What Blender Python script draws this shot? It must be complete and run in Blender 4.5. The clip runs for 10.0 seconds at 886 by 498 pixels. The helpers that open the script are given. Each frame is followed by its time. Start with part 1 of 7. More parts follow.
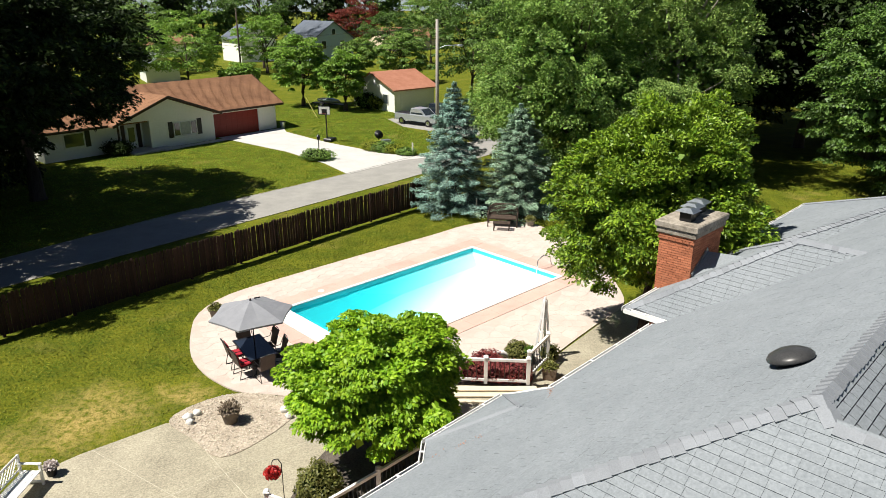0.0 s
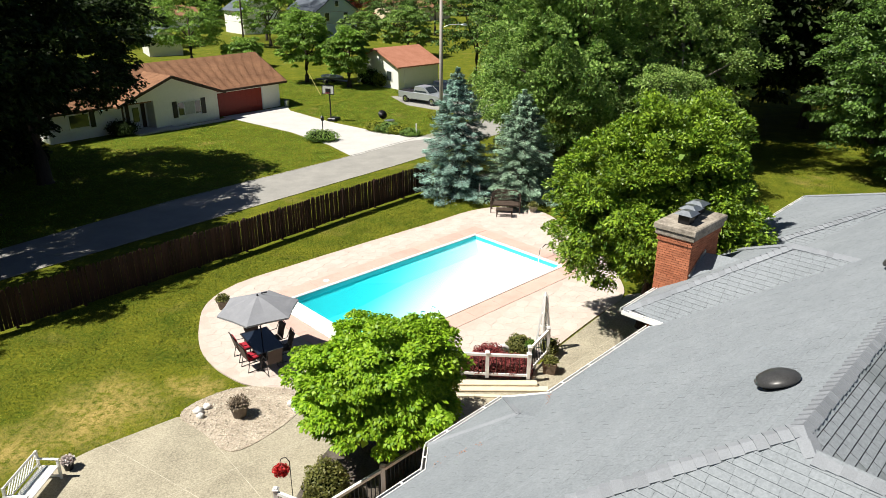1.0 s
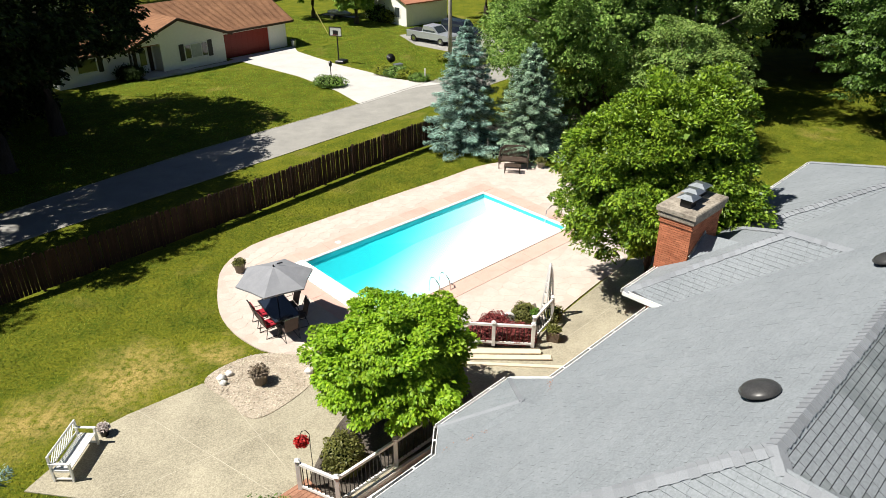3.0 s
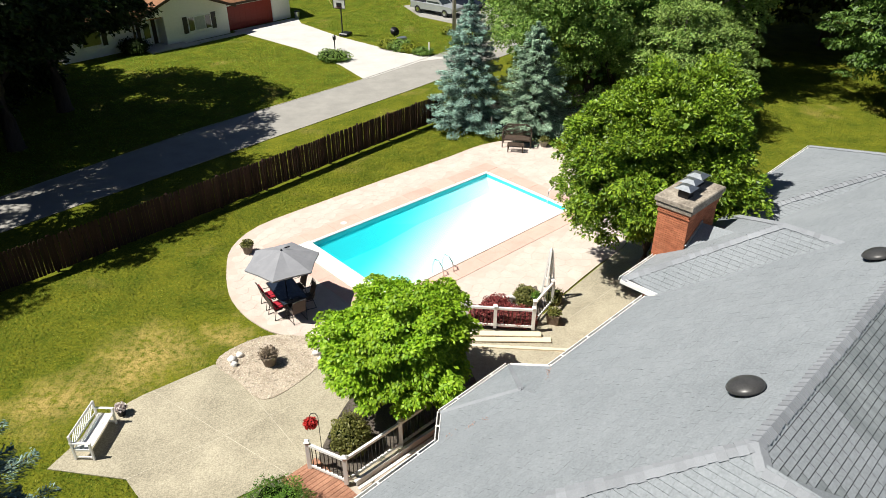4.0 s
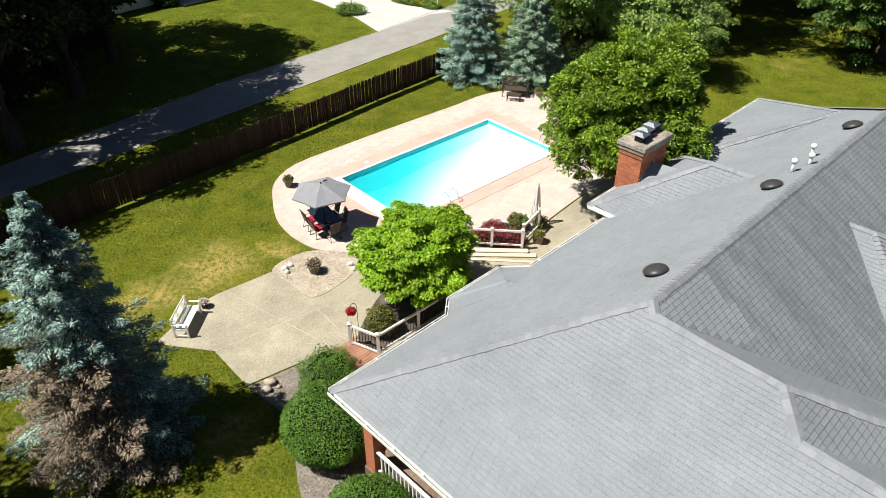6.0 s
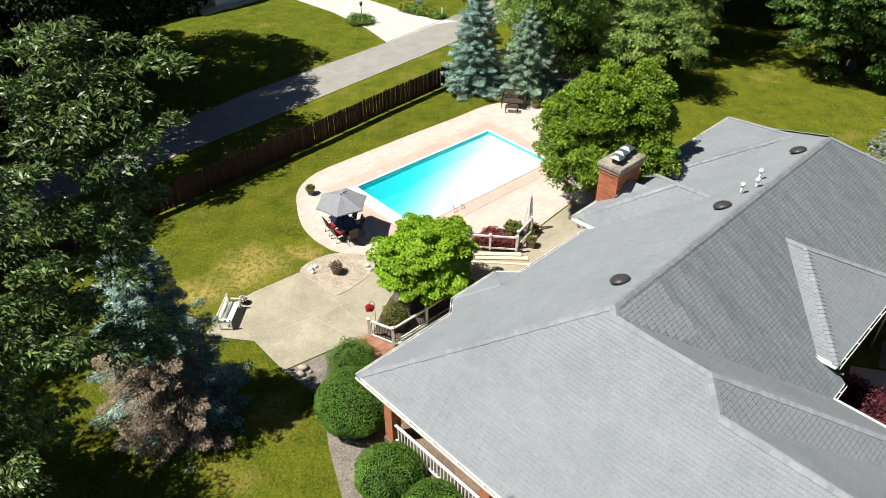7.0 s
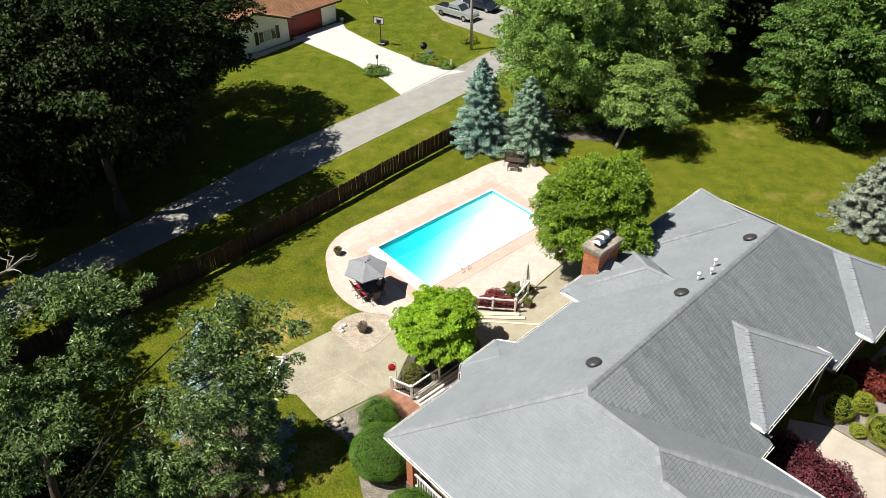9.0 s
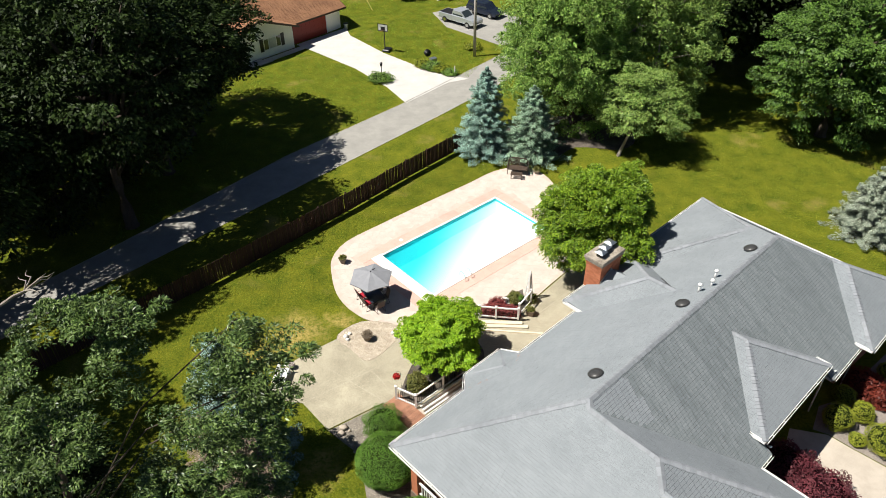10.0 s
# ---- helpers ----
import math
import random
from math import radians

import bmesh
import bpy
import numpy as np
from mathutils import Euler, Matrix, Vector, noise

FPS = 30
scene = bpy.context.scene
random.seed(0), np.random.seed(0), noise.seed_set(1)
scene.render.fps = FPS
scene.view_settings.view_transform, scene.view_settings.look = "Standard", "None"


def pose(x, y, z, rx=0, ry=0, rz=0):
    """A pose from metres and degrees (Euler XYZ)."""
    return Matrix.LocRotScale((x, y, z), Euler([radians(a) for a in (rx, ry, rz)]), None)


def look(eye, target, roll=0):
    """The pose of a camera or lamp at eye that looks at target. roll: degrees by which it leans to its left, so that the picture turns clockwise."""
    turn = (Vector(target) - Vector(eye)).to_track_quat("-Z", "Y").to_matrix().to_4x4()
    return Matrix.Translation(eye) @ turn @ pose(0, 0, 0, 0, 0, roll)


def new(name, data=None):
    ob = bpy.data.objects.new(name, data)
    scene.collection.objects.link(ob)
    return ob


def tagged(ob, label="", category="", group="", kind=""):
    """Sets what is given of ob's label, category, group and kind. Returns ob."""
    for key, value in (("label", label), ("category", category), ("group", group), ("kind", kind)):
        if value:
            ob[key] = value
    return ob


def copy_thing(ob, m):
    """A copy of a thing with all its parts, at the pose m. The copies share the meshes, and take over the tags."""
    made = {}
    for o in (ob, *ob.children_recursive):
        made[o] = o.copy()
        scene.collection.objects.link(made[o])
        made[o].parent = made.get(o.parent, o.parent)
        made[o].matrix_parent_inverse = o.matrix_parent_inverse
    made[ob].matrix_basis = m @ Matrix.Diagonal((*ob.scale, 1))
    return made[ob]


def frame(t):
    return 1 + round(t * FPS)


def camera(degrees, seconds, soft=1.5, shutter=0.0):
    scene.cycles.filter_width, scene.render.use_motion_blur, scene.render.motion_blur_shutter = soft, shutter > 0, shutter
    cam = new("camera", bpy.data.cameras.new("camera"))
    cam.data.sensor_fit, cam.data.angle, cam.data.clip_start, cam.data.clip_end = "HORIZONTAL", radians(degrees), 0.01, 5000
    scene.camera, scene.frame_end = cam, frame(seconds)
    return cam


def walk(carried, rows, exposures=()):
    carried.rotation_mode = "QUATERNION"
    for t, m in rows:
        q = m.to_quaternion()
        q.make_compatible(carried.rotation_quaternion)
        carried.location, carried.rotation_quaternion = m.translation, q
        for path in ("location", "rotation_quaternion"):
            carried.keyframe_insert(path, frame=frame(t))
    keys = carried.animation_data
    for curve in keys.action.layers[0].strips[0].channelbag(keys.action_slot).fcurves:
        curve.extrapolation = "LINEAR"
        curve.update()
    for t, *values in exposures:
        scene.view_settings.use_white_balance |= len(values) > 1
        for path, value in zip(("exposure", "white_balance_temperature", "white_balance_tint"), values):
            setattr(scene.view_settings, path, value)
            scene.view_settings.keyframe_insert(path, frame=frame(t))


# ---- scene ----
cam = camera(64.3, 10.0, soft=0.5)
METRES, EYE, TILT, LEAN, TURN = 24.0, 12.05, -19.4, 0.0, 0.0
ROWS = [
    (0.0, 0.0, 0.0, 0.0, 0.0, 0.0, -0.0),
    (0.5, 0.0009, -0.0092, 0.0208, 0.17, -1.09, -0.05),
    (1.0, 0.0017, -0.0172, 0.0391, 0.33, -2.48, -0.1),
    (1.5, 0.0012, -0.024, 0.0564, 0.51, -3.97, -0.14),
    (2.0, 0.0008, -0.031, 0.0738, 0.65, -5.48, -0.18),
    (2.5, 0.0001, -0.0383, 0.0923, 0.81, -6.99, -0.2),
    (4.0, 0.0006, -0.0661, 0.1433, 1.29, -11.26, -0.34),
    (4.5, 0.0002, -0.1, 0.1507, 1.41, -12.51, -0.42),
    (5.0, 0.0003, -0.1626, 0.1489, 1.5, -13.88, -0.49),
    (5.5, 0.0014, -0.2445, 0.1521, 1.62, -14.95, -0.52),
    (7.0, 0.0012, -0.5144, 0.2725, 1.97, -17.15, -0.65),
    (7.5, 0.0005, -0.5931, 0.3305, 2.1, -17.69, -0.66),
    (8.0, -0.0012, -0.6469, 0.4013, 2.24, -18.23, -0.65),
    (8.5, -0.001, -0.6842, 0.4716, 2.4, -18.24, -0.63),
    (9.0, -0.0008, -0.7155, 0.5301, 2.56, -18.17, -0.56),
    (9.5, -0.0008, -0.7288, 0.5536, 2.7, -18.15, -0.47),
    (10.0, -0.0024, -0.7287, 0.5588, 2.81, -18.14, -0.49),
]
walk(cam, [(t, pose(0, 0, EYE, TILT, LEAN, TURN) @ pose(METRES * x, METRES * y, METRES * z, 90 + pitch, roll, yaw)) for t, x, y, z, yaw, pitch, roll in ROWS])

# ---- light ----
SUN_AZ, SUN_EL = (-0.965, -0.26), 58.0      # towards the sun, in plan, and its height in degrees
world = bpy.data.worlds.new("world")
scene.world = world
world.use_nodes = True
wn = world.node_tree.nodes
sky = wn.new("ShaderNodeTexSky")
sky.sky_type, sky.sun_disc = "NISHITA", False
sky.sun_elevation, sky.sun_rotation = radians(SUN_EL), math.atan2(SUN_AZ[0], SUN_AZ[1])
world.node_tree.links.new(sky.outputs[0], wn["Background"].inputs[0])
wn["Background"].inputs[1].default_value = 0.05
sky.altitude, sky.air_density, sky.dust_density = 300, 0.48, 0.2
sun = new("sun", bpy.data.lights.new("sun", "SUN"))
sun.data.energy, sun.data.angle, sun.data.color = 5.0, radians(0.55), (1.0, 0.95, 0.86)
sun.matrix_world = look((0, 0, 60), (-SUN_AZ[0] * 60 / math.tan(radians(SUN_EL)), -SUN_AZ[1] * 60 / math.tan(radians(SUN_EL)), 0))
scene.view_settings.exposure = 0.68


# ---- materials ----
def material(name, a, b, rough=0.8, fine=40.0, coarse=2.0, bump=0.3, depth=0.01, metal=0.0, island=0.0, per_object=0.0, stretch=(1, 1, 1), spec=0.35, stain=None, broad=1.0):
    """Two colours mixed by noise at two scales, with relief; island and per_object vary the brightness of pieces."""
    m = bpy.data.materials.new(name)
    m.use_nodes = True
    t, n = m.node_tree, m.node_tree.nodes
    bsdf = n["Principled BSDF"]
    bsdf.inputs["Roughness"].default_value, bsdf.inputs["Metallic"].default_value = rough, metal
    bsdf.inputs["Specular IOR Level"].default_value = spec
    co, mp = n.new("ShaderNodeTexCoord"), n.new("ShaderNodeMapping")
    mp.inputs["Scale"].default_value = stretch
    t.links.new(co.outputs["Object"], mp.inputs["Vector"])
    n1, n2 = n.new("ShaderNodeTexNoise"), n.new("ShaderNodeTexNoise")
    for q, s, d in ((n1, fine, 6), (n2, coarse, 5)):
        q.inputs["Scale"].default_value, q.inputs["Detail"].default_value, q.inputs["Roughness"].default_value = s, d, 0.65
        t.links.new(mp.outputs[0], q.inputs["Vector"])
    add = n.new("ShaderNodeMath")
    add.operation = "ADD"
    t.links.new(n1.outputs[0], add.inputs[0])
    soft_part = n.new("ShaderNodeMath")
    soft_part.operation = "MULTIPLY_ADD"
    soft_part.inputs[1].default_value, soft_part.inputs[2].default_value = broad, 0.5 * (1 - broad)
    t.links.new(n2.outputs[0], soft_part.inputs[0])
    t.links.new(soft_part.outputs[0], add.inputs[1])
    rng = n.new("ShaderNodeMapRange")
    rng.inputs["From Min"].default_value, rng.inputs["From Max"].default_value = 0.72, 1.28
    t.links.new(add.outputs[0], rng.inputs["Value"])
    mix = n.new("ShaderNodeMix")
    mix.data_type = "RGBA"
    mix.inputs["A"].default_value, mix.inputs["B"].default_value = (*a, 1), (*b, 1)
    t.links.new(rng.outputs[0], mix.inputs["Factor"])
    colour = mix.outputs["Result"]
    if stain:
        n3, ramp, mx = n.new("ShaderNodeTexNoise"), n.new("ShaderNodeMapRange"), n.new("ShaderNodeMix")
        n3.inputs["Scale"].default_value, n3.inputs["Detail"].default_value = stain[1], 4
        t.links.new(co.outputs["Object"], n3.inputs["Vector"])
        ramp.inputs["From Min"].default_value, ramp.inputs["From Max"].default_value = stain[2], stain[2] + 0.16
        t.links.new(n3.outputs[0], ramp.inputs["Value"])
        mx.data_type = "RGBA"
        mx.inputs["B"].default_value = (*stain[0], 1)
        t.links.new(ramp.outputs[0], mx.inputs["Factor"])
        t.links.new(colour, mx.inputs["A"])
        colour = mx.outputs["Result"]
    for amount, kind, socket in ((island, "ShaderNodeNewGeometry", "Random Per Island"), (per_object, "ShaderNodeObjectInfo", "Random")):
        if amount:
            src, r2, hs = n.new(kind), n.new("ShaderNodeMapRange"), n.new("ShaderNodeHueSaturation")
            r2.inputs["To Min"].default_value, r2.inputs["To Max"].default_value = 1 - amount, 1 + amount
            t.links.new(src.outputs[socket], r2.inputs["Value"])
            t.links.new(r2.outputs[0], hs.inputs["Value"])
            t.links.new(colour, hs.inputs["Color"])
            colour = hs.outputs[0]
    t.links.new(colour, bsdf.inputs["Base Color"])
    if bump:
        bp = n.new("ShaderNodeBump")
        bp.inputs["Strength"].default_value, bp.inputs["Distance"].default_value = bump, depth
        t.links.new(add.outputs[0], bp.inputs["Height"])
        t.links.new(bp.outputs[0], bsdf.inputs["Normal"])
    return m


def leaf_material(name, a, b, through_light=0.35, rough=0.5, vary=0.35, spec=0.3):
    """Foliage: each leaf its own shade, and some light let through."""
    m = bpy.data.materials.new(name)
    m.use_nodes = True
    t, n = m.node_tree, m.node_tree.nodes
    bsdf = n["Principled BSDF"]
    bsdf.inputs["Roughness"].default_value, bsdf.inputs["Specular IOR Level"].default_value = rough, spec
    geo, mix, r2, hs = n.new("ShaderNodeNewGeometry"), n.new("ShaderNodeMix"), n.new("ShaderNodeMapRange"), n.new("ShaderNodeHueSaturation")
    mix.data_type = "RGBA"
    mix.inputs["A"].default_value, mix.inputs["B"].default_value = (*a, 1), (*b, 1)
    t.links.new(geo.outputs["Random Per Island"], mix.inputs["Factor"])
    co, nz = n.new("ShaderNodeTexCoord"), n.new("ShaderNodeTexNoise")
    nz.inputs["Scale"].default_value, nz.inputs["Detail"].default_value = 0.9, 4
    t.links.new(co.outputs["Object"], nz.inputs["Vector"])
    r2.inputs["From Min"].default_value, r2.inputs["From Max"].default_value = 0.3, 0.7
    r2.inputs["To Min"].default_value, r2.inputs["To Max"].default_value = 1 - vary, 1 + vary
    t.links.new(nz.outputs[0], r2.inputs["Value"])
    t.links.new(r2.outputs[0], hs.inputs["Value"])
    t.links.new(mix.outputs["Result"], hs.inputs["Color"])
    t.links.new(hs.outputs[0], bsdf.inputs["Base Color"])
    tl, ms = n.new("ShaderNodeBsdfTranslucent"), n.new("ShaderNodeMixShader")
    t.links.new(hs.outputs[0], tl.inputs["Color"])
    ms.inputs[0].default_value = through_light
    t.links.new(bsdf.outputs[0], ms.inputs[1])
    t.links.new(tl.outputs[0], ms.inputs[2])
    t.links.new(ms.outputs[0], n["Material Output"].inputs["Surface"])
    return m


def plain(name, c, rough=0.5, metal=0.0, vary=0.18, spec=0.4):
    return material(name, tuple(x * (1 - vary) for x in c), tuple(min(1, x * (1 + vary)) for x in c), rough, 60, 5, 0.08, 0.004, metal, spec=spec)


GRASS = material("lawn_grass", (0.024, 0.064, 0.004), (0.205, 0.20, 0.017), 0.95, 8.0, 0.7, 1.0, 0.10, spec=0.1, broad=0.7, stain=((0.25, 0.205, 0.055), 0.28, 0.61))
WALKWAY = material("tan_concrete", (0.35, 0.31, 0.26), (0.50, 0.445, 0.38), 0.85, 40, 0.8, 0.25, 0.004)

def worn_patch(m, at, radius, colour):
    """A bleached, ragged patch in the lawn."""
    t, n = m.node_tree, m.node_tree.nodes
    co, nz, mixv, dist, r, mx = (n.new("ShaderNode" + k) for k in ("TexCoord", "TexNoise", "VectorMath", "VectorMath", "MapRange", "Mix"))
    nz.inputs["Scale"].default_value, nz.inputs["Detail"].default_value = 0.7, 6
    t.links.new(co.outputs["Object"], nz.inputs["Vector"])
    mixv.operation, dist.operation = "MULTIPLY_ADD", "DISTANCE"
    mixv.inputs[1].default_value = (3.4, 3.4, 0)
    t.links.new(nz.outputs["Color"], mixv.inputs[0])
    t.links.new(co.outputs["Object"], mixv.inputs[2])
    dist.inputs[1].default_value = (at[0] + 1.7, at[1] + 1.7, 0)
    t.links.new(mixv.outputs[0], dist.inputs[0])
    r.inputs["From Min"].default_value, r.inputs["From Max"].default_value = radius, radius * 0.1
    t.links.new(dist.outputs["Value"], r.inputs["Value"])
    tuft, cut, both = (n.new("ShaderNode" + k) for k in ("TexNoise", "MapRange", "Math"))
    tuft.inputs["Scale"].default_value, tuft.inputs["Detail"].default_value, tuft.inputs["Roughness"].default_value = 3.5, 8, 0.75
    t.links.new(co.outputs["Object"], tuft.inputs["Vector"])
    cut.inputs["From Min"].default_value, cut.inputs["From Max"].default_value = 0.40, 0.56
    t.links.new(tuft.outputs[0], cut.inputs["Value"])
    both.operation = "MULTIPLY"
    t.links.new(r.outputs[0], both.inputs[0])
    t.links.new(cut.outputs[0], both.inputs[1])
    mx.data_type = "RGBA"
    mx.inputs["B"].default_value = (*colour, 1)
    base = n["Principled BSDF"].inputs["Base Color"]
    t.links.new(base.links[0].from_socket, mx.inputs["A"])
    t.links.new(both.outputs[0], mx.inputs["Factor"])
    t.links.new(mx.outputs["Result"], base)


for spot, size in (((-10.9, 18.6), 2.4), ((-13.0, 16.3), 1.9), ((-8.2, 20.2), 1.1), ((-7.5, 9.3), 1.4)):
    worn_patch(GRASS, spot, size, (0.40, 0.30, 0.10))
ASPHALT = material("road_asphalt", (0.225, 0.22, 0.205), (0.33, 0.32, 0.295), 0.9, 90, 0.8, 0.4, 0.006)
ASPHALT_EDGE = material("worn_road_edge", (0.20, 0.19, 0.15), (0.42, 0.40, 0.36), 0.9, 3, 0.6, 0.4, 0.006)
DRIVE = material("white_concrete", (0.43, 0.415, 0.395), (0.56, 0.545, 0.52), 0.85, 50, 0.7, 0.2, 0.004)
STONE = material("stamped_concrete", (0.46, 0.385, 0.34), (0.60, 0.52, 0.465), 0.8, 22, 1.2, 0.35, 0.006, per_object=0.03, island=0.03)
JOINT = material("stamped_joint", (0.425, 0.352, 0.305), (0.545, 0.462, 0.405), 0.9, 30, 1.5, 0.3, 0.005)
PINK = material("pink_coping", (0.50, 0.325, 0.27), (0.60, 0.41, 0.35), 0.8, 25, 1.2, 0.3, 0.005, per_object=0.06)
AGGREGATE = material("exposed_aggregate", (0.165, 0.148, 0.108), (0.51, 0.465, 0.35), 0.85, 20, 0.6, 0.9, 0.018, broad=0.5)
GRAVELBED = material("grey_gravel", (0.09, 0.08, 0.065), (0.32, 0.285, 0.24), 0.95, 14, 1.0, 1.0, 0.03, broad=0.5)
FRONTGRAVEL = material("front_gravel", (0.13, 0.11, 0.095), (0.34, 0.30, 0.265), 0.95, 16, 1.0, 1.0, 0.03, broad=0.5)
MULCH_AND_SHADE = material("dark_mulch_and_shade", (0.035, 0.029, 0.024), (0.17, 0.145, 0.12), 0.95, 18, 1.0, 1.0, 0.04)
PEBBLE = material("pale_pebbles", (0.33, 0.28, 0.215), (0.62, 0.555, 0.46), 0.8, 30, 2, 0.3, 0.01, island=0.28)
PEBBLE_BED = material("pebble_bed", (0.26, 0.215, 0.16), (0.54, 0.47, 0.38), 0.9, 16, 2, 1.0, 0.03)
SHINGLE = material("grey_shingles", (0.152, 0.172, 0.188), (0.272, 0.297, 0.318), 0.85, 22, 0.5, 0.5, 0.006, island=0.035, per_object=0.035, spec=0.45, broad=0.45)
SHINGLE_STREAKED = material("algae_streaked_shingles", (0.122, 0.141, 0.150), (0.215, 0.240, 0.252), 0.88, 14, 1.6, 0.5, 0.006, island=0.05, stretch=(1, 0.14, 0.14), spec=0.4, broad=0.9)
SHINGLE_CAP = material("grey_ridge_caps", (0.185, 0.20, 0.22), (0.275, 0.292, 0.315), 0.85, 55, 0.5, 0.5, 0.006, island=0.11)
UNDERLAY = material("roof_underlay", (0.07, 0.074, 0.08), (0.11, 0.115, 0.122), 0.9)
BRICK = material("red_brick", (0.30, 0.095, 0.045), (0.50, 0.19, 0.10), 0.85, 45, 3, 0.5, 0.006, island=0.18)
MORTAR = material("mortar", (0.26, 0.17, 0.13), (0.38, 0.27, 0.21), 0.95, 60, 4, 0.4, 0.004)
CAPSTONE = material("weathered_cap", (0.13, 0.11, 0.088), (0.42, 0.375, 0.31), 0.9, 14, 2.4, 0.5, 0.01)
WHITE = plain("white_paint", (0.78, 0.78, 0.76), 0.45, vary=0.06)
CREAM = plain("cream_paint", (0.66, 0.57, 0.42), 0.6, vary=0.1)
SIDING = plain("white_siding", (0.88, 0.87, 0.81), 0.6, vary=0.05)
BLACK = plain("black_metal", (0.018, 0.018, 0.02), 0.4, 0.3)
DARK = plain("dark_gutter_inside", (0.06, 0.055, 0.05), 0.8)
STEEL = plain("steel", (0.62, 0.64, 0.66), 0.25, 1.0, 0.08)
GALV = material("galvanised_steel", (0.38, 0.42, 0.45), (0.60, 0.64, 0.66), 0.35, 30, 6, 0.1, 0.003, 0.9)
VENT = material("dark_bronze_vent", (0.04, 0.04, 0.04), (0.07, 0.07, 0.07), 0.38, 30, 5, 0.1, 0.003, 0.2)
FENCE = material("dark_fence_wood", (0.020, 0.0095, 0.007), (0.062, 0.028, 0.020), 0.85, 12, 2, 0.6, 0.008, per_object=0.3, stretch=(6, 6, 0.5))
DECKWOOD = material("red_brown_decking", (0.22, 0.10, 0.06), (0.38, 0.20, 0.13), 0.75, 14, 2, 0.4, 0.006, per_object=0.14)
WOOD = material("weathered_wood", (0.10, 0.07, 0.05), (0.24, 0.18, 0.13), 0.8, 16, 2, 0.4, 0.006)
BARK = material("bark", (0.032, 0.024, 0.018), (0.11, 0.083, 0.063), 0.95, 9, 1.5, 1.0, 0.04, stretch=(3, 3, 0.6))
PALEBARK = material("pale_bark", (0.18, 0.15, 0.12), (0.40, 0.36, 0.31), 0.9, 9, 1.5, 0.8, 0.03, stretch=(3, 3, 0.6))
DOGWOOD = leaf_material("bright_dogwood_leaf", (0.12, 0.27, 0.008), (0.33, 0.50, 0.025), 0.2, vary=0.25)
MAGNOLIA = leaf_material("broad_leaf", (0.062, 0.145, 0.010), (0.27, 0.39, 0.030), 0.14, rough=0.42)
OAK = leaf_material("oak_leaf", (0.034, 0.085, 0.012), (0.135, 0.235, 0.04), 0.12, vary=0.45)
ASHLEAF = leaf_material("ash_leaf", (0.085, 0.175, 0.03), (0.30, 0.41, 0.10), 0.14)
LONGLEAF = leaf_material("long_oak_leaf", (0.016, 0.046, 0.008), (0.16, 0.235, 0.066), 0.06, vary=0.45, rough=0.4)
MAPLE = leaf_material("maple_leaf", (0.075, 0.17, 0.024), (0.27, 0.40, 0.085), 0.14, vary=0.4)
# Leaf colour taken near black: the trees' deep shade is put into it.
DARKLEAF = leaf_material("shade_darkened_leaf", (0.008, 0.016, 0.004), (0.036, 0.060, 0.014), 0.06, vary=0.6, spec=0.1)
SPRUCE = leaf_material("blue_spruce_needle", (0.065, 0.15, 0.12), (0.37, 0.54, 0.455), 0.12, 0.6, 0.45)
GREENSPRUCE = leaf_material("grey_green_spruce_needle", (0.08, 0.16, 0.10), (0.38, 0.52, 0.37), 0.12, 0.6, 0.45)
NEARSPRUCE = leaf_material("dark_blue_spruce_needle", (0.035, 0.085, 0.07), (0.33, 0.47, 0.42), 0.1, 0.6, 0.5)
PALESPRUCE = leaf_material("pale_grey_spruce_needle", (0.12, 0.155, 0.115), (0.46, 0.52, 0.41), 0.12, 0.6, 0.4)
BROWNSPRUCE = leaf_material("browned_spruce_needle", (0.10, 0.075, 0.052), (0.32, 0.255, 0.185), 0.1, 0.7)
BOX = leaf_material("boxwood_leaf", (0.04, 0.115, 0.010), (0.15, 0.28, 0.034), 0.12)
YEW = leaf_material("olive_yew_leaf", (0.10, 0.115, 0.022), (0.22, 0.22, 0.06), 0.2)
BARBERRY = leaf_material("red_barberry_leaf", (0.14, 0.022, 0.026), (0.40, 0.10, 0.09), 0.2)
BURGUNDY = leaf_material("burgundy_leaf", (0.07, 0.016, 0.024), (0.22, 0.055, 0.070), 0.2)
REDLEAF = leaf_material("red_maple_leaf", (0.10, 0.018, 0.012), (0.26, 0.05, 0.03), 0.3)
GOLD = leaf_material("gold_green_leaf", (0.20, 0.26, 0.02), (0.40, 0.42, 0.05), 0.3)
# Near-black cores: the shade between leaves is put into these two colours.
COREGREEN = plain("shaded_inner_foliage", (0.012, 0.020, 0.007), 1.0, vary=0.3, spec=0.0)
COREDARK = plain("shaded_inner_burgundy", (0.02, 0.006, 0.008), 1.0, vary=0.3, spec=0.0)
TERRACOTTA = plain("clay_pot", (0.16, 0.13, 0.10), 0.8)
CANOPY = material("grey_canopy_cloth", (0.20, 0.208, 0.23), (0.27, 0.278, 0.30), 0.8, 120, 2, 0.1, 0.002)
GLASSTOP = plain("dark_glass_tabletop", (0.02, 0.028, 0.045), 0.08, 0.0, 0.05, 0.6)
SLING = plain("brown_sling_fabric", (0.075, 0.055, 0.045), 0.8)
REDCUSHION = plain("red_cushion", (0.34, 0.012, 0.028), 0.85)
REDDOOR = plain("dark_red_door", (0.22, 0.018, 0.012), 0.5, vary=0.1)
BROWNROOF = material("brown_shingles", (0.17, 0.083, 0.045), (0.31, 0.16, 0.085), 0.9, 30, 0.8, 0.5, 0.01, island=0.1)
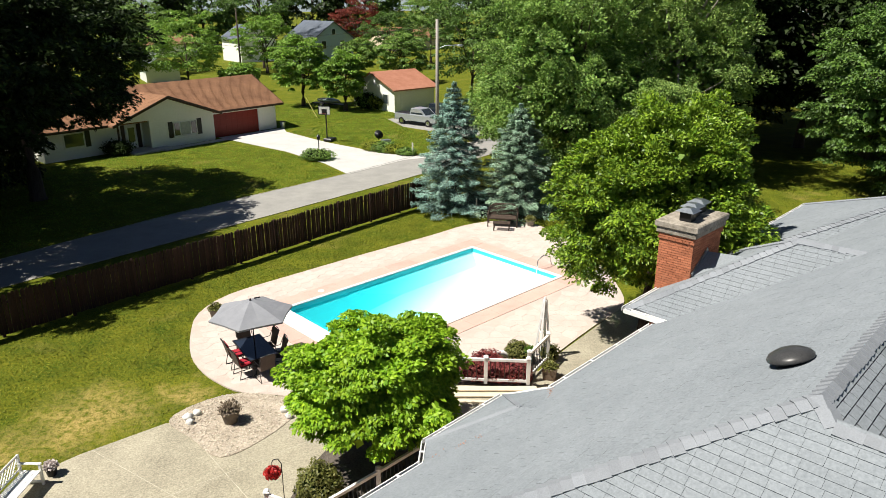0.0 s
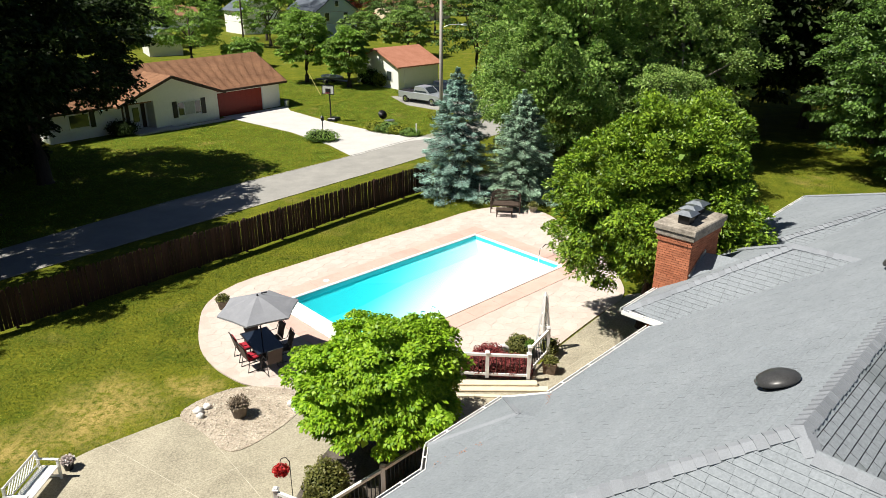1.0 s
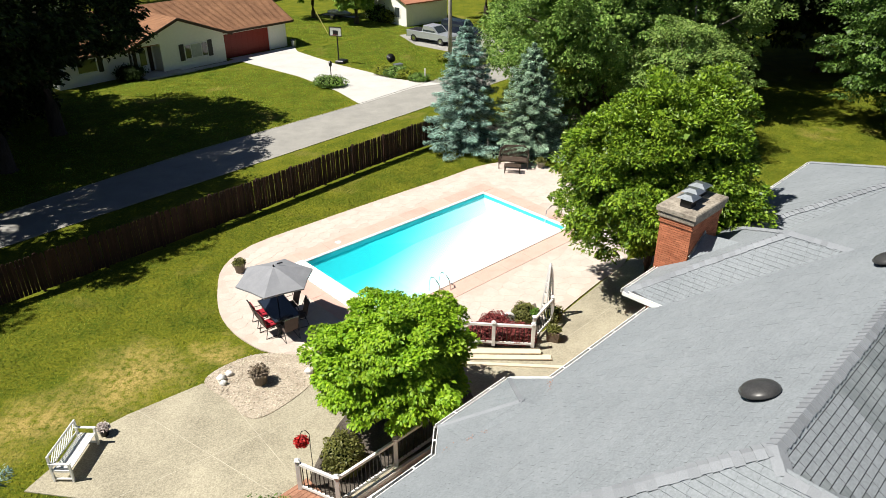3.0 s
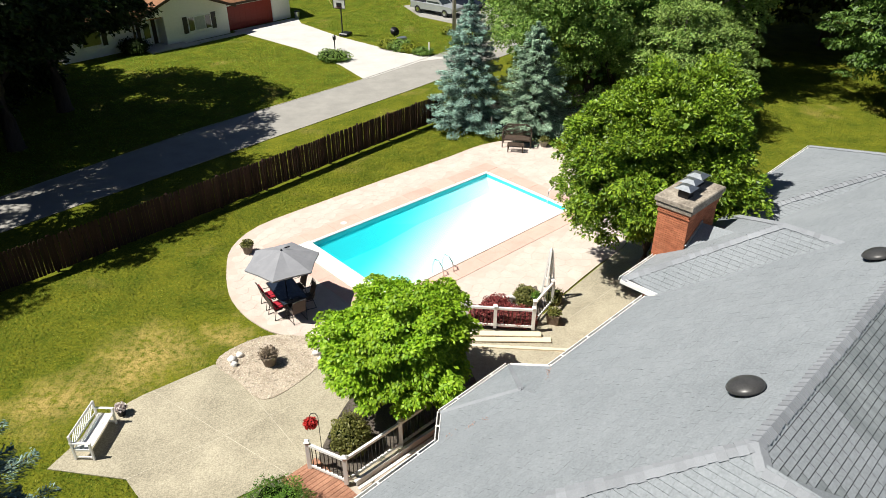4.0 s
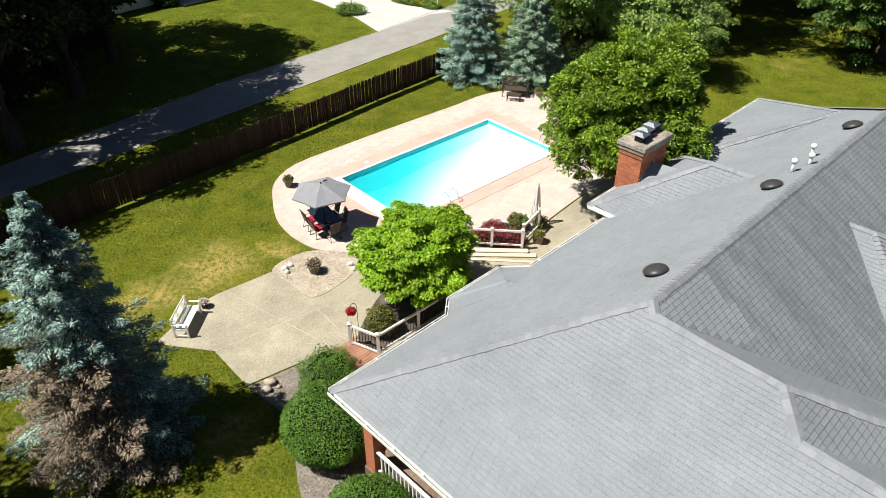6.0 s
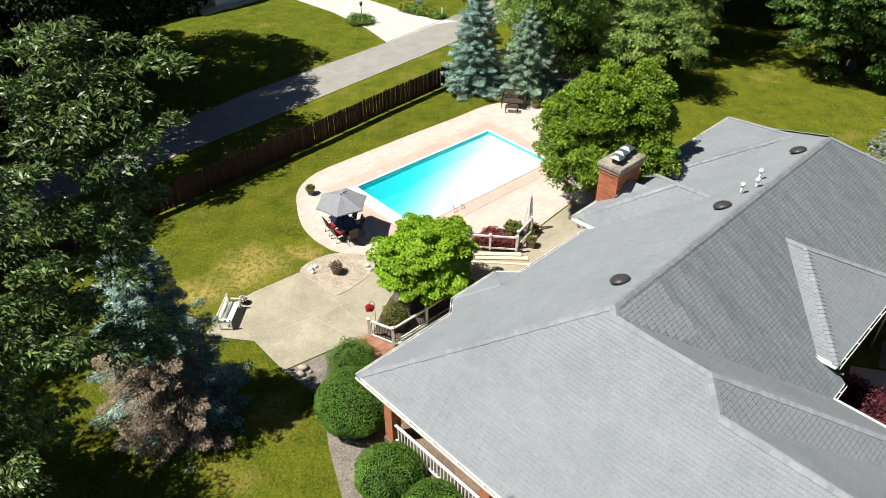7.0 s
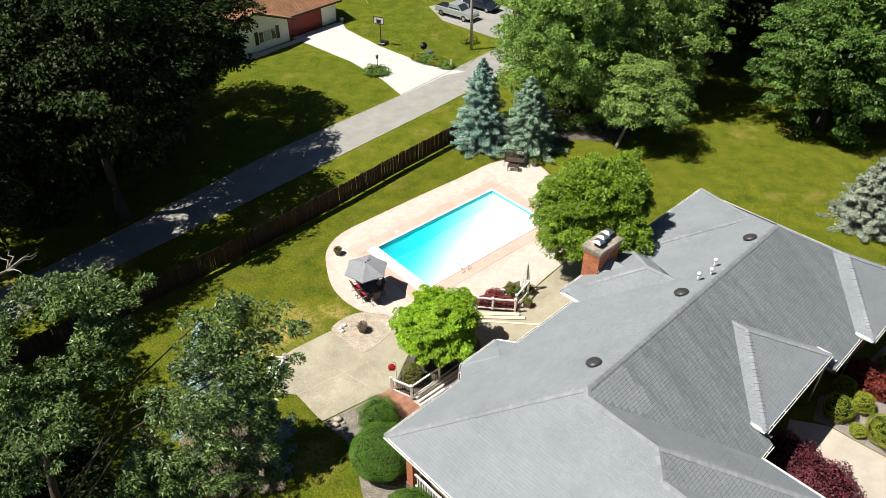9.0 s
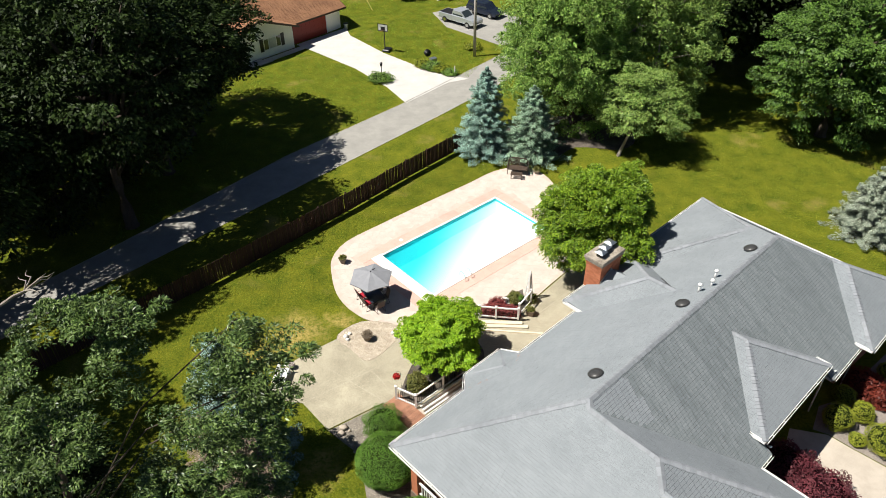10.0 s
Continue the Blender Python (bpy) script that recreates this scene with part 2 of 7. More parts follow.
REDROOF = material("rust_shingles", (0.30, 0.12, 0.07), (0.44, 0.20, 0.13), 0.9, 30, 1.0, 0.5, 0.01)
BLUEROOF = material("slate_blue_roof", (0.07, 0.085, 0.11), (0.13, 0.15, 0.18), 0.9, 30, 1.0, 0.4, 0.01)
BROWNTRIM = plain("dark_brown_trim", (0.05, 0.026, 0.016), 0.6)
WINDOWGLASS = plain("window_glass", (0.03, 0.04, 0.045), 0.05, 0.0, 0.05, 0.8)
CURTAIN = plain("pale_curtain", (0.45, 0.47, 0.44), 0.8)
SILVER = plain("silver_car_paint", (0.50, 0.53, 0.57), 0.25, 0.5, 0.05, 0.6)
NAVY = plain("navy_car_paint", (0.02, 0.028, 0.05), 0.2, 0.3, 0.05, 0.6)
RUBBER = plain("tyre_rubber", (0.02, 0.02, 0.02), 0.85)
CONCRETEPOLE = material("pale_wooden_pole", (0.30, 0.27, 0.24), (0.46, 0.43, 0.39), 0.9, 20, 2, 0.4, 0.01, stretch=(4, 4, 0.4))
AQUA = material("aqua_pool_liner", (0.03, 0.52, 0.58), (0.06, 0.62, 0.68), 0.6, 12, 0.6, 0.05, 0.003)
FRESH = leaf_material("fresh_maple_leaf", (0.10, 0.22, 0.025), (0.30, 0.46, 0.07), 0.2)
FLOWERRED = leaf_material("red_petals", (0.45, 0.015, 0.02), (0.65, 0.06, 0.05), 0.2)
FLOWERPALE = leaf_material("pale_petals", (0.55, 0.45, 0.42), (0.8, 0.75, 0.72), 0.2)
ROCK = material("pale_rock", (0.26, 0.22, 0.17), (0.46, 0.40, 0.33), 0.9, 12, 2, 0.6, 0.02)
WHITESTONE = plain("white_stone", (0.72, 0.71, 0.68), 0.7, vary=0.12)


# ---- mesh building ----
class Mesh:
    """Collects vertices and faces of one part."""

    def __init__(self):
        self.v, self.f = [], []

    def add(self, verts, faces):
        k = len(self.v)
        self.v += [tuple(p) for p in verts]
        self.f += [tuple(k + i for i in f) for f in faces]
        return self

    def box(self, c, s, rz=0.0, m=None, bevel=0.0):
        x, y, z = s[0] / 2, s[1] / 2, s[2] / 2
        if bevel:
            b = min(bevel, x * 0.9, y * 0.9, z * 0.9)
            rings = [(-z, x - b, y - b), (-z + b, x, y), (z - b, x, y), (z, x - b, y - b)]
            vs, fs = [], []
            for h, a, w in rings:
                vs += [(-a, -w, h), (a, -w, h), (a, w, h), (-a, w, h)]
            for r in range(3):
                fs += [(r * 4 + i, r * 4 + (i + 1) % 4, r * 4 + 4 + (i + 1) % 4, r * 4 + 4 + i) for i in range(4)]
            fs += [(3, 2, 1, 0), (12, 13, 14, 15)]
        else:
            vs = [(-x, -y, -z), (x, -y, -z), (x, y, -z), (-x, y, -z), (-x, -y, z), (x, -y, z), (x, y, z), (-x, y, z)]
            fs = [(3, 2, 1, 0), (4, 5, 6, 7), (0, 1, 5, 4), (1, 2, 6, 5), (2, 3, 7, 6), (3, 0, 4, 7)]
        t = Matrix.Translation(c) @ (m if m is not None else Matrix.Rotation(rz, 4, "Z"))
        return self.add([t @ Vector(p) for p in vs], fs)

    def beam(self, p, q, w, h, up=(0, 0, 1)):
        """A bar of width w and height h from p to q."""
        p, q = Vector(p), Vector(q)
        d = (q - p).normalized()
        side = d.cross(Vector(up))
        side = side.normalized() if side.length > 1e-5 else Vector((1, 0, 0))
        top = side.cross(d)
        vs = [e + side * a * w / 2 + top * b * h / 2 for e in (p, q) for a, b in ((-1, -1), (1, -1), (1, 1), (-1, 1))]
        return self.add(vs, [(0, 1, 2, 3), (7, 6, 5, 4), (0, 4, 5, 1), (1, 5, 6, 2), (2, 6, 7, 3), (3, 7, 4, 0)])

    def tube(self, pts, radii, n=8, cap=True):
        """A tapered tube along a line of points."""
        pts = [Vector(p) for p in pts]
        if not isinstance(radii, (list, tuple)):
            radii = [radii] * len(pts)
        vs, fs = [], []
        for i, p in enumerate(pts):
            d = (pts[min(i + 1, len(pts) - 1)] - pts[max(i - 1, 0)]).normalized()
            a = d.cross(Vector((0, 0, 1)))
            a = a.normalized() if a.length > 1e-4 else Vector((1, 0, 0))
            b = d.cross(a)
            vs += [p + (a * math.cos(k * math.tau / n) + b * math.sin(k * math.tau / n)) * radii[i] for k in range(n)]
        for i in range(len(pts) - 1):
            fs += [(i * n + k, i * n + (k + 1) % n, (i + 1) * n + (k + 1) % n, (i + 1) * n + k) for k in range(n)]
        if cap:
            fs += [tuple(range(n))[::-1], tuple(range((len(pts) - 1) * n, len(pts) * n))]
        return self.add(vs, fs)

    def lathe(self, c, rings, n=20):
        """Rings of (radius, height) turned round a vertical axis."""
        return self.tube([(c[0], c[1], c[2] + h) for _, h in rings], [r for r, _ in rings], n)

    def prism(self, pts, z0, z1):
        n = len(pts)
        vs = [(p[0], p[1], z0) for p in pts] + [(p[0], p[1], z1) for p in pts]
        return self.add(vs, [tuple(range(n))[::-1], tuple(range(n, 2 * n))] + [(i, (i + 1) % n, n + (i + 1) % n, n + i) for i in range(n)])

    def blob(self, c, r, rings=8, n=14, lump=0.12, seed=0, low=-1.0):
        """A lumpy rounded form."""
        vs, fs = [], []
        for i in range(rings + 1):
            a = -math.pi / 2 + math.pi * i / rings
            for k in range(n):
                b = math.tau * k / n
                d = Vector((math.cos(a) * math.cos(b), math.cos(a) * math.sin(b), max(math.sin(a), low)))
                f = 1 + lump * noise.noise(d * 2.1 + Vector((seed * 7.3, 0, 0))) * 2
                vs.append((c[0] + d.x * r[0] * f, c[1] + d.y * r[1] * f, c[2] + d.z * r[2] * f))
        for i in range(rings):
            fs += [(i * n + k, i * n + (k + 1) % n, (i + 1) * n + (k + 1) % n, (i + 1) * n + k) for k in range(n)]
        return self.add(vs, fs)

    def data(self, name, mat, smooth=False):
        me = bpy.data.meshes.new(name)
        me.from_pydata(self.v, [], self.f)
        me.materials.append(mat)
        if smooth:
            me.polygons.foreach_set("use_smooth", [True] * len(me.polygons))
        return me


def part(name, mesh, mat, parent=None, label="", smooth=False, kind=""):
    ob = new(name, mesh.data(name, mat, smooth) if isinstance(mesh, Mesh) else mesh)
    ob.parent = parent
    return tagged(ob, label, kind=kind)


def thing(name, label, category, m=None, group="", kind=""):
    ob = new(name)
    ob.empty_display_size = 0.2
    if m is not None:
        ob.matrix_basis = m
    return tagged(ob, label, category, group, kind)


def structure(name, mesh, mat, label, category="", smooth=False):
    ob = new(name, mesh.data(name, mat, smooth) if isinstance(mesh, Mesh) else mesh)
    return tagged(ob, label, category or name.split("_")[0], kind="structure")


def slab(outer, holes, z0, z1):
    """A flat slab with holes, as mesh lists."""
    bm = bmesh.new()
    edges = []
    for loop in [outer, *holes]:
        vs = [bm.verts.new((p[0], p[1], z1)) for p in loop]
        edges += [bm.edges.new((vs[i], vs[(i + 1) % len(vs)])) for i in range(len(vs))]
    bmesh.ops.triangle_fill(bm, use_beauty=True, use_dissolve=False, edges=edges)
    bm.normal_update()
    for f in bm.faces:
        if f.normal.z < 0:
            f.normal_flip()
    out = Mesh()
    bm.verts.index_update()
    out.add([v.co[:] for v in bm.verts], [[v.index for v in f.verts] for f in bm.faces])
    bm.free()
    for loop in [outer, *holes]:
        n = len(loop)
        out.add([(p[0], p[1], z0) for p in loop] + [(p[0], p[1], z1) for p in loop], [(i, (i + 1) % n, n + (i + 1) % n, n + i) for i in range(n)])
    return out


def smooth_loop(pts, steps=5):
    """A closed rounded line through the points."""
    out, n = [], len(pts)
    for i in range(n):
        p0, p1, p2, p3 = (Vector(pts[(i + k) % n]) for k in (-1, 0, 1, 2))
        for s in range(steps):
            t = s / steps
            q = 0.5 * ((2 * p1) + (p2 - p0) * t + (2 * p0 - 5 * p1 + 4 * p2 - p3) * t * t + (3 * p1 - p0 - 3 * p2 + p3) * t ** 3)
            out.append((q.x, q.y))
    return out


def inside(p, poly):
    hit, n = False, len(poly)
    for i in range(n):
        a, b = poly[i], poly[(i + 1) % n]
        if (a[1] > p[1]) != (b[1] > p[1]) and p[0] < (b[0] - a[0]) * (p[1] - a[1]) / (b[1] - a[1]) + a[0]:
            hit = not hit
    return hit


# ---- foliage ----
def leaf_data(name, pos, axis, normal, length, width, mat):
    """One mesh of many small folded leaves: arrays of places, directions and normals."""
    n = len(pos)
    axis = axis / (np.linalg.norm(axis, axis=1, keepdims=True) + 1e-9)
    side = np.cross(axis, normal)
    side /= np.linalg.norm(side, axis=1, keepdims=True) + 1e-9
    nor = np.cross(side, axis)
    length, width = np.reshape(length, (-1, 1)), np.reshape(width, (-1, 1))
    v = np.empty((n, 4, 3))
    v[:, 0] = pos - axis * length * 0.5
    v[:, 1] = pos + side * width * 0.5 + nor * width * 0.14
    v[:, 2] = pos + axis * length * 0.5 - nor * length * 0.10
    v[:, 3] = pos - side * width * 0.5 + nor * width * 0.14
    me = bpy.data.meshes.new(name)
    me.vertices.add(4 * n)
    me.vertices.foreach_set("co", v.reshape(-1))
    me.loops.add(4 * n)
    me.loops.foreach_set("vertex_index", np.arange(4 * n, dtype=np.int32))
    me.polygons.add(n)
    me.polygons.foreach_set("loop_start", np.arange(0, 4 * n, 4, dtype=np.int32))
    me.materials.append(mat)
    me.update(calc_edges=True)
    return me


def unit(rng, n):
    d = rng.normal(size=(n, 3))
    return d / np.linalg.norm(d, axis=1, keepdims=True)


def crown_clumps(rng, c, r, count, low=-0.55, hollow=0.62, rough=0.16):
    """Middles of the leaf clumps of a crown: near its uneven surface."""
    d = unit(rng, count * 3)
    d = d[d[:, 2] > low][:count]
    k = hollow + (1 - hollow) * rng.random(len(d)) ** 0.6
    bulge = np.array([1 + rough * 2 * noise.noise(Vector(x) * 1.7 + Vector((c[0], c[1], 0))) for x in d])
    return np.array(c) + d * (k * bulge)[:, None] * np.array(r)


def crown_mesh(name, rng, c, clumps, clump_r, per, size, aspect, mat, flat=0.6, droop=0.35, up=0.5):
    n = len(clumps) * per
    base = np.repeat(clumps, per, axis=0)
    d = unit(rng, n)
    d[:, 2] = np.abs(d[:, 2]) * 1.0 - 0.25
    rr = np.repeat(clump_r * (0.65 + 0.7 * rng.random(len(clumps))), per)
    pos = base + d * (rr * (0.45 + 0.55 * rng.random(n) ** 0.5))[:, None] * np.array((1, 1, flat))
    out = pos - np.array(c)
    out /= np.linalg.norm(out, axis=1, keepdims=True) + 1e-9
    axis = out * 0.5 + d * 0.7 + unit(rng, n) * 0.7
    axis[:, 2] -= droop
    normal = out * 0.45 + d * 0.35 + unit(rng, n) * 0.55
    normal[:, 2] += up
    L = size * (0.7 + 0.6 * rng.random(n))
    return leaf_data(name, pos, axis, normal, L, L * aspect, mat)


def tree(label, base, trunk_r, fork, c, r, count, clump_r, per, size, mat, seed, bark=None, aspect=0.5, low=-0.55, hollow=0.62, rough=0.16,
         flat=0.6, droop=0.35, limbs=14, category="tree", name="tree", lean=(0, 0), group="", boughs=(), stout=1.0, inner=0):
    """A tree: tapered trunk, limbs out to the clumps, and a crown of many leaves. All in metres from its base."""
    rng = np.random.default_rng(seed)
    ob = thing(name, label, category, pose(*base), group)
    clumps = crown_clumps(rng, c, r, count, low, hollow, rough)
    if boughs:      # a crown of separate masses
        clumps = np.concatenate([crown_clumps(rng, bc, br, max(4, int(count * br[0] * br[1])), low, hollow, rough) for bc, br in boughs])
    bark = bark or BARK
    tip = Vector((c[0], c[1], c[2] + r[2] * 0.35))
    f = Vector((lean[0], lean[1], fork))
    t = Mesh().tube([(0, 0, -0.15), (0, 0, 0.12), (f.x * 0.4, f.y * 0.4, fork * 0.5), f, (f + tip) / 2 + Vector((0.1, -0.1, 0)), tip],
                    [trunk_r * 1.7, trunk_r * 1.15, trunk_r * 0.95, trunk_r * 0.8, trunk_r * 0.45, trunk_r * 0.12], 10)
    part("trunk", t, bark, ob, smooth=True)
    b = Mesh()
    for i in range(min(limbs, len(clumps))):
        e = Vector(clumps[(i * 7) % len(clumps)])
        s = f.lerp(tip, rng.random() * 0.75)
        mid = s.lerp(e, 0.5) + Vector((0, 0, 0.12 * (e - s).length))
        b.tube([s, mid, e], [trunk_r * 0.42 * stout, trunk_r * 0.25 * stout, trunk_r * 0.06], 6)
    part("branchwork", b, bark, ob, smooth=True)
    part("crown", crown_mesh("crown", rng, c, clumps, clump_r, per, size, aspect, mat, flat, droop), mat, ob)
    if inner:      # the older, larger leaves inside the crown
        deep = np.array(c) + (clumps - np.array(c)) * (0.30 + 0.52 * rng.random((len(clumps), 1)))
        part("inner_foliage", crown_mesh("inner_foliage", rng, c, deep, clump_r * 1.5, inner, size * 2.3, 0.62, mat, 0.9, droop, 0.2), mat, ob)
    return ob


def spruce(label, base, h, r, seed, mat, layers=22, arms=13, tufts=34, size=0.22, second=None, low=0.35, name="spruce_tree"):
    """A conical spruce: trunk, and whorls of drooping arms set with needle tufts."""
    rng = np.random.default_rng(seed)
    ob = thing(name, label, "spruce tree", pose(*base))
    part("trunk", Mesh().tube([(0, 0, -0.1), (0, 0, h * 0.5), (0, 0, h * 0.98)], [0.05 + h * 0.018, h * 0.011, 0.02], 8), BARK, ob, smooth=True)
    arm, groups = Mesh(), {0: ([], [], [], []), 1: ([], [], [], [])}
    for i in range(layers):
        k = i / (layers - 1)
        z = low + (h - low - 0.15) * k ** 0.92
        reach = r * (1 - k) ** 0.70 * (0.86 + 0.28 * rng.random()) + 0.10
        m = max(5, int(arms * (1 - 0.55 * k)))
        for j in range(m):
            a = math.tau * (j + rng.random() * 0.7) / m + i * 2.4
            L = reach * (0.72 + 0.42 * rng.random())
            drop = 0.34 * L * (1 - k) ** 0.5
            d, s = np.array((math.cos(a), math.sin(a), 0)), np.array((-math.sin(a), math.cos(a), 0))
            p0, p1 = np.array((0, 0, z + 0.12 * L)), d * L + np.array((0, 0, z - drop * 0.5))
            arm.tube([p0, (p0 + p1) / 2 + np.array((0, 0, -drop * 0.35)), p1], [0.03, 0.02, 0.008], 4, False)
            n = max(8, int(tufts * (0.35 + L / r)))
            u = 0.22 + 0.78 * rng.random(n) ** 0.75
            w = (rng.random(n) - 0.5) * 2 * (0.16 + 0.30 * L) * (1.05 - u) ** 0.6 * 0.85
            lift = -drop * 0.35 * 4 * u * (1 - u)
            q = p0 + (p1 - p0) * u[:, None] + s * w[:, None] + np.array((0, 0, 1)) * (lift - 0.16 * np.abs(w) + 0.06 * rng.normal(size=n))[:, None]
            ax = d * 0.8 + s * (np.sign(w) * 0.75)[:, None] + unit(rng, n) * 0.45
            no = np.array((0, 0, 1.0)) + d * 0.35 + unit(rng, n) * 0.38
            g = groups[1 if second is not None and (k < 0.5 and math.sin(a * 1.0 + 0.6) < 0.15 and rng.random() < 0.8) else 0]
            g[0].append(q), g[1].append(ax), g[2].append(no), g[3].append(size * (0.7 + 0.6 * rng.random(n)))
    part("bough_work", arm, BARK, ob, kind="stuff")
    for key, mm, nm in ((0, mat, "needles"), (1, second, "dry_needles")):
        g = groups[key]
        if g[0]:
            L = np.concatenate(g[3])
            part(nm, leaf_data(nm, np.concatenate(g[0]), np.concatenate(g[1]), np.concatenate(g[2]), L, L * 0.30, mm), mm, ob, "dry brown needles" if key else "")
    return ob


def shrub(label, base, r, n, size, mat, seed, core=None, category="shrub", name="shrub", lump=0.10, aspect=0.55, lift=0.0, group="", spread=0.12):
    """A clipped or loose bush: an inner form, with shade put into its colour, under a skin of leaves."""
    rng = np.random.default_rng(seed)
    ob = thing(name, label, category, pose(*base), group)
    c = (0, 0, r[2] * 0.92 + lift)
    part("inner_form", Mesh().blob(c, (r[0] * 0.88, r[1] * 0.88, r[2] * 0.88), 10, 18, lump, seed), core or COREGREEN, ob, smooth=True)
    d = unit(rng, n)
    f = np.array([1 + lump * 2 * noise.noise(Vector(x) * 2.1 + Vector((seed * 7.3, 0, 0))) for x in d])
    pos = np.array(c) + d * (f * (0.93 + spread * rng.random(n)))[:, None] * np.array(r)
    keep = pos[:, 2] > 0.02
    pos, d = pos[keep], d[keep]
    m = len(pos)
    L = size * (0.7 + 0.6 * rng.random(m))
    part("leaves", leaf_data("leaves", pos, d * 0.6 + unit(rng, m), d * 0.9 + unit(rng, m) * 0.6 + np.array((0, 0, 0.4)), L, L * aspect, mat), mat, ob)
    return ob


# ---- ground, road, paving ----
POOL_A = radians(43.6)
POOL_AT = (-6.43, 26.62)
POOL_L, POOL_W = 10.97, 5.49


def pool_xy(a, b):
    """a along the long side, b across, towards the house."""
    return (POOL_AT[0] + a * math.cos(POOL_A) + b * math.sin(POOL_A), POOL_AT[1] + a * math.sin(POOL_A) - b * math.cos(POOL_A))


HOUSE_A = radians(46)
HOUSE_AT = (16.0, 2.0)


def house_xy(u, v):
    return (u * math.cos(HOUSE_A) - v * math.sin(HOUSE_A), u * math.sin(HOUSE_A) + v * math.cos(HOUSE_A))


POOL_HOLE = [pool_xy(-0.02, -0.02), pool_xy(POOL_L + 0.02, -0.02), pool_xy(POOL_L + 0.02, POOL_W + 0.02), pool_xy(-0.02, POOL_W + 0.02)]
g = Mesh()
FAR = [pool_xy(-700, -700), pool_xy(700, -700), pool_xy(700, 700), pool_xy(-700, 700)]
NEAR = [pool_xy(-30, -30), pool_xy(45, -30), pool_xy(45, 45), pool_xy(-30, 45)]
for ring_a, ring_b in ((FAR, NEAR), (NEAR, POOL_HOLE)):
    for i in range(4):
        j = (i + 1) % 4
        g.add([(*ring_a[i], 0), (*ring_a[j], 0), (*ring_b[j], 0), (*ring_b[i], 0)], [(0, 1, 2, 3)])
structure("ground", g, GRASS, "sunlit mown lawn with worn yellow patches", "lawn")

# road with a low kerb line, and the neighbour's drive
ROAD_FAR, ROAD_NEAR = ((-46.0, 1.1), (-26.05, 26.72), (-16.4, 40.2), (-7.1, 50.9), (3.2, 64.2), (22.0, 90.0)), ((-42.6, -1.2), (-26.78, 20.45), (-13.86, 35.93), (-3.31, 48.6), (8.0, 63.0), (26.0, 87.0))
structure("road", Mesh().prism(list(ROAD_NEAR) + list(ROAD_FAR)[::-1], -0.1, 0.02), ASPHALT, "pale worn asphalt road between the lawns")
for line in (ROAD_FAR, ROAD_NEAR):
    e = Mesh()
    for a, b in zip(line, line[1:]):
        e.beam((*a, 0.02), (*b, 0.02), 0.07, 0.03)
    structure("road_edge", e, ASPHALT_EDGE, "thin pale concrete edge strip along the road", "kerb")
structure("pavement_drive", Mesh().prism([(-7.0, 50.75), (-9.3, 54.4), (-13.2, 58.9), (-18.6, 63.5), (-20.9, 65.4), (-16.1, 70.9), (-15.2, 68.4), (-10.6, 63.2), (-4.9, 58.2), (-1.0, 56.6), (-3.1, 55.6)], -0.1, 0.035), DRIVE, "bright white concrete driveway", "driveway")
structure("pavement_side_drive", Mesh().prism([(2.2, 66.0), (-4.0, 71.5), (-6.0, 76.5), (0.5, 80.5), (6.5, 73.0), (6.0, 66.5)], -0.1, 0.016), ASPHALT, "grey gravel parking place beside the shed", "driveway")

# pool deck: stamped stones round a pink coping
APRON = smooth_loop([(-9.65, 24.35), (-9.95, 26.2), (-9.25, 28.2), (-7.03, 30.45), (-3.9, 33.4), (-0.63, 36.35), (1.3, 38.2), (3.15, 39.0), (4.9, 38.6), (5.9, 37.3), (6.6, 35.2), (7.6, 31.5), (7.8, 28.5), (7.45, 26.9), (6.04, 25.18), (5.0, 23.9), (3.96, 22.58),
                     (3.2, 21.75), (2.1, 21.4), (0.9, 21.2), (-0.5, 20.6), (-2.6, 19.8), (-4.75, 19.72), (-6.48, 20.05), (-7.4, 20.6), (-8.25, 21.4), (-9.05, 22.6)], 3)
structure("pavement_deck", slab(APRON, [POOL_HOLE], -0.3, 0.050), JOINT, "pale stamped concrete pool deck", "patio")
COPE = 1.02


def frame_piece(a0, b0, a1, b1, z0, z1):
    return Mesh().prism([pool_xy(a0, b0), pool_xy(a1, b0), pool_xy(a1, b1), pool_xy(a0, b1)], z0, z1)


# house-side paving
PATIO = [(-11.75, 13.62), (-9.33, 13.3), (-7.63, 11.56), (-4.85, 13.55), (-3.9, 12.2), house_xy(5.2, 8.0), house_xy(16.5, 7.6), house_xy(26.0, 8.6), (9.4, 27.6), (7.75, 27.2), (6.1, 25.14), (4.02, 22.54),
         (3.3, 21.5), (0.9, 21.1), (-0.5, 20.5), (-2.6, 19.6), (-4.75, 19.62), (-5.6, 19.2), (-7.6, 18.4), (-8.35, 18.3), (-10.2, 16.75), (-10.95, 15.9)]
structure("pavement_patio", Mesh().prism(PATIO, -0.2, 0.036), AGGREGATE, "grey-beige exposed-aggregate concrete patio", "patio")
JOINTLINE = material("worn_joint", (0.30, 0.275, 0.215), (0.62, 0.57, 0.46), 0.95, 12, 1.0, 0.3, 0.005)
grooves = Mesh()
for a, b in (((-9.95, 16.95), (-4.8, 13.6)), ((-9.3, 13.3), (-3.6, 17.6)), ((-7.9, 18.3), (-4.4, 14.2)), ((0.6, 19.55), (3.3, 19.35)), ((3.9, 20.9), (6.9, 24.0)), ((2.5, 18.9), (4.6, 17.0))):
    grooves.beam((*a, 0.037), (*b, 0.037), 0.015, 0.006)
structure("pavement_joint", grooves, JOINTLINE, "narrow grey control joints in the patio", "joint")
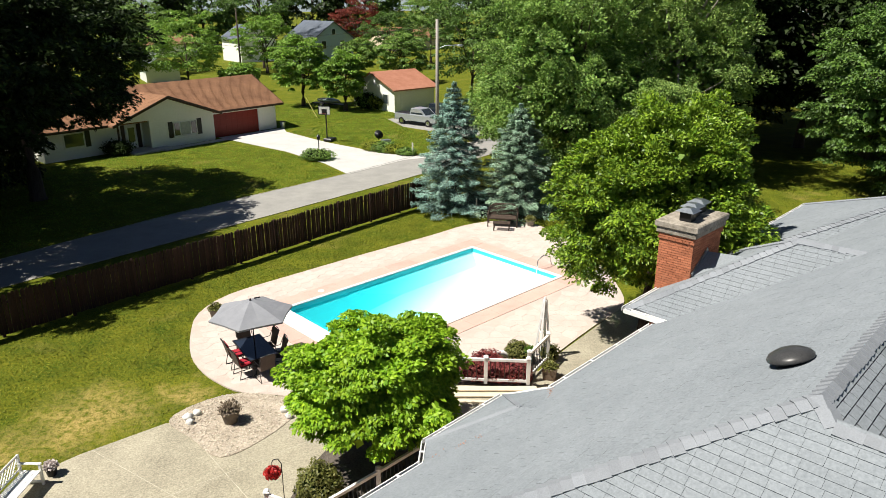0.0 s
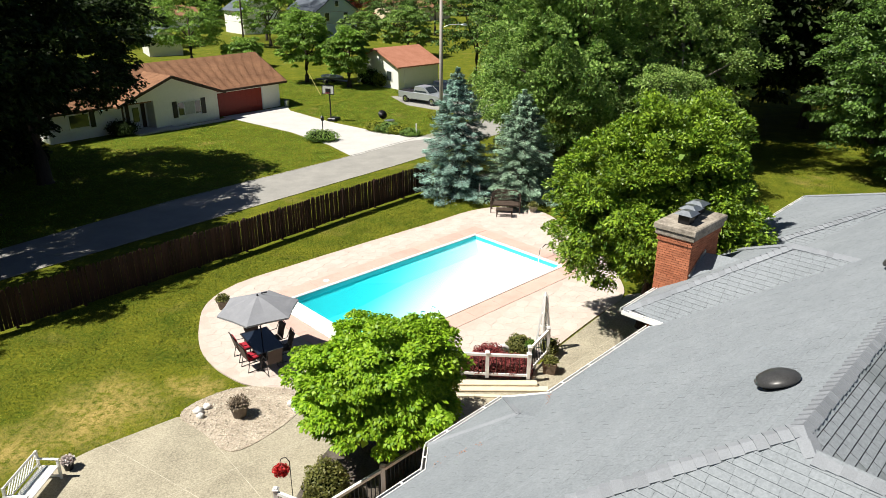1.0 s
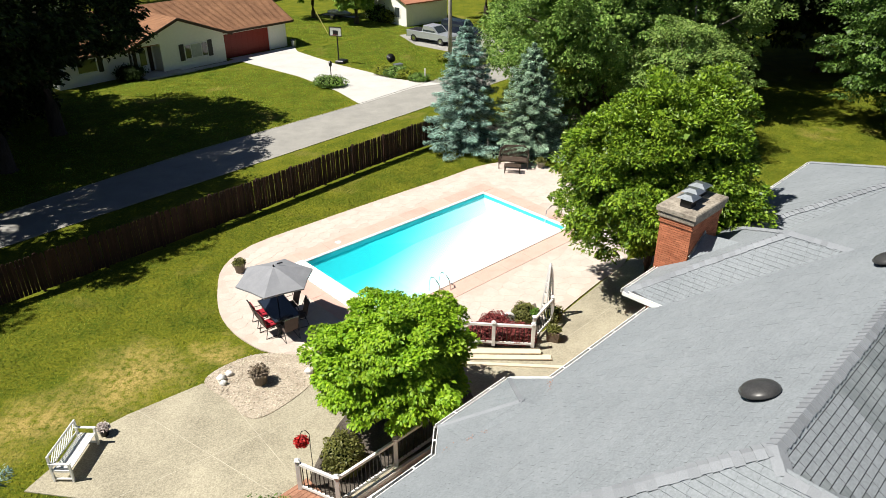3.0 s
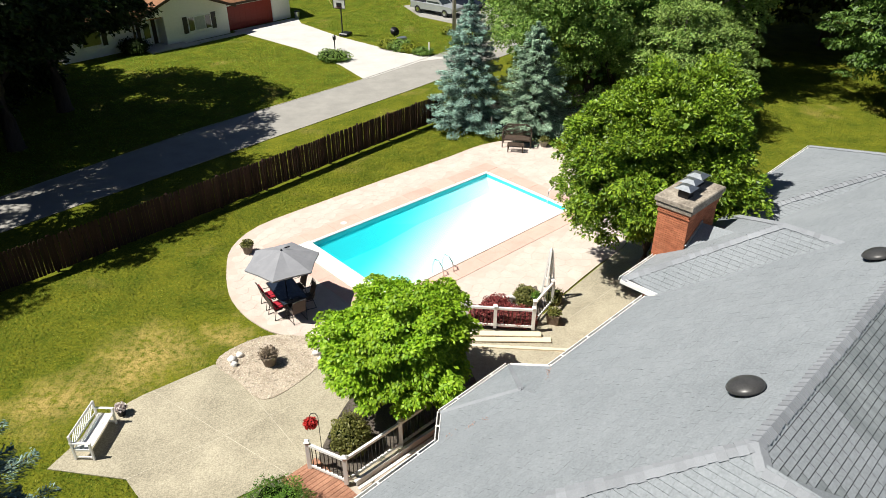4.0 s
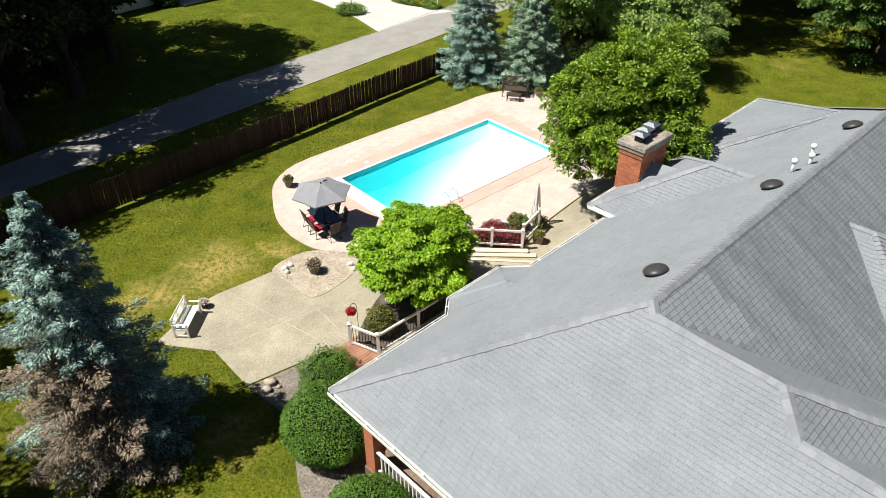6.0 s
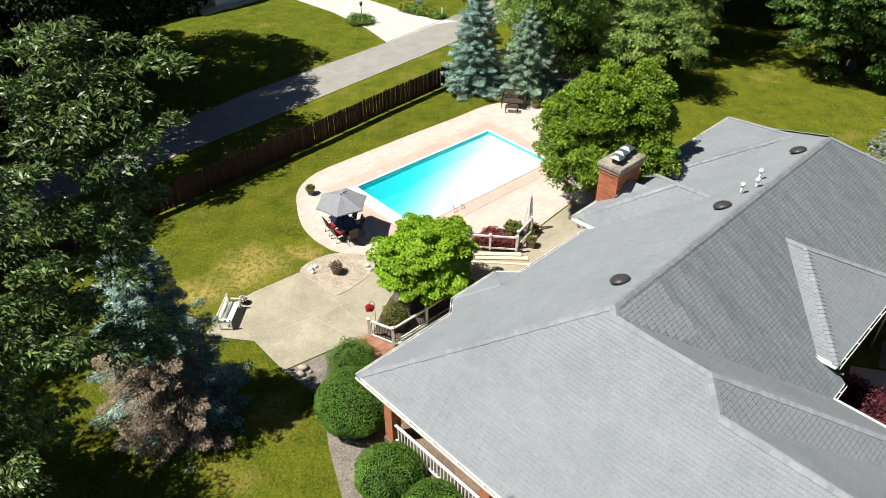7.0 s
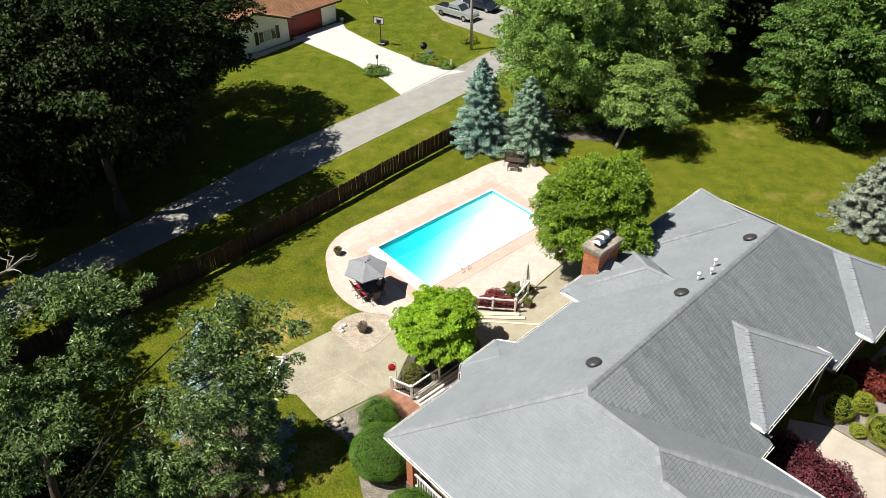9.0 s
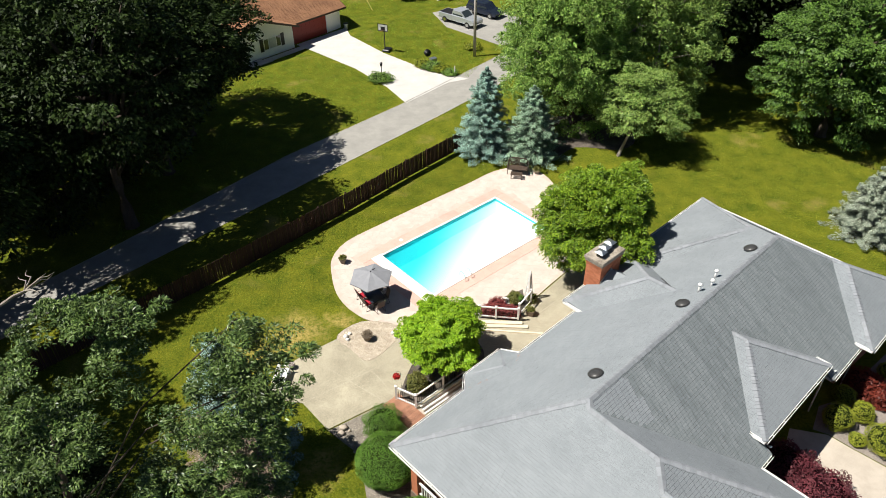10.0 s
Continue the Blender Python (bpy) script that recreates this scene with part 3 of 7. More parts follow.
structure("ground_bed", Mesh().prism([(-7.58, 11.5), (-4.8, 13.5), (-3.8, 12.1), house_xy(4.6, 7.4), house_xy(3.9, -18), house_xy(1.5, -18), (-3.6, 4.0), (-5.0, 7.6), (-5.7, 10.05)], -0.1, 0.03), GRAVELBED, "grey-brown gravel bed beside the house", "garden bed")
structure("ground_tree_bed", Mesh().prism(smooth_loop([(-4.0, 14.1), (-3.2, 13.5), (-1.6, 14.8), (-0.2, 15.9), (0.7, 17.2), (0.1, 18.6), (-1.6, 18.7), (-3.2, 17.2)], 4), -0.1, 0.06), MULCH_AND_SHADE, "dark mulch bed under the small tree", "garden bed")
structure("ground_shrub_bed", Mesh().prism([(0.5, 20.55), (2.9, 20.45), (3.3, 21.9), (3.2, 23.4), (2.0, 22.6), (0.7, 21.6)], -0.1, 0.075), MULCH_AND_SHADE, "mulch bed of red shrubs behind the railing", "garden bed")
BED = smooth_loop([(-8.3, 18.4), (-7.74, 19.4), (-6.6, 20.0), (-4.8, 19.72), (-4.55, 18.8), (-5.2, 17.5), (-6.2, 16.6), (-7.3, 17.5)], 4)
structure("ground_pebble_bed", Mesh().prism(BED, -0.1, 0.055), PEBBLE_BED, "bed of pale pebbles between patio and lawn", "garden bed")
# Mulch-coloured patch painting the tree shade onto the lawn.
structure("ground_tree_shade", Mesh().prism(smooth_loop([(-0.8, 43.2), (0.2, 41.2), (3.0, 40.2), (6.2, 40.2), (8.6, 42.6), (12.6, 42.4), (14.0, 45.0), (11.0, 49.0), (4.0, 47.0)], 4), -0.1, 0.02), MULCH_AND_SHADE, "dark ground patch standing for the shade under the trees", "garden bed")
structure("pavement_front_walk", Mesh().prism([(16.1, 11.2), (16.9, 12.7), (18.2, 12.45), (18.75, 12.35), (19.6, 11.55), (20.9, 10.45), (23.5, 8.6), (25.5, 4.0), (22.0, 2.0), (18.6, 6.2), (17.9, 8.6), (16.9, 9.6)], -0.1, 0.03), WALKWAY, "pale concrete front walk", "walk")
structure("ground_front_bed", Mesh().prism([(18.1, 12.7), (19.0, 14.3), house_xy(24.5, -4.2), house_xy(32.0, -4.9), house_xy(34.0, -9.0), (27.0, 9.0), (23.6, 8.65), (20.95, 10.5), (19.65, 11.6), (18.8, 12.4)], -0.1, 0.022), FRONTGRAVEL, "grey-brown gravel bed of small shrubs", "garden bed")

# pool shell, coping and water
shell = thing("swimming_pool", "rectangular in-ground pool with clear turquoise water", "swimming pool", Matrix.Translation((*POOL_AT, 0)) @ Matrix.Rotation(POOL_A, 4, "Z"))
DEEP, SHALLOW = -1.0, -0.6
fl, wl = Mesh(), Mesh()
IN = 0.75                                     # the sides slope in to the floor
LV = [(IN, DEEP), (3.0, DEEP), (5.6, SHALLOW - 0.1), (POOL_L - IN * 0.6, SHALLOW)]
for (a, za), (b, zb) in zip(LV, LV[1:]):
    fl.add([(a, -IN, za), (a, -POOL_W + IN, za), (b, -POOL_W + IN, zb), (b, -IN, zb)], [(0, 1, 2, 3)])
RIM = -0.13
for y, yi in ((0, -IN), (-POOL_W, -POOL_W + IN)):
    n = len(LV)
    fl.add([(0, y, RIM), *[(a, y, RIM) for a, _ in LV[1:-1]], (POOL_L, y, RIM), *[(a, yi, z) for a, z in LV]], [(i, i + 1, n + i + 1, n + i) for i in range(n - 1)])
fl.add([(0, 0, RIM), (0, -POOL_W, RIM), (IN, -POOL_W + IN, DEEP), (IN, -IN, DEEP)], [(0, 1, 2, 3)])
fl.add([(POOL_L, 0, RIM), (POOL_L, -POOL_W, RIM), (LV[-1][0], -POOL_W + IN, SHALLOW), (LV[-1][0], -IN, SHALLOW)], [(3, 2, 1, 0)])
for p, q in (((0, 0), (POOL_L, 0)), ((POOL_L, 0), (POOL_L, -POOL_W)), ((POOL_L, -POOL_W), (0, -POOL_W)), ((0, -POOL_W), (0, 0))):
    wl.add([(*p, RIM - 0.01), (*q, RIM - 0.01), (*q, 0.048), (*p, 0.048)], [(0, 1, 2, 3)])


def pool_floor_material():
    """White at the shallow end, aqua water tint in the colour at the deep end, with a soft slanting edge."""
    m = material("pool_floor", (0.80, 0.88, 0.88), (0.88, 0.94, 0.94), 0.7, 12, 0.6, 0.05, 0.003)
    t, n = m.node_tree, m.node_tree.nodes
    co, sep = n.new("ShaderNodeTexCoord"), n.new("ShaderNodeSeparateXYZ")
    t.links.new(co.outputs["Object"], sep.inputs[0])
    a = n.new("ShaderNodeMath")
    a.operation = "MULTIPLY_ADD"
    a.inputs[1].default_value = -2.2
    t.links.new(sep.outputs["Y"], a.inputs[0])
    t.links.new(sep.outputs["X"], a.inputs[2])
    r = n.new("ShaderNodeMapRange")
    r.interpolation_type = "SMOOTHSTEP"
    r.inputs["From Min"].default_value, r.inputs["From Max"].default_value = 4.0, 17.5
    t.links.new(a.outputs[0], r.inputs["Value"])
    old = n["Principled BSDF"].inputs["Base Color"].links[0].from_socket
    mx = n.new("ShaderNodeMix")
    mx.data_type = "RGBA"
    # Aqua: the light lost in deeper water, put into the floor colour.
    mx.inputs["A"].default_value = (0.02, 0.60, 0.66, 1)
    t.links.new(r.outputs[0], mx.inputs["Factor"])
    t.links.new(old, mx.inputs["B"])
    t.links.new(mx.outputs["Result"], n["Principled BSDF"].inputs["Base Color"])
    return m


def water_material():
    m = bpy.data.materials.new("pool_water")
    m.use_nodes = True
    t, n = m.node_tree, m.node_tree.nodes
    tr, gl, fr, ms, nz, bp = (n.new("ShaderNode" + k) for k in ("BsdfTransparent", "BsdfGlossy", "Fresnel", "MixShader", "TexNoise", "Bump"))
    tr.inputs[0].default_value = (0.86, 0.985, 1.0, 1)
    gl.inputs["Roughness"].default_value = 0.04
    fr.inputs["IOR"].default_value = 1.33
    nz.inputs["Scale"].default_value, nz.inputs["Detail"].default_value = 3.0, 3
    bp.inputs["Strength"].default_value, bp.inputs["Distance"].default_value = 0.12, 0.03
    co = n.new("ShaderNodeTexCoord")
    t.links.new(co.outputs["Object"], nz.inputs["Vector"])
    t.links.new(nz.outputs[0], bp.inputs["Height"])
    for q in (gl, fr):
        t.links.new(bp.outputs[0], q.inputs["Normal"])
    t.links.new(fr.outputs[0], ms.inputs[0])
    t.links.new(tr.outputs[0], ms.inputs[1])
    t.links.new(gl.outputs[0], ms.inputs[2])
    t.links.new(ms.outputs[0], n["Material Output"].inputs["Surface"])
    return m


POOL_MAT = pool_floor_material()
part("pool_floor", fl, POOL_MAT, shell, "white floor with the water's depth tint painted in aqua")
part("pool_wall", wl, AQUA, shell, "aqua pool wall")
part("coping_strip", Mesh().box((POOL_L / 2, 0.09, 0.075), (POOL_L + 0.3, 0.16, 0.06), bevel=0.015).box((POOL_L / 2, -POOL_W - 0.09, 0.075), (POOL_L + 0.3, 0.16, 0.06), bevel=0.015).box((POOL_L + 0.09, -POOL_W / 2, 0.075), (0.16, POOL_W - 0.02, 0.06), bevel=0.015), WHITE, shell, "thin white coping edge")
part("cover_box", Mesh().box((-0.42, -POOL_W / 2, 0.075), (0.8, POOL_W + 0.5, 0.07), bevel=0.02), WHITE, shell, "white slab along the end of the pool")
part("skimmer_lid", Mesh().lathe((2.1, 0.62, 0.05), [(0.14, 0), (0.14, 0.022), (0.12, 0.026)], 16), WHITE, shell, "round white skimmer lid")
water = Mesh().add([(0, 0, -0.10), (POOL_L, 0, -0.10), (POOL_L, -POOL_W, -0.10), (0, -POOL_W, -0.10)], [(3, 2, 1, 0)])
w_ob = structure("water", water, water_material(), "clear still turquoise pool water", "water")
w_ob.matrix_basis = shell.matrix_basis.copy()
w_ob.visible_shadow = False

# ---- the house: roof planes in its own plan, u along the ridge, v towards the pool ----
house = thing("house", "low brick house under a grey shingle hip roof", "house", pose(*house_xy(*HOUSE_AT), 0, 0, 0, 46))
OFF = Vector((-HOUSE_AT[0], -HOUSE_AT[1], 0))


def hpart(name, mesh, mat, parent=None, label="", smooth=False, kind=""):
    """A part of the house, given in u, v, z."""
    mesh.v = [tuple(Vector(p) + OFF) for p in mesh.v]
    return part(name, mesh, mat, parent or house, label, smooth, kind)


S, ZE = 0.56, 3.65
R0, R1 = (9.35, 2.07, 7.09), (26.3, 2.07, 7.09)
FAR0, FAR1 = (22.3, 7.85, 4.37), (27.5, 4.0, 6.05)
W0, W1, W2, W3 = (9.05, 1.77, 6.924), (9.05, -1.6, 6.924), (8.15, -2.5, 6.42), (8.15, -13.05, 6.42)
ROOF = [
    [(3.2, 8.21, ZE), (7.95, 8.21, ZE), (9.1, 9.29, 3.047), (11.72, 9.29, 3.047), (11.72, 2.07, 7.09), R0],
    [(3.2, -18.0, ZE), (3.2, 8.21, ZE), R0, W0, W1, W2, W3],
    [(13.61, -3.3, 4.08), (30.75, -3.3, 4.08), R1, R0, W0],
    [(14.3, -7.45, ZE), (14.3, -4.07, ZE), W0, W1],
    [(13.1, -7.45, ZE), (14.3, -7.45, ZE), W1, W2],
    [(13.1, -18.0, ZE), (13.1, -7.45, ZE), W2, W3],
    [(3.2, -18.0, ZE), (13.1, -18.0, ZE), W3],
    [(31.55, -4.07, ZE), (31.55, 8.21, ZE), R1],
    # cross hips towards the pool
    [(16.4, 7.59, 4.0), (16.4, 8.8, 4.0), (19.3, 5.55, 6.05), (19.4, 3.85, 6.05)],
    [(16.4, 8.8, 4.0), (22.6, 8.8, 4.0), (19.3, 5.55, 6.05)],
    [(22.6, 7.59, 4.0), (22.6, 8.8, 4.0), (19.3, 5.55, 6.05), (19.4, 3.85, 6.05)],
    [FAR0, (22.3, 6.9, 4.37), FAR1],
    [(22.3, 9.0, 3.868), (31.6, 9.0, 3.868), FAR1, FAR0],
    [(31.6, 9.0, 3.868), (31.6, 8.1, 3.74), FAR1],
    # cross hips towards the street
    [(15.25, -2.93, 4.3), (15.25, -3.65, 4.3), (18.6, -0.5, 6.1), (18.6, 0.3, 6.1)],
    [(15.25, -3.65, 4.3), (21.95, -3.65, 4.3), (18.6, -0.5, 6.1)],
    [(21.95, -3.65, 4.3), (21.95, -2.93, 4.3), (18.6, 0.3, 6.1), (18.6, -0.5, 6.1)],
    [(25.05, -3.7, 3.86), (25.05, -4.65, 3.86), (28.5, -1.35, 5.7), (28.5, -0.4, 5.7)],
    [(25.05, -4.65, 3.86), (32.0, -4.65, 3.86), (28.5, -1.35, 5.7)],
    [(32.0, -4.65, 3.86), (32.0, -3.7, 3.86), (28.5, -0.4, 5.7), (28.5, -1.35, 5.7)],
    # eave strips on both sides of the entry hip
    [(14.3, -4.07, ZE), (15.4, -4.07, ZE), (15.4, -3.15, 4.164), (13.47, -3.15, 4.164)],
    [(21.8, -4.07, ZE), (31.55, -4.07, ZE), (30.65, -3.15, 4.164), (21.8, -3.15, 4.164)],
    [(11.72, 7.9, 3.825), (31.25, 7.9, 3.825), R1, (11.72, 2.07, 7.09)],
]


def newell(poly):
    n = Vector((0, 0, 0))
    for i in range(len(poly)):
        a, b = Vector(poly[i]), Vector(poly[(i + 1) % len(poly)])
        n += Vector(((a.y - b.y) * (a.z + b.z), (a.z - b.z) * (a.x + b.x), (a.x - b.x) * (a.y + b.y)))
    n.normalize()
    return n if n.z > 0 else -n


def span(poly2, y):
    """Where a level line at y cuts a flat outline."""
    xs = []
    for i in range(len(poly2)):
        (x0, y0), (x1, y1) = poly2[i], poly2[(i + 1) % len(poly2)]
        if (y0 <= y) != (y1 <= y):
            xs.append(x0 + (x1 - x0) * (y - y0) / (y1 - y0))
    return (min(xs), max(xs)) if len(xs) >= 2 else None


def shingle_rows(poly, rng, gap=0.004, slot=0.004, course=0.145, tab=0.31):
    """Tabs laid in courses over one roof plane: (corners low left, low right, high right, high left, normal)."""
    n = newell(poly)
    along = Vector((0, 0, 1)).cross(n).normalized()
    up = n.cross(along)
    o = Vector(poly[0])
    flat = [((Vector(p) - o).dot(along), (Vector(p) - o).dot(up)) for p in poly]
    y, top, row, out = min(q[1] for q in flat), max(q[1] for q in flat), 0, []
    while y < top - 0.02:
        y1 = min(y + course, top - 1e-3)
        lo, hi = span(flat, y + 1e-3), span(flat, y1 - 1e-4)
        if lo and hi:
            x = min(lo[0], hi[0]) - tab * (0.5 * (row % 2) + 0.15 * rng.random())
            while x < max(lo[1], hi[1]):
                a, b = max(x, lo[0]), min(x + tab - slot, lo[1])
                c, d = max(x, hi[0]), min(x + tab - slot, hi[1])
                if b - a > 0.02 or d - c > 0.02:
                    if b < a: a = b = min(max(a, lo[0]), lo[1])
                    if d < c: c = d = min(max(c, hi[0]), hi[1])
                    out.append(([o + along * s + up * q for s, q in ((a, y), (b, y), (d, y1 - gap), (c, y1 - gap))], n))
                x += tab
        y, row = y + course, row + 1
    return out


def add_tab(mesh, q, n, lift):
    lo, hi = n * lift, n * (lift - 0.003)
    mesh.add([q[0] + lo, q[1] + lo, q[2] + hi, q[3] + hi, q[0], q[1]], [(0, 1, 2, 3), (4, 5, 1, 0), (5, 2, 1), (4, 0, 3)])


rng = random.Random(3)
roof = None
for poly in ROOF:
    n = newell(poly)
    deck = Mesh()
    deck.add([Vector(p) - n * 0.004 for p in poly] + [Vector(p) - n * 0.12 for p in poly],
             [tuple(range(len(poly))), tuple(range(len(poly), 2 * len(poly)))[::-1]] + [(i, (i + 1) % len(poly), len(poly) + (i + 1) % len(poly), len(poly) + i) for i in range(len(poly))])
    if roof is None:
        roof = hpart("roof", deck, UNDERLAY, None, "grey asphalt-shingle hip roof")
    else:
        hpart("roof_slope", deck, UNDERLAY, roof)
field, streaked, single = Mesh(), Mesh(), []
for k, poly in enumerate(ROOF):
    # Street-facing slopes get wider dark gaps, standing for shadows of the shingle butts.
    fine_joints = 8 <= k <= 19
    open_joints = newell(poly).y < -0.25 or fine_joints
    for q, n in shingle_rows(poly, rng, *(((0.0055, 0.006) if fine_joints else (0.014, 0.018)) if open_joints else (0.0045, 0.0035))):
        c = (q[0] + q[1]) / 2
        if k in (1, 2, 3) and len(single) < 290 and abs(c.x - 9.8) < 1.75 and abs(c.y - 1.2) < 1.3 and (q[1] - q[0]).length > 0.2:
            single.append((q, n))
        else:
            add_tab(streaked if k in (2, 20, 21) else field, q, n, (0.007 if 8 <= k <= 19 else 0.015) + 0.004 * rng.random())
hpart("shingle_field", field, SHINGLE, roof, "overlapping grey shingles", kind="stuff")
hpart("streaked_shingle_field", streaked, SHINGLE_STREAKED, roof, "grey shingles with dark algae streaks", kind="stuff")
caps = Mesh()
LINES = [(R0, R1, 0, 2), ((3.2, 8.21, ZE), R0, 0, 1), (R0, W0, 1, 2), (W0, W1, 1, 3), (W1, W2, 1, 4), (W2, W3, 1, 5), ((14.3, -7.45, ZE), W1, 3, 4),
         ((3.2, -18.0, ZE), W3, 1, 6), ((13.1, -18.0, ZE), W3, 5, 6), ((31.55, 8.21, ZE), R1, 21, 7), ((31.55, -4.07, ZE), R1, 2, 7),
         ((16.4, 8.8, 4.0), (19.3, 5.55, 6.05), 8, 9), ((22.6, 8.8, 4.0), (19.3, 5.55, 6.05), 9, 10), ((19.3, 5.55, 6.05), (19.4, 3.85, 6.05), 8, 10),
         (FAR0, FAR1, 11, 12), ((31.6, 9.0, 3.868), FAR1, 12, 13),
         ((15.25, -3.65, 4.3), (18.6, -0.5, 6.1), 14, 15), ((21.95, -3.65, 4.3), (18.6, -0.5, 6.1), 15, 16), ((18.6, -0.5, 6.1), (18.6, 0.3, 6.1), 14, 16),
         ((25.05, -4.65, 3.86), (28.5, -1.35, 5.7), 17, 18), ((32.0, -4.65, 3.86), (28.5, -1.35, 5.7), 18, 19), ((28.5, -1.35, 5.7), (28.5, -0.4, 5.7), 17, 19)]
for p, q, fa, fb in LINES:
    p, q = Vector(p), Vector(q)
    d = (q - p).normalized()
    na, nb = newell(ROOF[fa]), newell(ROOF[fb])
    wing = []
    for nn, other in ((na, nb), (nb, na)):
        s = nn.cross(d).normalized()
        wing.append((s if s.dot(other) < 0 else -s, nn))
    steps = max(1, int((q - p).length / 0.17))
    for i in range(steps):
        a, b = p + d * (i * (q - p).length / steps), p + d * ((i + 1) * (q - p).length / steps + 0.02)
        jig = 0.03 * (rng.random() - 0.5)
        for s, nn in wing:
            mid = (na + nb).normalized()
            v = [a + mid * 0.062, a + s * (0.15 + jig) + nn * 0.052, b + s * (0.145 + jig) + nn * 0.022, b + mid * 0.032]
            caps.add(v + [v[0] - mid * 0.035, v[1] - nn * 0.04, v[2] - nn * 0.02], [(0, 1, 2, 3), (4, 5, 1, 0), (5, 6, 2, 1)])
hpart("ridge_cap", caps, SHINGLE_CAP, roof, "overlapping ridge and hip cap shingles", kind="stuff")

# small hip over the bay window
APEX, BAY = (10.3, 7.72, 4.06), [(8.05, 8.12, 3.665), (9.02, 9.24, 3.12), (11.7, 9.24, 3.10), (11.62, 7.82, 3.845), (10.35, 7.12, 4.235)]
for i in range(5):
    facet = Mesh()
    for q, n in shingle_rows([BAY[i], BAY[(i + 1) % 5], APEX], rng, 0.004, 0.006):
        add_tab(facet, q, n if n.z > 0 else -n, 0.014)
    hpart("bay_roof_slope", facet.add([BAY[i], BAY[(i + 1) % 5], APEX], [(0, 1, 2)]), SHINGLE, roof)
for a in BAY[1:3]:
    hpart("bay_hip_cap", Mesh().beam(Vector(a) + Vector((0, 0, 0.015)), Vector(APEX) + Vector((0, 0, 0.02)), 0.13, 0.02), SHINGLE_CAP, roof)
litter = Mesh()
for k in range(60):
    f, side = rng.random(), rng.random() < 0.55
    a, b = (Vector(BAY[0]), Vector(BAY[4])) if side else (Vector(BAY[4]), Vector(BAY[3]))
    p = a.lerp(b, f * 0.45 if side else 0.55 + 0.45 * f) + Vector((rng.gauss(0, 0.05), rng.gauss(0, 0.05), 0.045))
    litter.box(p, (0.02 + 0.03 * rng.random(), 0.016, 0.006), rng.random() * 3.14)
hpart("leaf_litter", litter, plain("dry_rust_litter", (0.34, 0.20, 0.15), 0.9, vary=0.3), roof, "dry rust-coloured leaf litter in the valley", kind="stuff")

# walls under the eaves, with the raised porch to the west
WALLS = [(4.5, 7.6), (16.9, 7.6), (16.9, 8.3), (22.1, 8.3), (22.1, 7.6), (24.5, 7.6), (24.5, 8.4), (31.4, 8.4), (31.4, -4.0), (25.7, -3.6), (25.7, -2.6), (13.5, -2.6), (13.5, -6.8), (12.5, -6.8), (12.5, -17.4), (4.5, -17.4)]
hpart("wall", Mesh().prism(WALLS, -0.2, 3.62), BRICK, None, "red brick outer wall")
hpart("bay_wall", Mesh().prism([(8.35, 7.5), (9.3, 8.6), (11.4, 8.6), (11.4, 7.5)], -0.2, 3.22), BRICK)
hpart("gable_wall", Mesh().prism([(16.9, 7.0), (16.9, 8.3), (22.1, 8.3), (22.1, 7.0)], 3.62, 3.98), BRICK)
hpart("entry_wall", Mesh().prism([(15.9, -2.0), (15.9, -2.58), (21.3, -2.58), (21.3, -2.0)], 3.62, 4.28), BRICK)
hpart("soffit", slab([(3.3, 8.1), (7.9, 8.1), (8.2, 7.8), (31.9, 7.8), (31.9, -3.97), (21.9, -3.97), (21.9, -3.3), (15.3, -3.3), (15.3, -3.97), (14.2, -3.97), (14.2, -7.35), (13.0, -7.35), (13.0, -17.9), (3.3, -17.9)], [], 3.40, 3.43), WHITE, None, "white boxed soffit under the eaves")
hpart("porch_floor", Mesh().box((4.0, 0.5, 0.42), (1.0, 13.6, 0.84), bevel=0.02), WOOD, None, "raised grey-brown porch floor")
for v in (7.0, 2.2, -2.6):
    hpart("porch_pier", Mesh().box((3.72, v, 2.15), (0.42, 0.42, 2.5), bevel=0.01), BRICK, None, "red brick porch pier")
for v0, v1 in ((6.75, 2.45), (1.95, -2.35)):
    hpart("porch_rail", Mesh().box((3.62, (v0 + v1) / 2, 1.85), (0.09, v0 - v1, 0.07)).box((3.62, (v0 + v1) / 2, 1.02), (0.07, v0 - v1, 0.07)), WHITE, None, "white porch rail")
    k = int((v0 - v1) / 0.17)
    me = Mesh().box((0, 0, 0), (0.045, 0.045, 0.8)).data("porch_baluster", WHITE)
    for i in range(1, k):
        ob = part("porch_baluster", me, WHITE, house)
        ob.location = Vector((3.62, v1 + (v0 - v1) * i / k, 1.43)) + OFF
for v in (-4.5, -8.0, -12.0):
    w = hpart("window", Mesh().box((4.46, v, 2.2), (0.1, 1.7, 1.3)), WHITE, None, "white-framed window")
    hpart("pane", Mesh().box((4.42, v, 2.2), (0.06, 1.5, 1.1)), WINDOWGLASS, w)
for u in (6.2, 10.2, 14.3):
    vv = 8.58 if u == 10.2 else 7.58
    w = hpart("window", Mesh().box((u, vv, 2.0), (1.9, 0.1, 1.5)), WHITE, None, "white-framed window")
    hpart("pane", Mesh().box((u, vv + 0.03, 2.0), (1.7, 0.08, 1.3)), WINDOWGLASS, w)


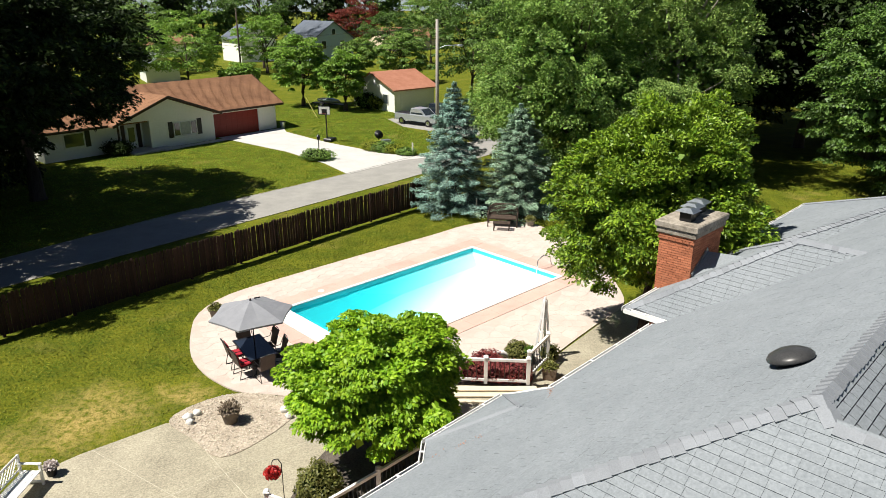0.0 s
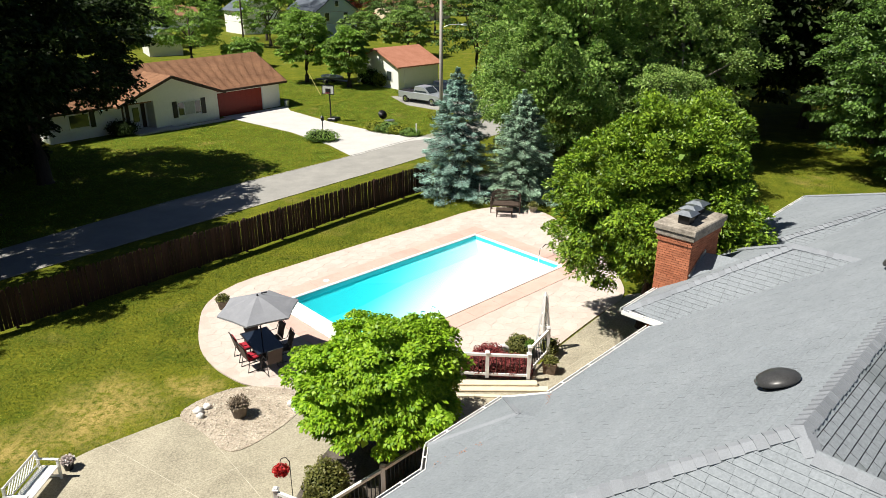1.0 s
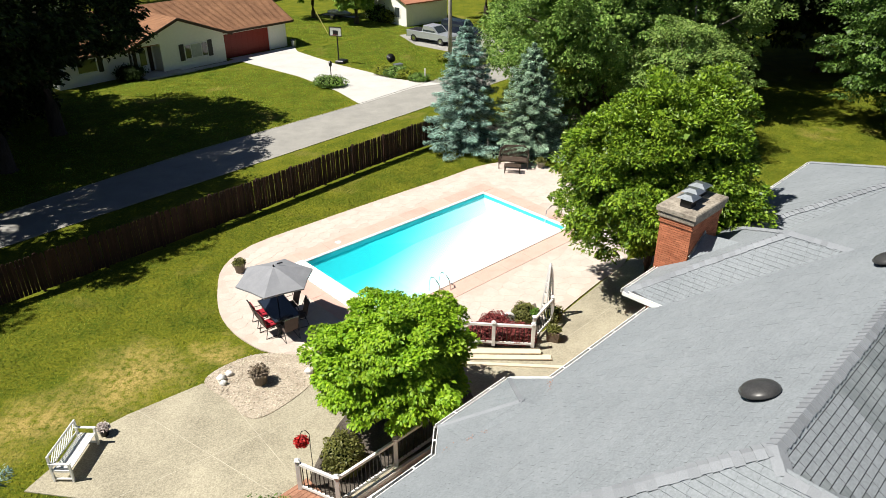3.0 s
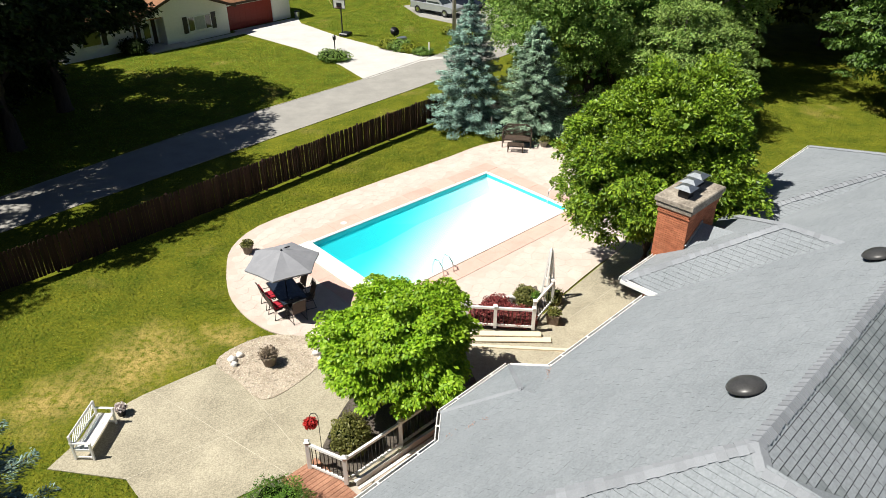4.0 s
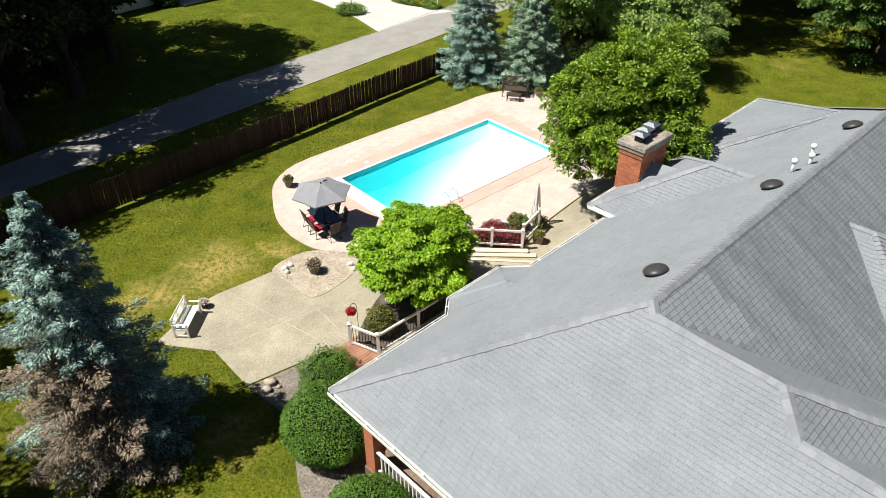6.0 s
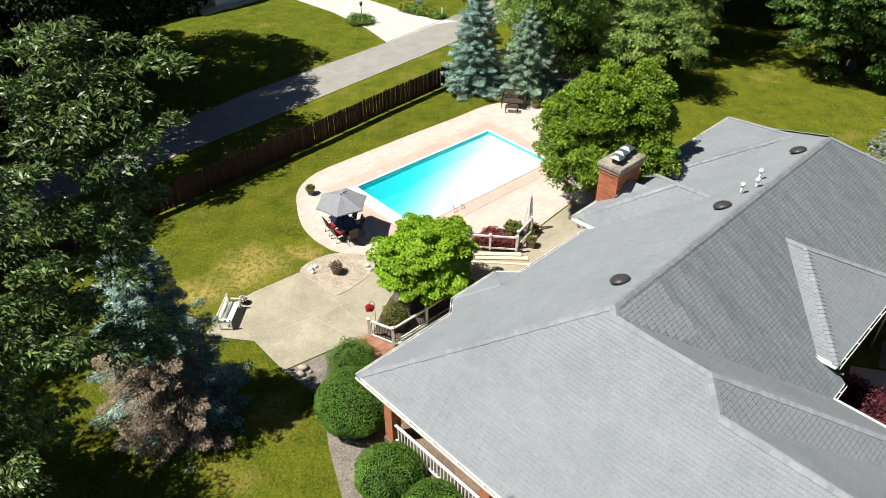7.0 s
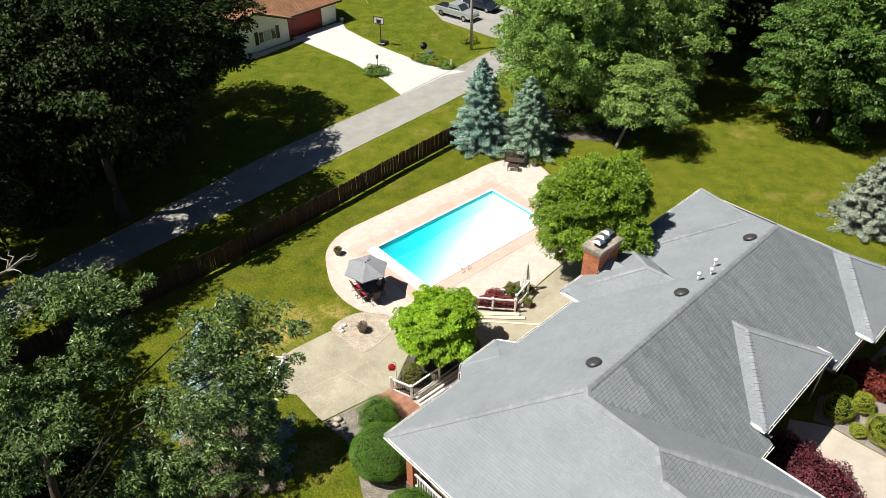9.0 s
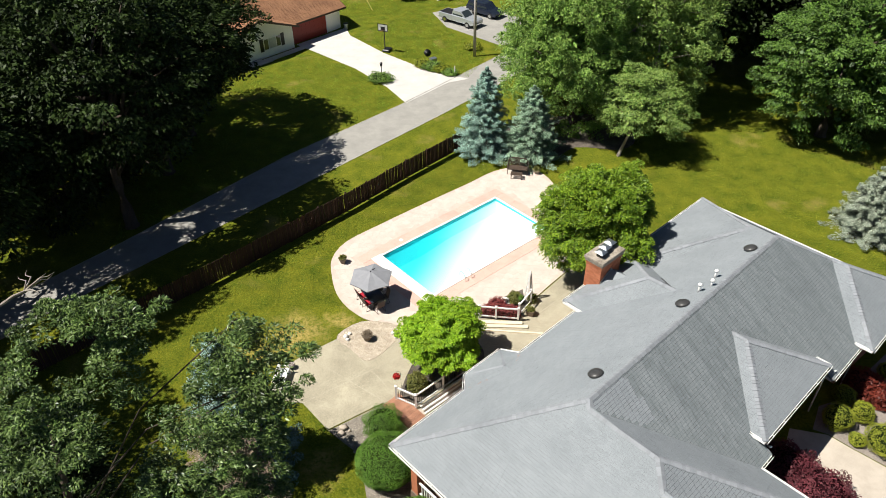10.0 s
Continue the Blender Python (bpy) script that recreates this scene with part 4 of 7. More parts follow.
def gutter(points):
    """A white trough along an eave, open above, with straps across it."""
    white, dark = Mesh(), Mesh()
    straps = []
    for a, b in zip(points, points[1:]):
        a, b = Vector(a), Vector(b)
        d = (b - a).normalized()
        o = Vector((-d.y, d.x, 0))      # away from the house
        white.beam(a + o * 0.105, b + o * 0.105, 0.02, 0.12).beam(a + o * 0.01, b + o * 0.01, 0.02, 0.15)
        dark.beam(a + o * 0.057 - Vector((0, 0, 0.055)), b + o * 0.057 - Vector((0, 0, 0.055)), 0.09, 0.02)
        k = max(1, round((b - a).length / 1.15))
        straps += [(a + (b - a) * ((i + 0.5) / k) + o * 0.07 + Vector((0, 0, 0.055)), o) for i in range(k)]
    ob = hpart("gutter", white, WHITE, None, "white metal gutter")
    hpart("trough", dark, DARK, ob, "dark gutter bed")
    for p, o in straps:
        hpart("strap", Mesh().beam(p - o * 0.07, p + o * 0.05, 0.05, 0.014), WHITE, ob)


gutter([(16.3, 7.9, 3.78), (11.72, 7.9, 3.78), (11.72, 9.29, 3.01), (9.1, 9.29, 3.01), (7.95, 8.21, 3.6), (3.2, 8.21, 3.6), (3.2, -18.0, 3.6)][::-1])
gutter([(16.4, 7.55, 3.96), (16.4, 8.8, 3.96), (18.35, 8.8, 3.96)])
gutter([(20.4, 8.8, 3.96), (22.6, 8.8, 3.96)])
gutter([(22.7, 9.0, 3.82), (31.6, 9.0, 3.82)])
gutter([(31.6, 8.3, 3.6), (31.6, -4.0, 3.6)])
gutter([(15.3, -4.07, 3.61), (14.3, -4.07, 3.61), (14.3, -7.45, 3.61)])
gutter([(25.0, -4.07, 3.61), (21.9, -4.07, 3.61)])
gutter([(13.1, -7.45, 3.6), (13.1, -18.0, 3.6)])
gutter([(21.95, -2.9, 4.25), (21.95, -3.65, 4.25), (15.25, -3.65, 4.25), (15.25, -2.9, 4.25)])
gutter([(32.0, -4.65, 3.81), (25.05, -4.65, 3.81), (25.05, -3.75, 3.81)])
for p in ((16.75, 8.0, 0.0), (15.45, -3.85, 0.0), (25.35, -4.3, 0.0), (22.2, -3.9, 0.0)):
    hpart("downpipe", Mesh().tube([(p[0], p[1], 3.9), (p[0] + 0.25, p[1], 3.72), (p[0] + 0.45, p[1] + (-0.4 if p[1] > 0 else 0.4), 3.3), (p[0] + 0.45, p[1] + (-0.4 if p[1] > 0 else 0.4), 0.1)], 0.045, 6), WHITE, None, "white downpipe", True)

# chimney, built of bricks on a mortar core
CU0, CU1, CV0, CV1 = 18.45, 20.28, 7.98, 9.02
chimney = hpart("chimney", Mesh().box(((CU0 + CU1) / 2, (CV0 + CV1) / 2, 2.85), (CU1 - CU0 - 0.03, CV1 - CV0 - 0.03, 6.0)), MORTAR, None, "red brick chimney with a weathered cap")
bricks = Mesh()
row = 0
z = 2.4
while z < 5.70:
    out = 0.0 if z < 5.5 else 0.035
    for (a0, a1, fixed, ax) in ((CU0, CU1, CV0, 0), (CU0, CU1, CV1, 0), (CV0, CV1, CU0, 1), (CV0, CV1, CU1, 1)):
        x = a0 - (0.105 if row % 2 else 0)
        while x < a1 - 0.02:
            s0, s1 = max(x, a0 - out), min(x + 0.205, a1 + out)
            sign = 1 if (ax == 0 and fixed == CV1) or (ax == 1 and fixed == CU1) else -1
            c = ((s0 + s1) / 2, fixed + sign * (out - 0.02), z + 0.03) if ax == 0 else (fixed + sign * (out - 0.02), (s0 + s1) / 2, z + 0.03)
            if s1 - s0 > 0.03:
                bricks.box(c, (s1 - s0, 0.05, 0.062) if ax == 0 else (0.05, s1 - s0, 0.062))
            x += 0.213
    z, row = z + 0.073, row + 1
hpart("brickwork", bricks, BRICK, chimney, "courses of red brick", kind="stuff")
hpart("chimney_cap", Mesh().box((19.365, 8.5, 5.80), (2.0, 1.2, 0.18), bevel=0.03).box((19.365, 8.5, 5.99), (2.1, 1.3, 0.2), bevel=0.03), CAPSTONE, chimney, "stained concrete chimney cap")
for u, v in ((18.85, 8.42), (19.38, 8.55), (19.95, 8.62)):
    fl2 = hpart("flue", Mesh().box((u, v, 6.22), (0.34, 0.34, 0.28)), BLACK, chimney, "black flue mesh")
    hpart("rain_cap", Mesh().add([(u - 0.28, v - 0.28, 6.38), (u + 0.28, v - 0.28, 6.38), (u + 0.28, v + 0.28, 6.38), (u - 0.28, v + 0.28, 6.38), (u - 0.1, v - 0.1, 6.48), (u + 0.1, v - 0.1, 6.48), (u + 0.1, v + 0.1, 6.48), (u - 0.1, v + 0.1, 6.48)],
          [(4, 5, 6, 7), (0, 1, 5, 4), (1, 2, 6, 5), (2, 3, 7, 6), (3, 0, 4, 7), (3, 2, 1, 0)]), GALV, fl2, "galvanised rain cap")
hpart("saddle", Mesh().add([(18.5, 7.97, 4.55), (20.3, 7.97, 4.55), (19.4, 7.97, 5.12), (19.4, 6.85, 5.22)], [(0, 2, 3), (1, 3, 2), (0, 1, 2)]), SHINGLE, chimney, "small shingled saddle behind the chimney")
hpart("flashing", Mesh().beam((18.5, 7.95, 4.62), (19.4, 7.95, 5.2), 0.03, 0.12), GALV, chimney, "metal flashing")

# roof vents and pipes
for u, v in ((11.05, 2.95), (17.9, 2.78), (24.45, 2.62)):
    z = 7.09 - S * (v - 2.07)
    tilt = Matrix.Rotation(-math.atan(S) * 0.75, 4, "X")
    m = Mesh().lathe((0, 0, 0), [(0.25, -0.08), (0.25, 0.06), (0.36, 0.055), (0.365, 0.085), (0.32, 0.14), (0.21, 0.195), (0.08, 0.218), (0.01, 0.222)], 22)
    m.v = [tuple(tilt @ Vector(p) + Vector((u, v, z + 0.04))) for p in m.v]
    hpart("roof_vent", m, VENT, None, "round dark bronze roof vent", True)
for u, v, h in ((19.35, 2.75, 0.5), (20.0, 2.45, 0.42), (20.95, 2.75, 0.5)):
    z = 7.09 - S * (v - 2.07)
    p = hpart("vent_pipe", Mesh().tube([(u, v, z - 0.1), (u, v, z + h)], 0.055, 10), WHITE, None, "white vent pipe", True)
    hpart("pipe_cap", Mesh().lathe((u, v, z + h - 0.1), [(0.06, 0), (0.11, 0.03), (0.11, 0.11), (0.06, 0.155), (0.01, 0.165)], 12), WHITE, p, smooth=True)


# ---- trees ----
tree("small tree with bright yellow-green leaves beside the deck", (-1.55, 16.3, 0), 0.10, 0.8, (0.0, 0.1, 2.5), (2.22, 2.22, 1.85), 340, 0.38, 240, 0.122, DOGWOOD, 11, inner=14, aspect=0.58, low=-0.52, hollow=0.60, flat=0.42, droop=0.45, rough=0.24, name="dogwood_tree")
tree("full broad-leaved tree beside the chimney", (7.6, 24.3, 0), 0.2, 1.4, (0.1, -0.1, 4.85), (3.4, 3.4, 3.75), 760, 0.42, 180, 0.15, MAGNOLIA, 12, inner=14, low=-0.66, hollow=0.70, rough=0.20, aspect=0.42, flat=0.95, droop=0.1, name="magnolia_tree")
spruce("tall blue spruce at the end of the fence", (0.65, 41.9, 0), 7.6, 2.75, 21, SPRUCE, 23, 15, 240, 0.15)
spruce("grey-green spruce beside the deck bench", (4.5, 41.0, 0), 6.5, 2.75, 22, GREENSPRUCE, low=0.6, layers=21, arms=15, tufts=240, size=0.15)
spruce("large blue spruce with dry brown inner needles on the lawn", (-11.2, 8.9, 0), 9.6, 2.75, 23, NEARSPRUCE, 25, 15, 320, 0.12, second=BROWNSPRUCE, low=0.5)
spruce("pale grey-blue spruce on the side lawn", (28.6, 30.9, 0), 6.0, 2.7, 24, PALESPRUCE, 24, 16, 260, 0.15)
OAK_AT = Vector((-11.6, -2.0, 0))
OAK_BOUGHS = [(tuple(Vector(c) - OAK_AT), r) for c, r in (
    ((-5.40, -0.66, 18.60), (1.00, 0.95, 0.80)), ((-4.70, -1.16, 18.06), (0.80, 0.76, 0.64)), ((-5.77, -1.44, 17.94), (0.95, 0.90, 0.76)), ((-5.31, -1.57, 16.58), (1.00, 0.95, 0.80)),
    ((-6.82, -1.44, 16.54), (0.80, 0.76, 0.64)), ((-6.32, -1.65, 14.91), (0.85, 0.81, 0.68)), ((-7.68, -1.81, 14.81), (0.60, 0.57, 0.48)), ((-3.99, -0.65, 18.68), (0.22, 0.21, 0.18)),
    ((-10.02, -0.29, 18.92), (0.75, 0.71, 0.60)), ((-9.08, -0.16, 19.02), (0.80, 0.76, 0.64)), ((-8.01, 0.03, 19.19), (0.55, 0.52, 0.44)), ((-8.69, -0.58, 18.12), (0.70, 0.66, 0.56)),
    ((-8.49, -0.76, 17.22), (0.40, 0.38, 0.32)), ((-10.81, -1.27, 18.19), (0.50, 0.47, 0.40)), ((-10.14, -2.05, 17.95), (0.80, 0.76, 0.64)), ((-9.41, -1.57, 17.71), (0.50, 0.47, 0.40)),
    ((-9.35, -2.56, 17.24), (0.85, 0.81, 0.68)), ((-10.29, -3.11, 16.58), (0.90, 0.85, 0.72)),  ((-5.31, -1.22, 14.09), (0.60, 0.57, 0.48)),
    ((-11.83, -2.25, 17.00), (1.00, 0.95, 0.80)),
    ((-7.60, -2.06, 15.46), (0.70, 0.66, 0.56)), ((-7.67, -2.79, 14.50), (0.80, 0.76, 0.64)), ((-6.69, -1.78, 14.63), (0.60, 0.57, 0.48)), ((-7.19, -2.44, 13.29), (0.75, 0.71, 0.60)), ((-6.63, -3.66, 13.30), (0.60, 0.57, 0.48)), ((-7.74, -3.52, 13.54), (0.80, 0.76, 0.64)))]
tree("tall oak with long pale-edged leaves near the house", tuple(OAK_AT), 0.32, 8.0, (0.8, 1.0, 14.5), (4.6, 3.6, 4.6), 52, 0.24, 92, 0.115, LONGLEAF, 13, BARK, 0.30, low=-0.8, hollow=0.45, rough=0.34, flat=0.8, limbs=3, stout=0.25, name="oak_tree", boughs=OAK_BOUGHS)
twig = thing("bare_branch", "bare bleached branch reaching out of the oak", "branch", pose(-12.2, 2.0, 18.0))
part("stem", Mesh().tube([(-1.6, -2.6, -1.2), (-0.75, -1.0, -0.15), (-0.2, -0.35, 0.05), (0.05, 0.0, 0), (0.10, 0.35, 0.05), (0.15, 0.68, 0.0)], [0.07, 0.05, 0.04, 0.032, 0.02, 0.006], 6), PALEBARK, twig, smooth=True)
for tip in ((0.45, 0.62, 0.1), (-0.42, 0.72, 0.05), (0.5, -0.3, 0.1), (-0.35, 0.25, 0.2), (0.28, 0.75, -0.1)):
    part("fork", Mesh().tube([(-0.05, -0.1, 0.02), (tip[0] * 0.35 + 0.05, tip[1] * 0.55, tip[2] * 0.6 + 0.06), (tip[0] * 0.8, tip[1] * 0.7, tip[2]), tip], [0.028, 0.02, 0.012, 0.005], 5), PALEBARK, twig, smooth=True)
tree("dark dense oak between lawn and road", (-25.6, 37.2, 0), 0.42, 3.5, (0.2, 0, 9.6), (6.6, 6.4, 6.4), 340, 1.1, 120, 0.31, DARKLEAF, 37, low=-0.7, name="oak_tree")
# This oak and the next four are added sunward, to shade the lawn corner.
tree("oak added to shade the lawn near the spruce", (-20.0, -2.0, 0), 0.32, 5.0, (0, 0, 9.0), (4.4, 4.6, 4.8), 130, 1.0, 260, 0.22, OAK, 38, low=-0.85, aspect=0.4, name="oak_tree")
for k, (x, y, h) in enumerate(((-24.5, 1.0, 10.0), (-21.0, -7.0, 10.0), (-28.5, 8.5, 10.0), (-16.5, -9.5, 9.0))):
    tree("dark oak added to shade the edge of the lawn", (x, y, 0), 0.4, 4.0, (0, 0, h), (5.6, 5.4, 5.6), 240, 1.1, 80, 0.34, DARKLEAF, 190 + k, low=-0.8, name="oak_tree", group="grove beside the lawn")
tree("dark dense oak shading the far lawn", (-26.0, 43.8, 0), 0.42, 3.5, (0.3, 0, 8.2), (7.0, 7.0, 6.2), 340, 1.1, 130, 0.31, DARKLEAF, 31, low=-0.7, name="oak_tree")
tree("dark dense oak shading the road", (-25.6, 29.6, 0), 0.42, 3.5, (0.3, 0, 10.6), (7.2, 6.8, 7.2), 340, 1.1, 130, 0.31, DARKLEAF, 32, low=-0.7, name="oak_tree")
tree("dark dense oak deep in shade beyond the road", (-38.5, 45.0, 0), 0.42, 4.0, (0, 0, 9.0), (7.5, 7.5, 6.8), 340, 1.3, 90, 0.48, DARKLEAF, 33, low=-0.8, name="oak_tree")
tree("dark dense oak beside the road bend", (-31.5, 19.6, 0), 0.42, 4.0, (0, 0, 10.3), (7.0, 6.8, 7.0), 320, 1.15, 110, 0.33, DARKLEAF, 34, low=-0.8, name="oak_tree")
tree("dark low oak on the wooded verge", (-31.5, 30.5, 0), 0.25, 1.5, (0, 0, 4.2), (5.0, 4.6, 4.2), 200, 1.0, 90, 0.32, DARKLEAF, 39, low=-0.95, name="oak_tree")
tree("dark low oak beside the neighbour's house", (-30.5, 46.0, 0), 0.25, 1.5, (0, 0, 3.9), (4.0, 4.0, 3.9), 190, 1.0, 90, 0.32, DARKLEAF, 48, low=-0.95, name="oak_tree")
# Leaf mass added where the shaded ground should look black.
tree("dark leaf mass added for the black shade beside the spruce", (-14.6, 0.2, 0), 0.2, 1.5, (0, 0, 3.6), (2.1, 2.0, 2.9), 110, 0.7, 170, 0.18, DARKLEAF, 49, low=-0.9, name="oak_tree")
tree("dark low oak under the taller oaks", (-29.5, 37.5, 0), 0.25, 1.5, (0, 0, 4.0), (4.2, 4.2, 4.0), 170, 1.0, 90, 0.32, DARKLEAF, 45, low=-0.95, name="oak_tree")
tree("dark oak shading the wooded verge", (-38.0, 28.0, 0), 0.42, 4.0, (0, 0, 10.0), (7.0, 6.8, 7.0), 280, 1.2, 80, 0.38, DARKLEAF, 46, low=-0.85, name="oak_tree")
# Added dark backing that stands for the shade below the boughs.
tree("dark leaf mass added for the black shade under the tall oak", (-17.4, 1.6, 0), 0.3, 2.5, (0.2, 0.3, 6.4), (3.7, 3.7, 4.0), 190, 0.9, 190, 0.2, DARKLEAF, 47, low=-0.9, name="oak_tree")
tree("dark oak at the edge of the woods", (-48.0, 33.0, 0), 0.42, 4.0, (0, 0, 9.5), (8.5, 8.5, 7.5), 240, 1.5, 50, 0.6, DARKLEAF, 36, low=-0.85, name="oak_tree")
tree("tall green maple behind the spruces", (8.9, 47.0, 0), 0.32, 2.5, (-0.6, 0, 7.6), (5.9, 5.4, 7.2), 640, 0.62, 145, 0.17, MAPLE, 41, inner=14, low=-0.95, hollow=0.66, rough=0.26, flat=1.15, droop=0.0, name="maple_tree")
tree("tall grey-green maple behind the spruces", (16.2, 50.5, 0), 0.32, 2.5, (0, 0, 8.6), (6.4, 5.6, 8.0), 640, 0.62, 140, 0.17, ASHLEAF, 42, PALEBARK, inner=14, low=-0.9, hollow=0.62, rough=0.28, flat=1.2, droop=-0.1, limbs=34, name="maple_tree")
tree("full green maple beside the road", (7.4, 54.5, 0), 0.25, 2.0, (0, 0, 5.6), (5.0, 4.6, 5.4), 340, 0.95, 130, 0.20, MAPLE, 44, inner=14, low=-0.95, hollow=0.7, name="maple_tree")
tree("thin-leaved tree with bare pale twigs on the lawn", (12.1, 41.3, 0), 0.14, 1.6, (1.6, 0.6, 4.4), (3.6, 3.0, 3.0), 220, 0.7, 170, 0.15, ASHLEAF, 43, PALEBARK, inner=8, low=-0.6, limbs=40, rough=0.3, lean=(0.5, 0.2), name="ash_tree")
tree("broad oak with low branches on the side lawn", (30.5, 45.5, 0), 0.4, 2.2, (0, 0, 7.2), (6.3, 6.0, 6.6), 480, 0.72, 125, 0.21, OAK, 51, inner=14, low=-0.9, name="oak_tree")
tree("broad oak at the edge of the lawn", (42.0, 44.0, 0), 0.4, 2.2, (0, 0, 8.0), (7.0, 6.5, 7.4), 280, 1.2, 110, 0.30, OAK, 52, inner=8, low=-0.9, name="oak_tree")
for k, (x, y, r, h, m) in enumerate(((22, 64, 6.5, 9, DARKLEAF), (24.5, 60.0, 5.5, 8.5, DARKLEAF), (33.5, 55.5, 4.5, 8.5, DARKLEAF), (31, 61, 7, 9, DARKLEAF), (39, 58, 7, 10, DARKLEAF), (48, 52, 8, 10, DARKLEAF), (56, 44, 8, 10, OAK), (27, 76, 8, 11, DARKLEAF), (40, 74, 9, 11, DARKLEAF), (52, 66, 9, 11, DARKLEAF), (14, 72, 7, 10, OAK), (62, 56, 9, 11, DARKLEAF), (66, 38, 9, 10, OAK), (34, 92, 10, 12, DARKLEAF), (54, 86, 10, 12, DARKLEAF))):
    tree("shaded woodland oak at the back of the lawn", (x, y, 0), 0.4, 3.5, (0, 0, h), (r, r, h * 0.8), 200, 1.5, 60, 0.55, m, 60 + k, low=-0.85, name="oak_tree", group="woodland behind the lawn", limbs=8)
for k, (x, y, r, h, m, lab) in enumerate(((3.5, 86, 5.5, 7.5, OAK, "dense green tree behind the street lamp"), (11, 90, 6, 9, MAPLE, "tall green tree behind the parking place"), (-16.9, 86.5, 3.2, 4.6, FRESH, "dense fresh green maple behind the neighbour's lawn"), (-11.3, 82.7, 2.4, 3.8, FRESH, "fresh green maple beside the white shed"),
                                          (-36, 102, 5.5, 6.0, FRESH, "leafy green maple behind the brown-roofed house"), (-28, 100, 2.6, 2.2, FRESH, "low green tree behind the brown-roofed house"), (-34, 138, 9, 13, OAK, "tall shade tree with a bare trunk"), (-20, 172, 6, 7.0, REDLEAF, "dark red maple among far houses"),
                                          (-14, 120, 3.4, 3.6, MAPLE, "green tree in front of the far house"), (-6, 112, 4, 4.2, MAPLE, "green tree behind the shed"), (-2.5, 150, 6, 8, MAPLE, "tall green far tree"), (-31, 128, 5, 5.5, FRESH, "bright green maple before the far houses"), (-52, 128, 6, 7, MAPLE, "bright green maple behind the small shed"), (-23, 116, 4, 4, FRESH, "bright green maple before the far houses"), (-10, 138, 5, 6, OAK, "tall green far tree"), (-44, 98, 4.5, 5, OAK, "dark green tree behind the brown-roofed house"))):
    tree(lab, (x, y, 0), 0.25, h * 0.35 if h < 12 else 8.0, (0, 0, h), (r, r, h * 0.75 if h < 12 else 6.0), 190, max(0.6, r * 0.17), 80, 0.30, m, 80 + k, low=-0.8 if h < 12 else -0.5, name="maple_tree", limbs=8)
for k in range(34):
    a = -66 + k * 4.0
    d = 205 + 40 * ((k * 37) % 11) / 11
    x, y = d * math.sin(radians(a)), d * math.cos(radians(a))
    tree("distant green woodland tree", (x, y, 0), 0.5, 4, (0, 0, 11), (11, 8, 11), 110, 2.6, 45, 1.3, (OAK, MAPLE, DARKLEAF)[k % 3], 120 + k, low=-0.9, name="oak_tree", group="distant tree line", limbs=4)
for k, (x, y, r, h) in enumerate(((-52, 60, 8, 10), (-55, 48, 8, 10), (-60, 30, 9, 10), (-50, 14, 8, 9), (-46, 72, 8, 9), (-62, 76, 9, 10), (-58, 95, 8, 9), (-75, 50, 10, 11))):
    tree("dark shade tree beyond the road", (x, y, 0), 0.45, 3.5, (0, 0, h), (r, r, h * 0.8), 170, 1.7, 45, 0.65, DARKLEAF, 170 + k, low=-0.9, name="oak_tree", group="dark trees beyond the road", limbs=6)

# ---- shrubs ----
for x, y, rx, rz, seed, lab in ((-4.6, 11.6, 0.82, 0.7, 1, "loose green shrub beside the wooden landing"), (-4.1, 9.0, 1.55, 1.15, 2, "large rounded boxwood by the house corner"), (-2.45, 5.8, 1.25, 1.0, 3, "clipped round boxwood in front of the porch"), (-0.85, 4.35, 1.2, 0.95, 4, "clipped round boxwood in front of the porch"), (0.6, 2.6, 1.2, 0.95, 5, "clipped round boxwood in front of the porch")):
    shrub(lab, (x, y, 0.02), (rx, rx, rz), int(15000 * rx), 0.062, BOX, seed, category="boxwood", name="boxwood", lump=0.05 if seed > 1 else 0.2, group="boxwoods along the house", spread=0.09 if seed > 1 else 0.3)
shrub("olive-green yew bush behind the railing", (-3.05, 14.5, 0.05), (0.5, 0.5, 0.62), 4200, 0.085, YEW, 6, name="yew_bush", lump=0.14, spread=0.3)
shrub("olive-brown shrub in the red bed", (2.65, 22.2, 0.07), (0.42, 0.42, 0.34), 2200, 0.08, YEW, 7, lump=0.15, spread=0.3)
for x, y, r, s in ((1.05, 21.0, 0.5, 8), (1.7, 21.0, 0.55, 9), (2.35, 20.9, 0.5, 10), (1.5, 21.6, 0.5, 11)):
    shrub("low dark red barberry behind the railing", (x, y, 0.06), (r, r * 0.9, 0.31), 2600, 0.07, BARBERRY, s, COREDARK, name="barberry", lump=0.16, group="red shrubs behind the railing", spread=0.3)
for x, y, r, h, s in ((15.6, 9.6, 1.35, 0.8, 12), (16.6, 8.2, 1.45, 0.85, 13), (21.7, 15.5, 0.95, 0.6, 14), (22.4, 14.7, 0.7, 0.5, 15)):
    shrub("spreading burgundy maple bush by the front eave", (x, y, 0.02), (r, r, h), int(4200 * r), 0.12, BURGUNDY if s < 14 else REDLEAF, s, COREDARK, name="burgundy_bush", lump=0.16, spread=0.25)
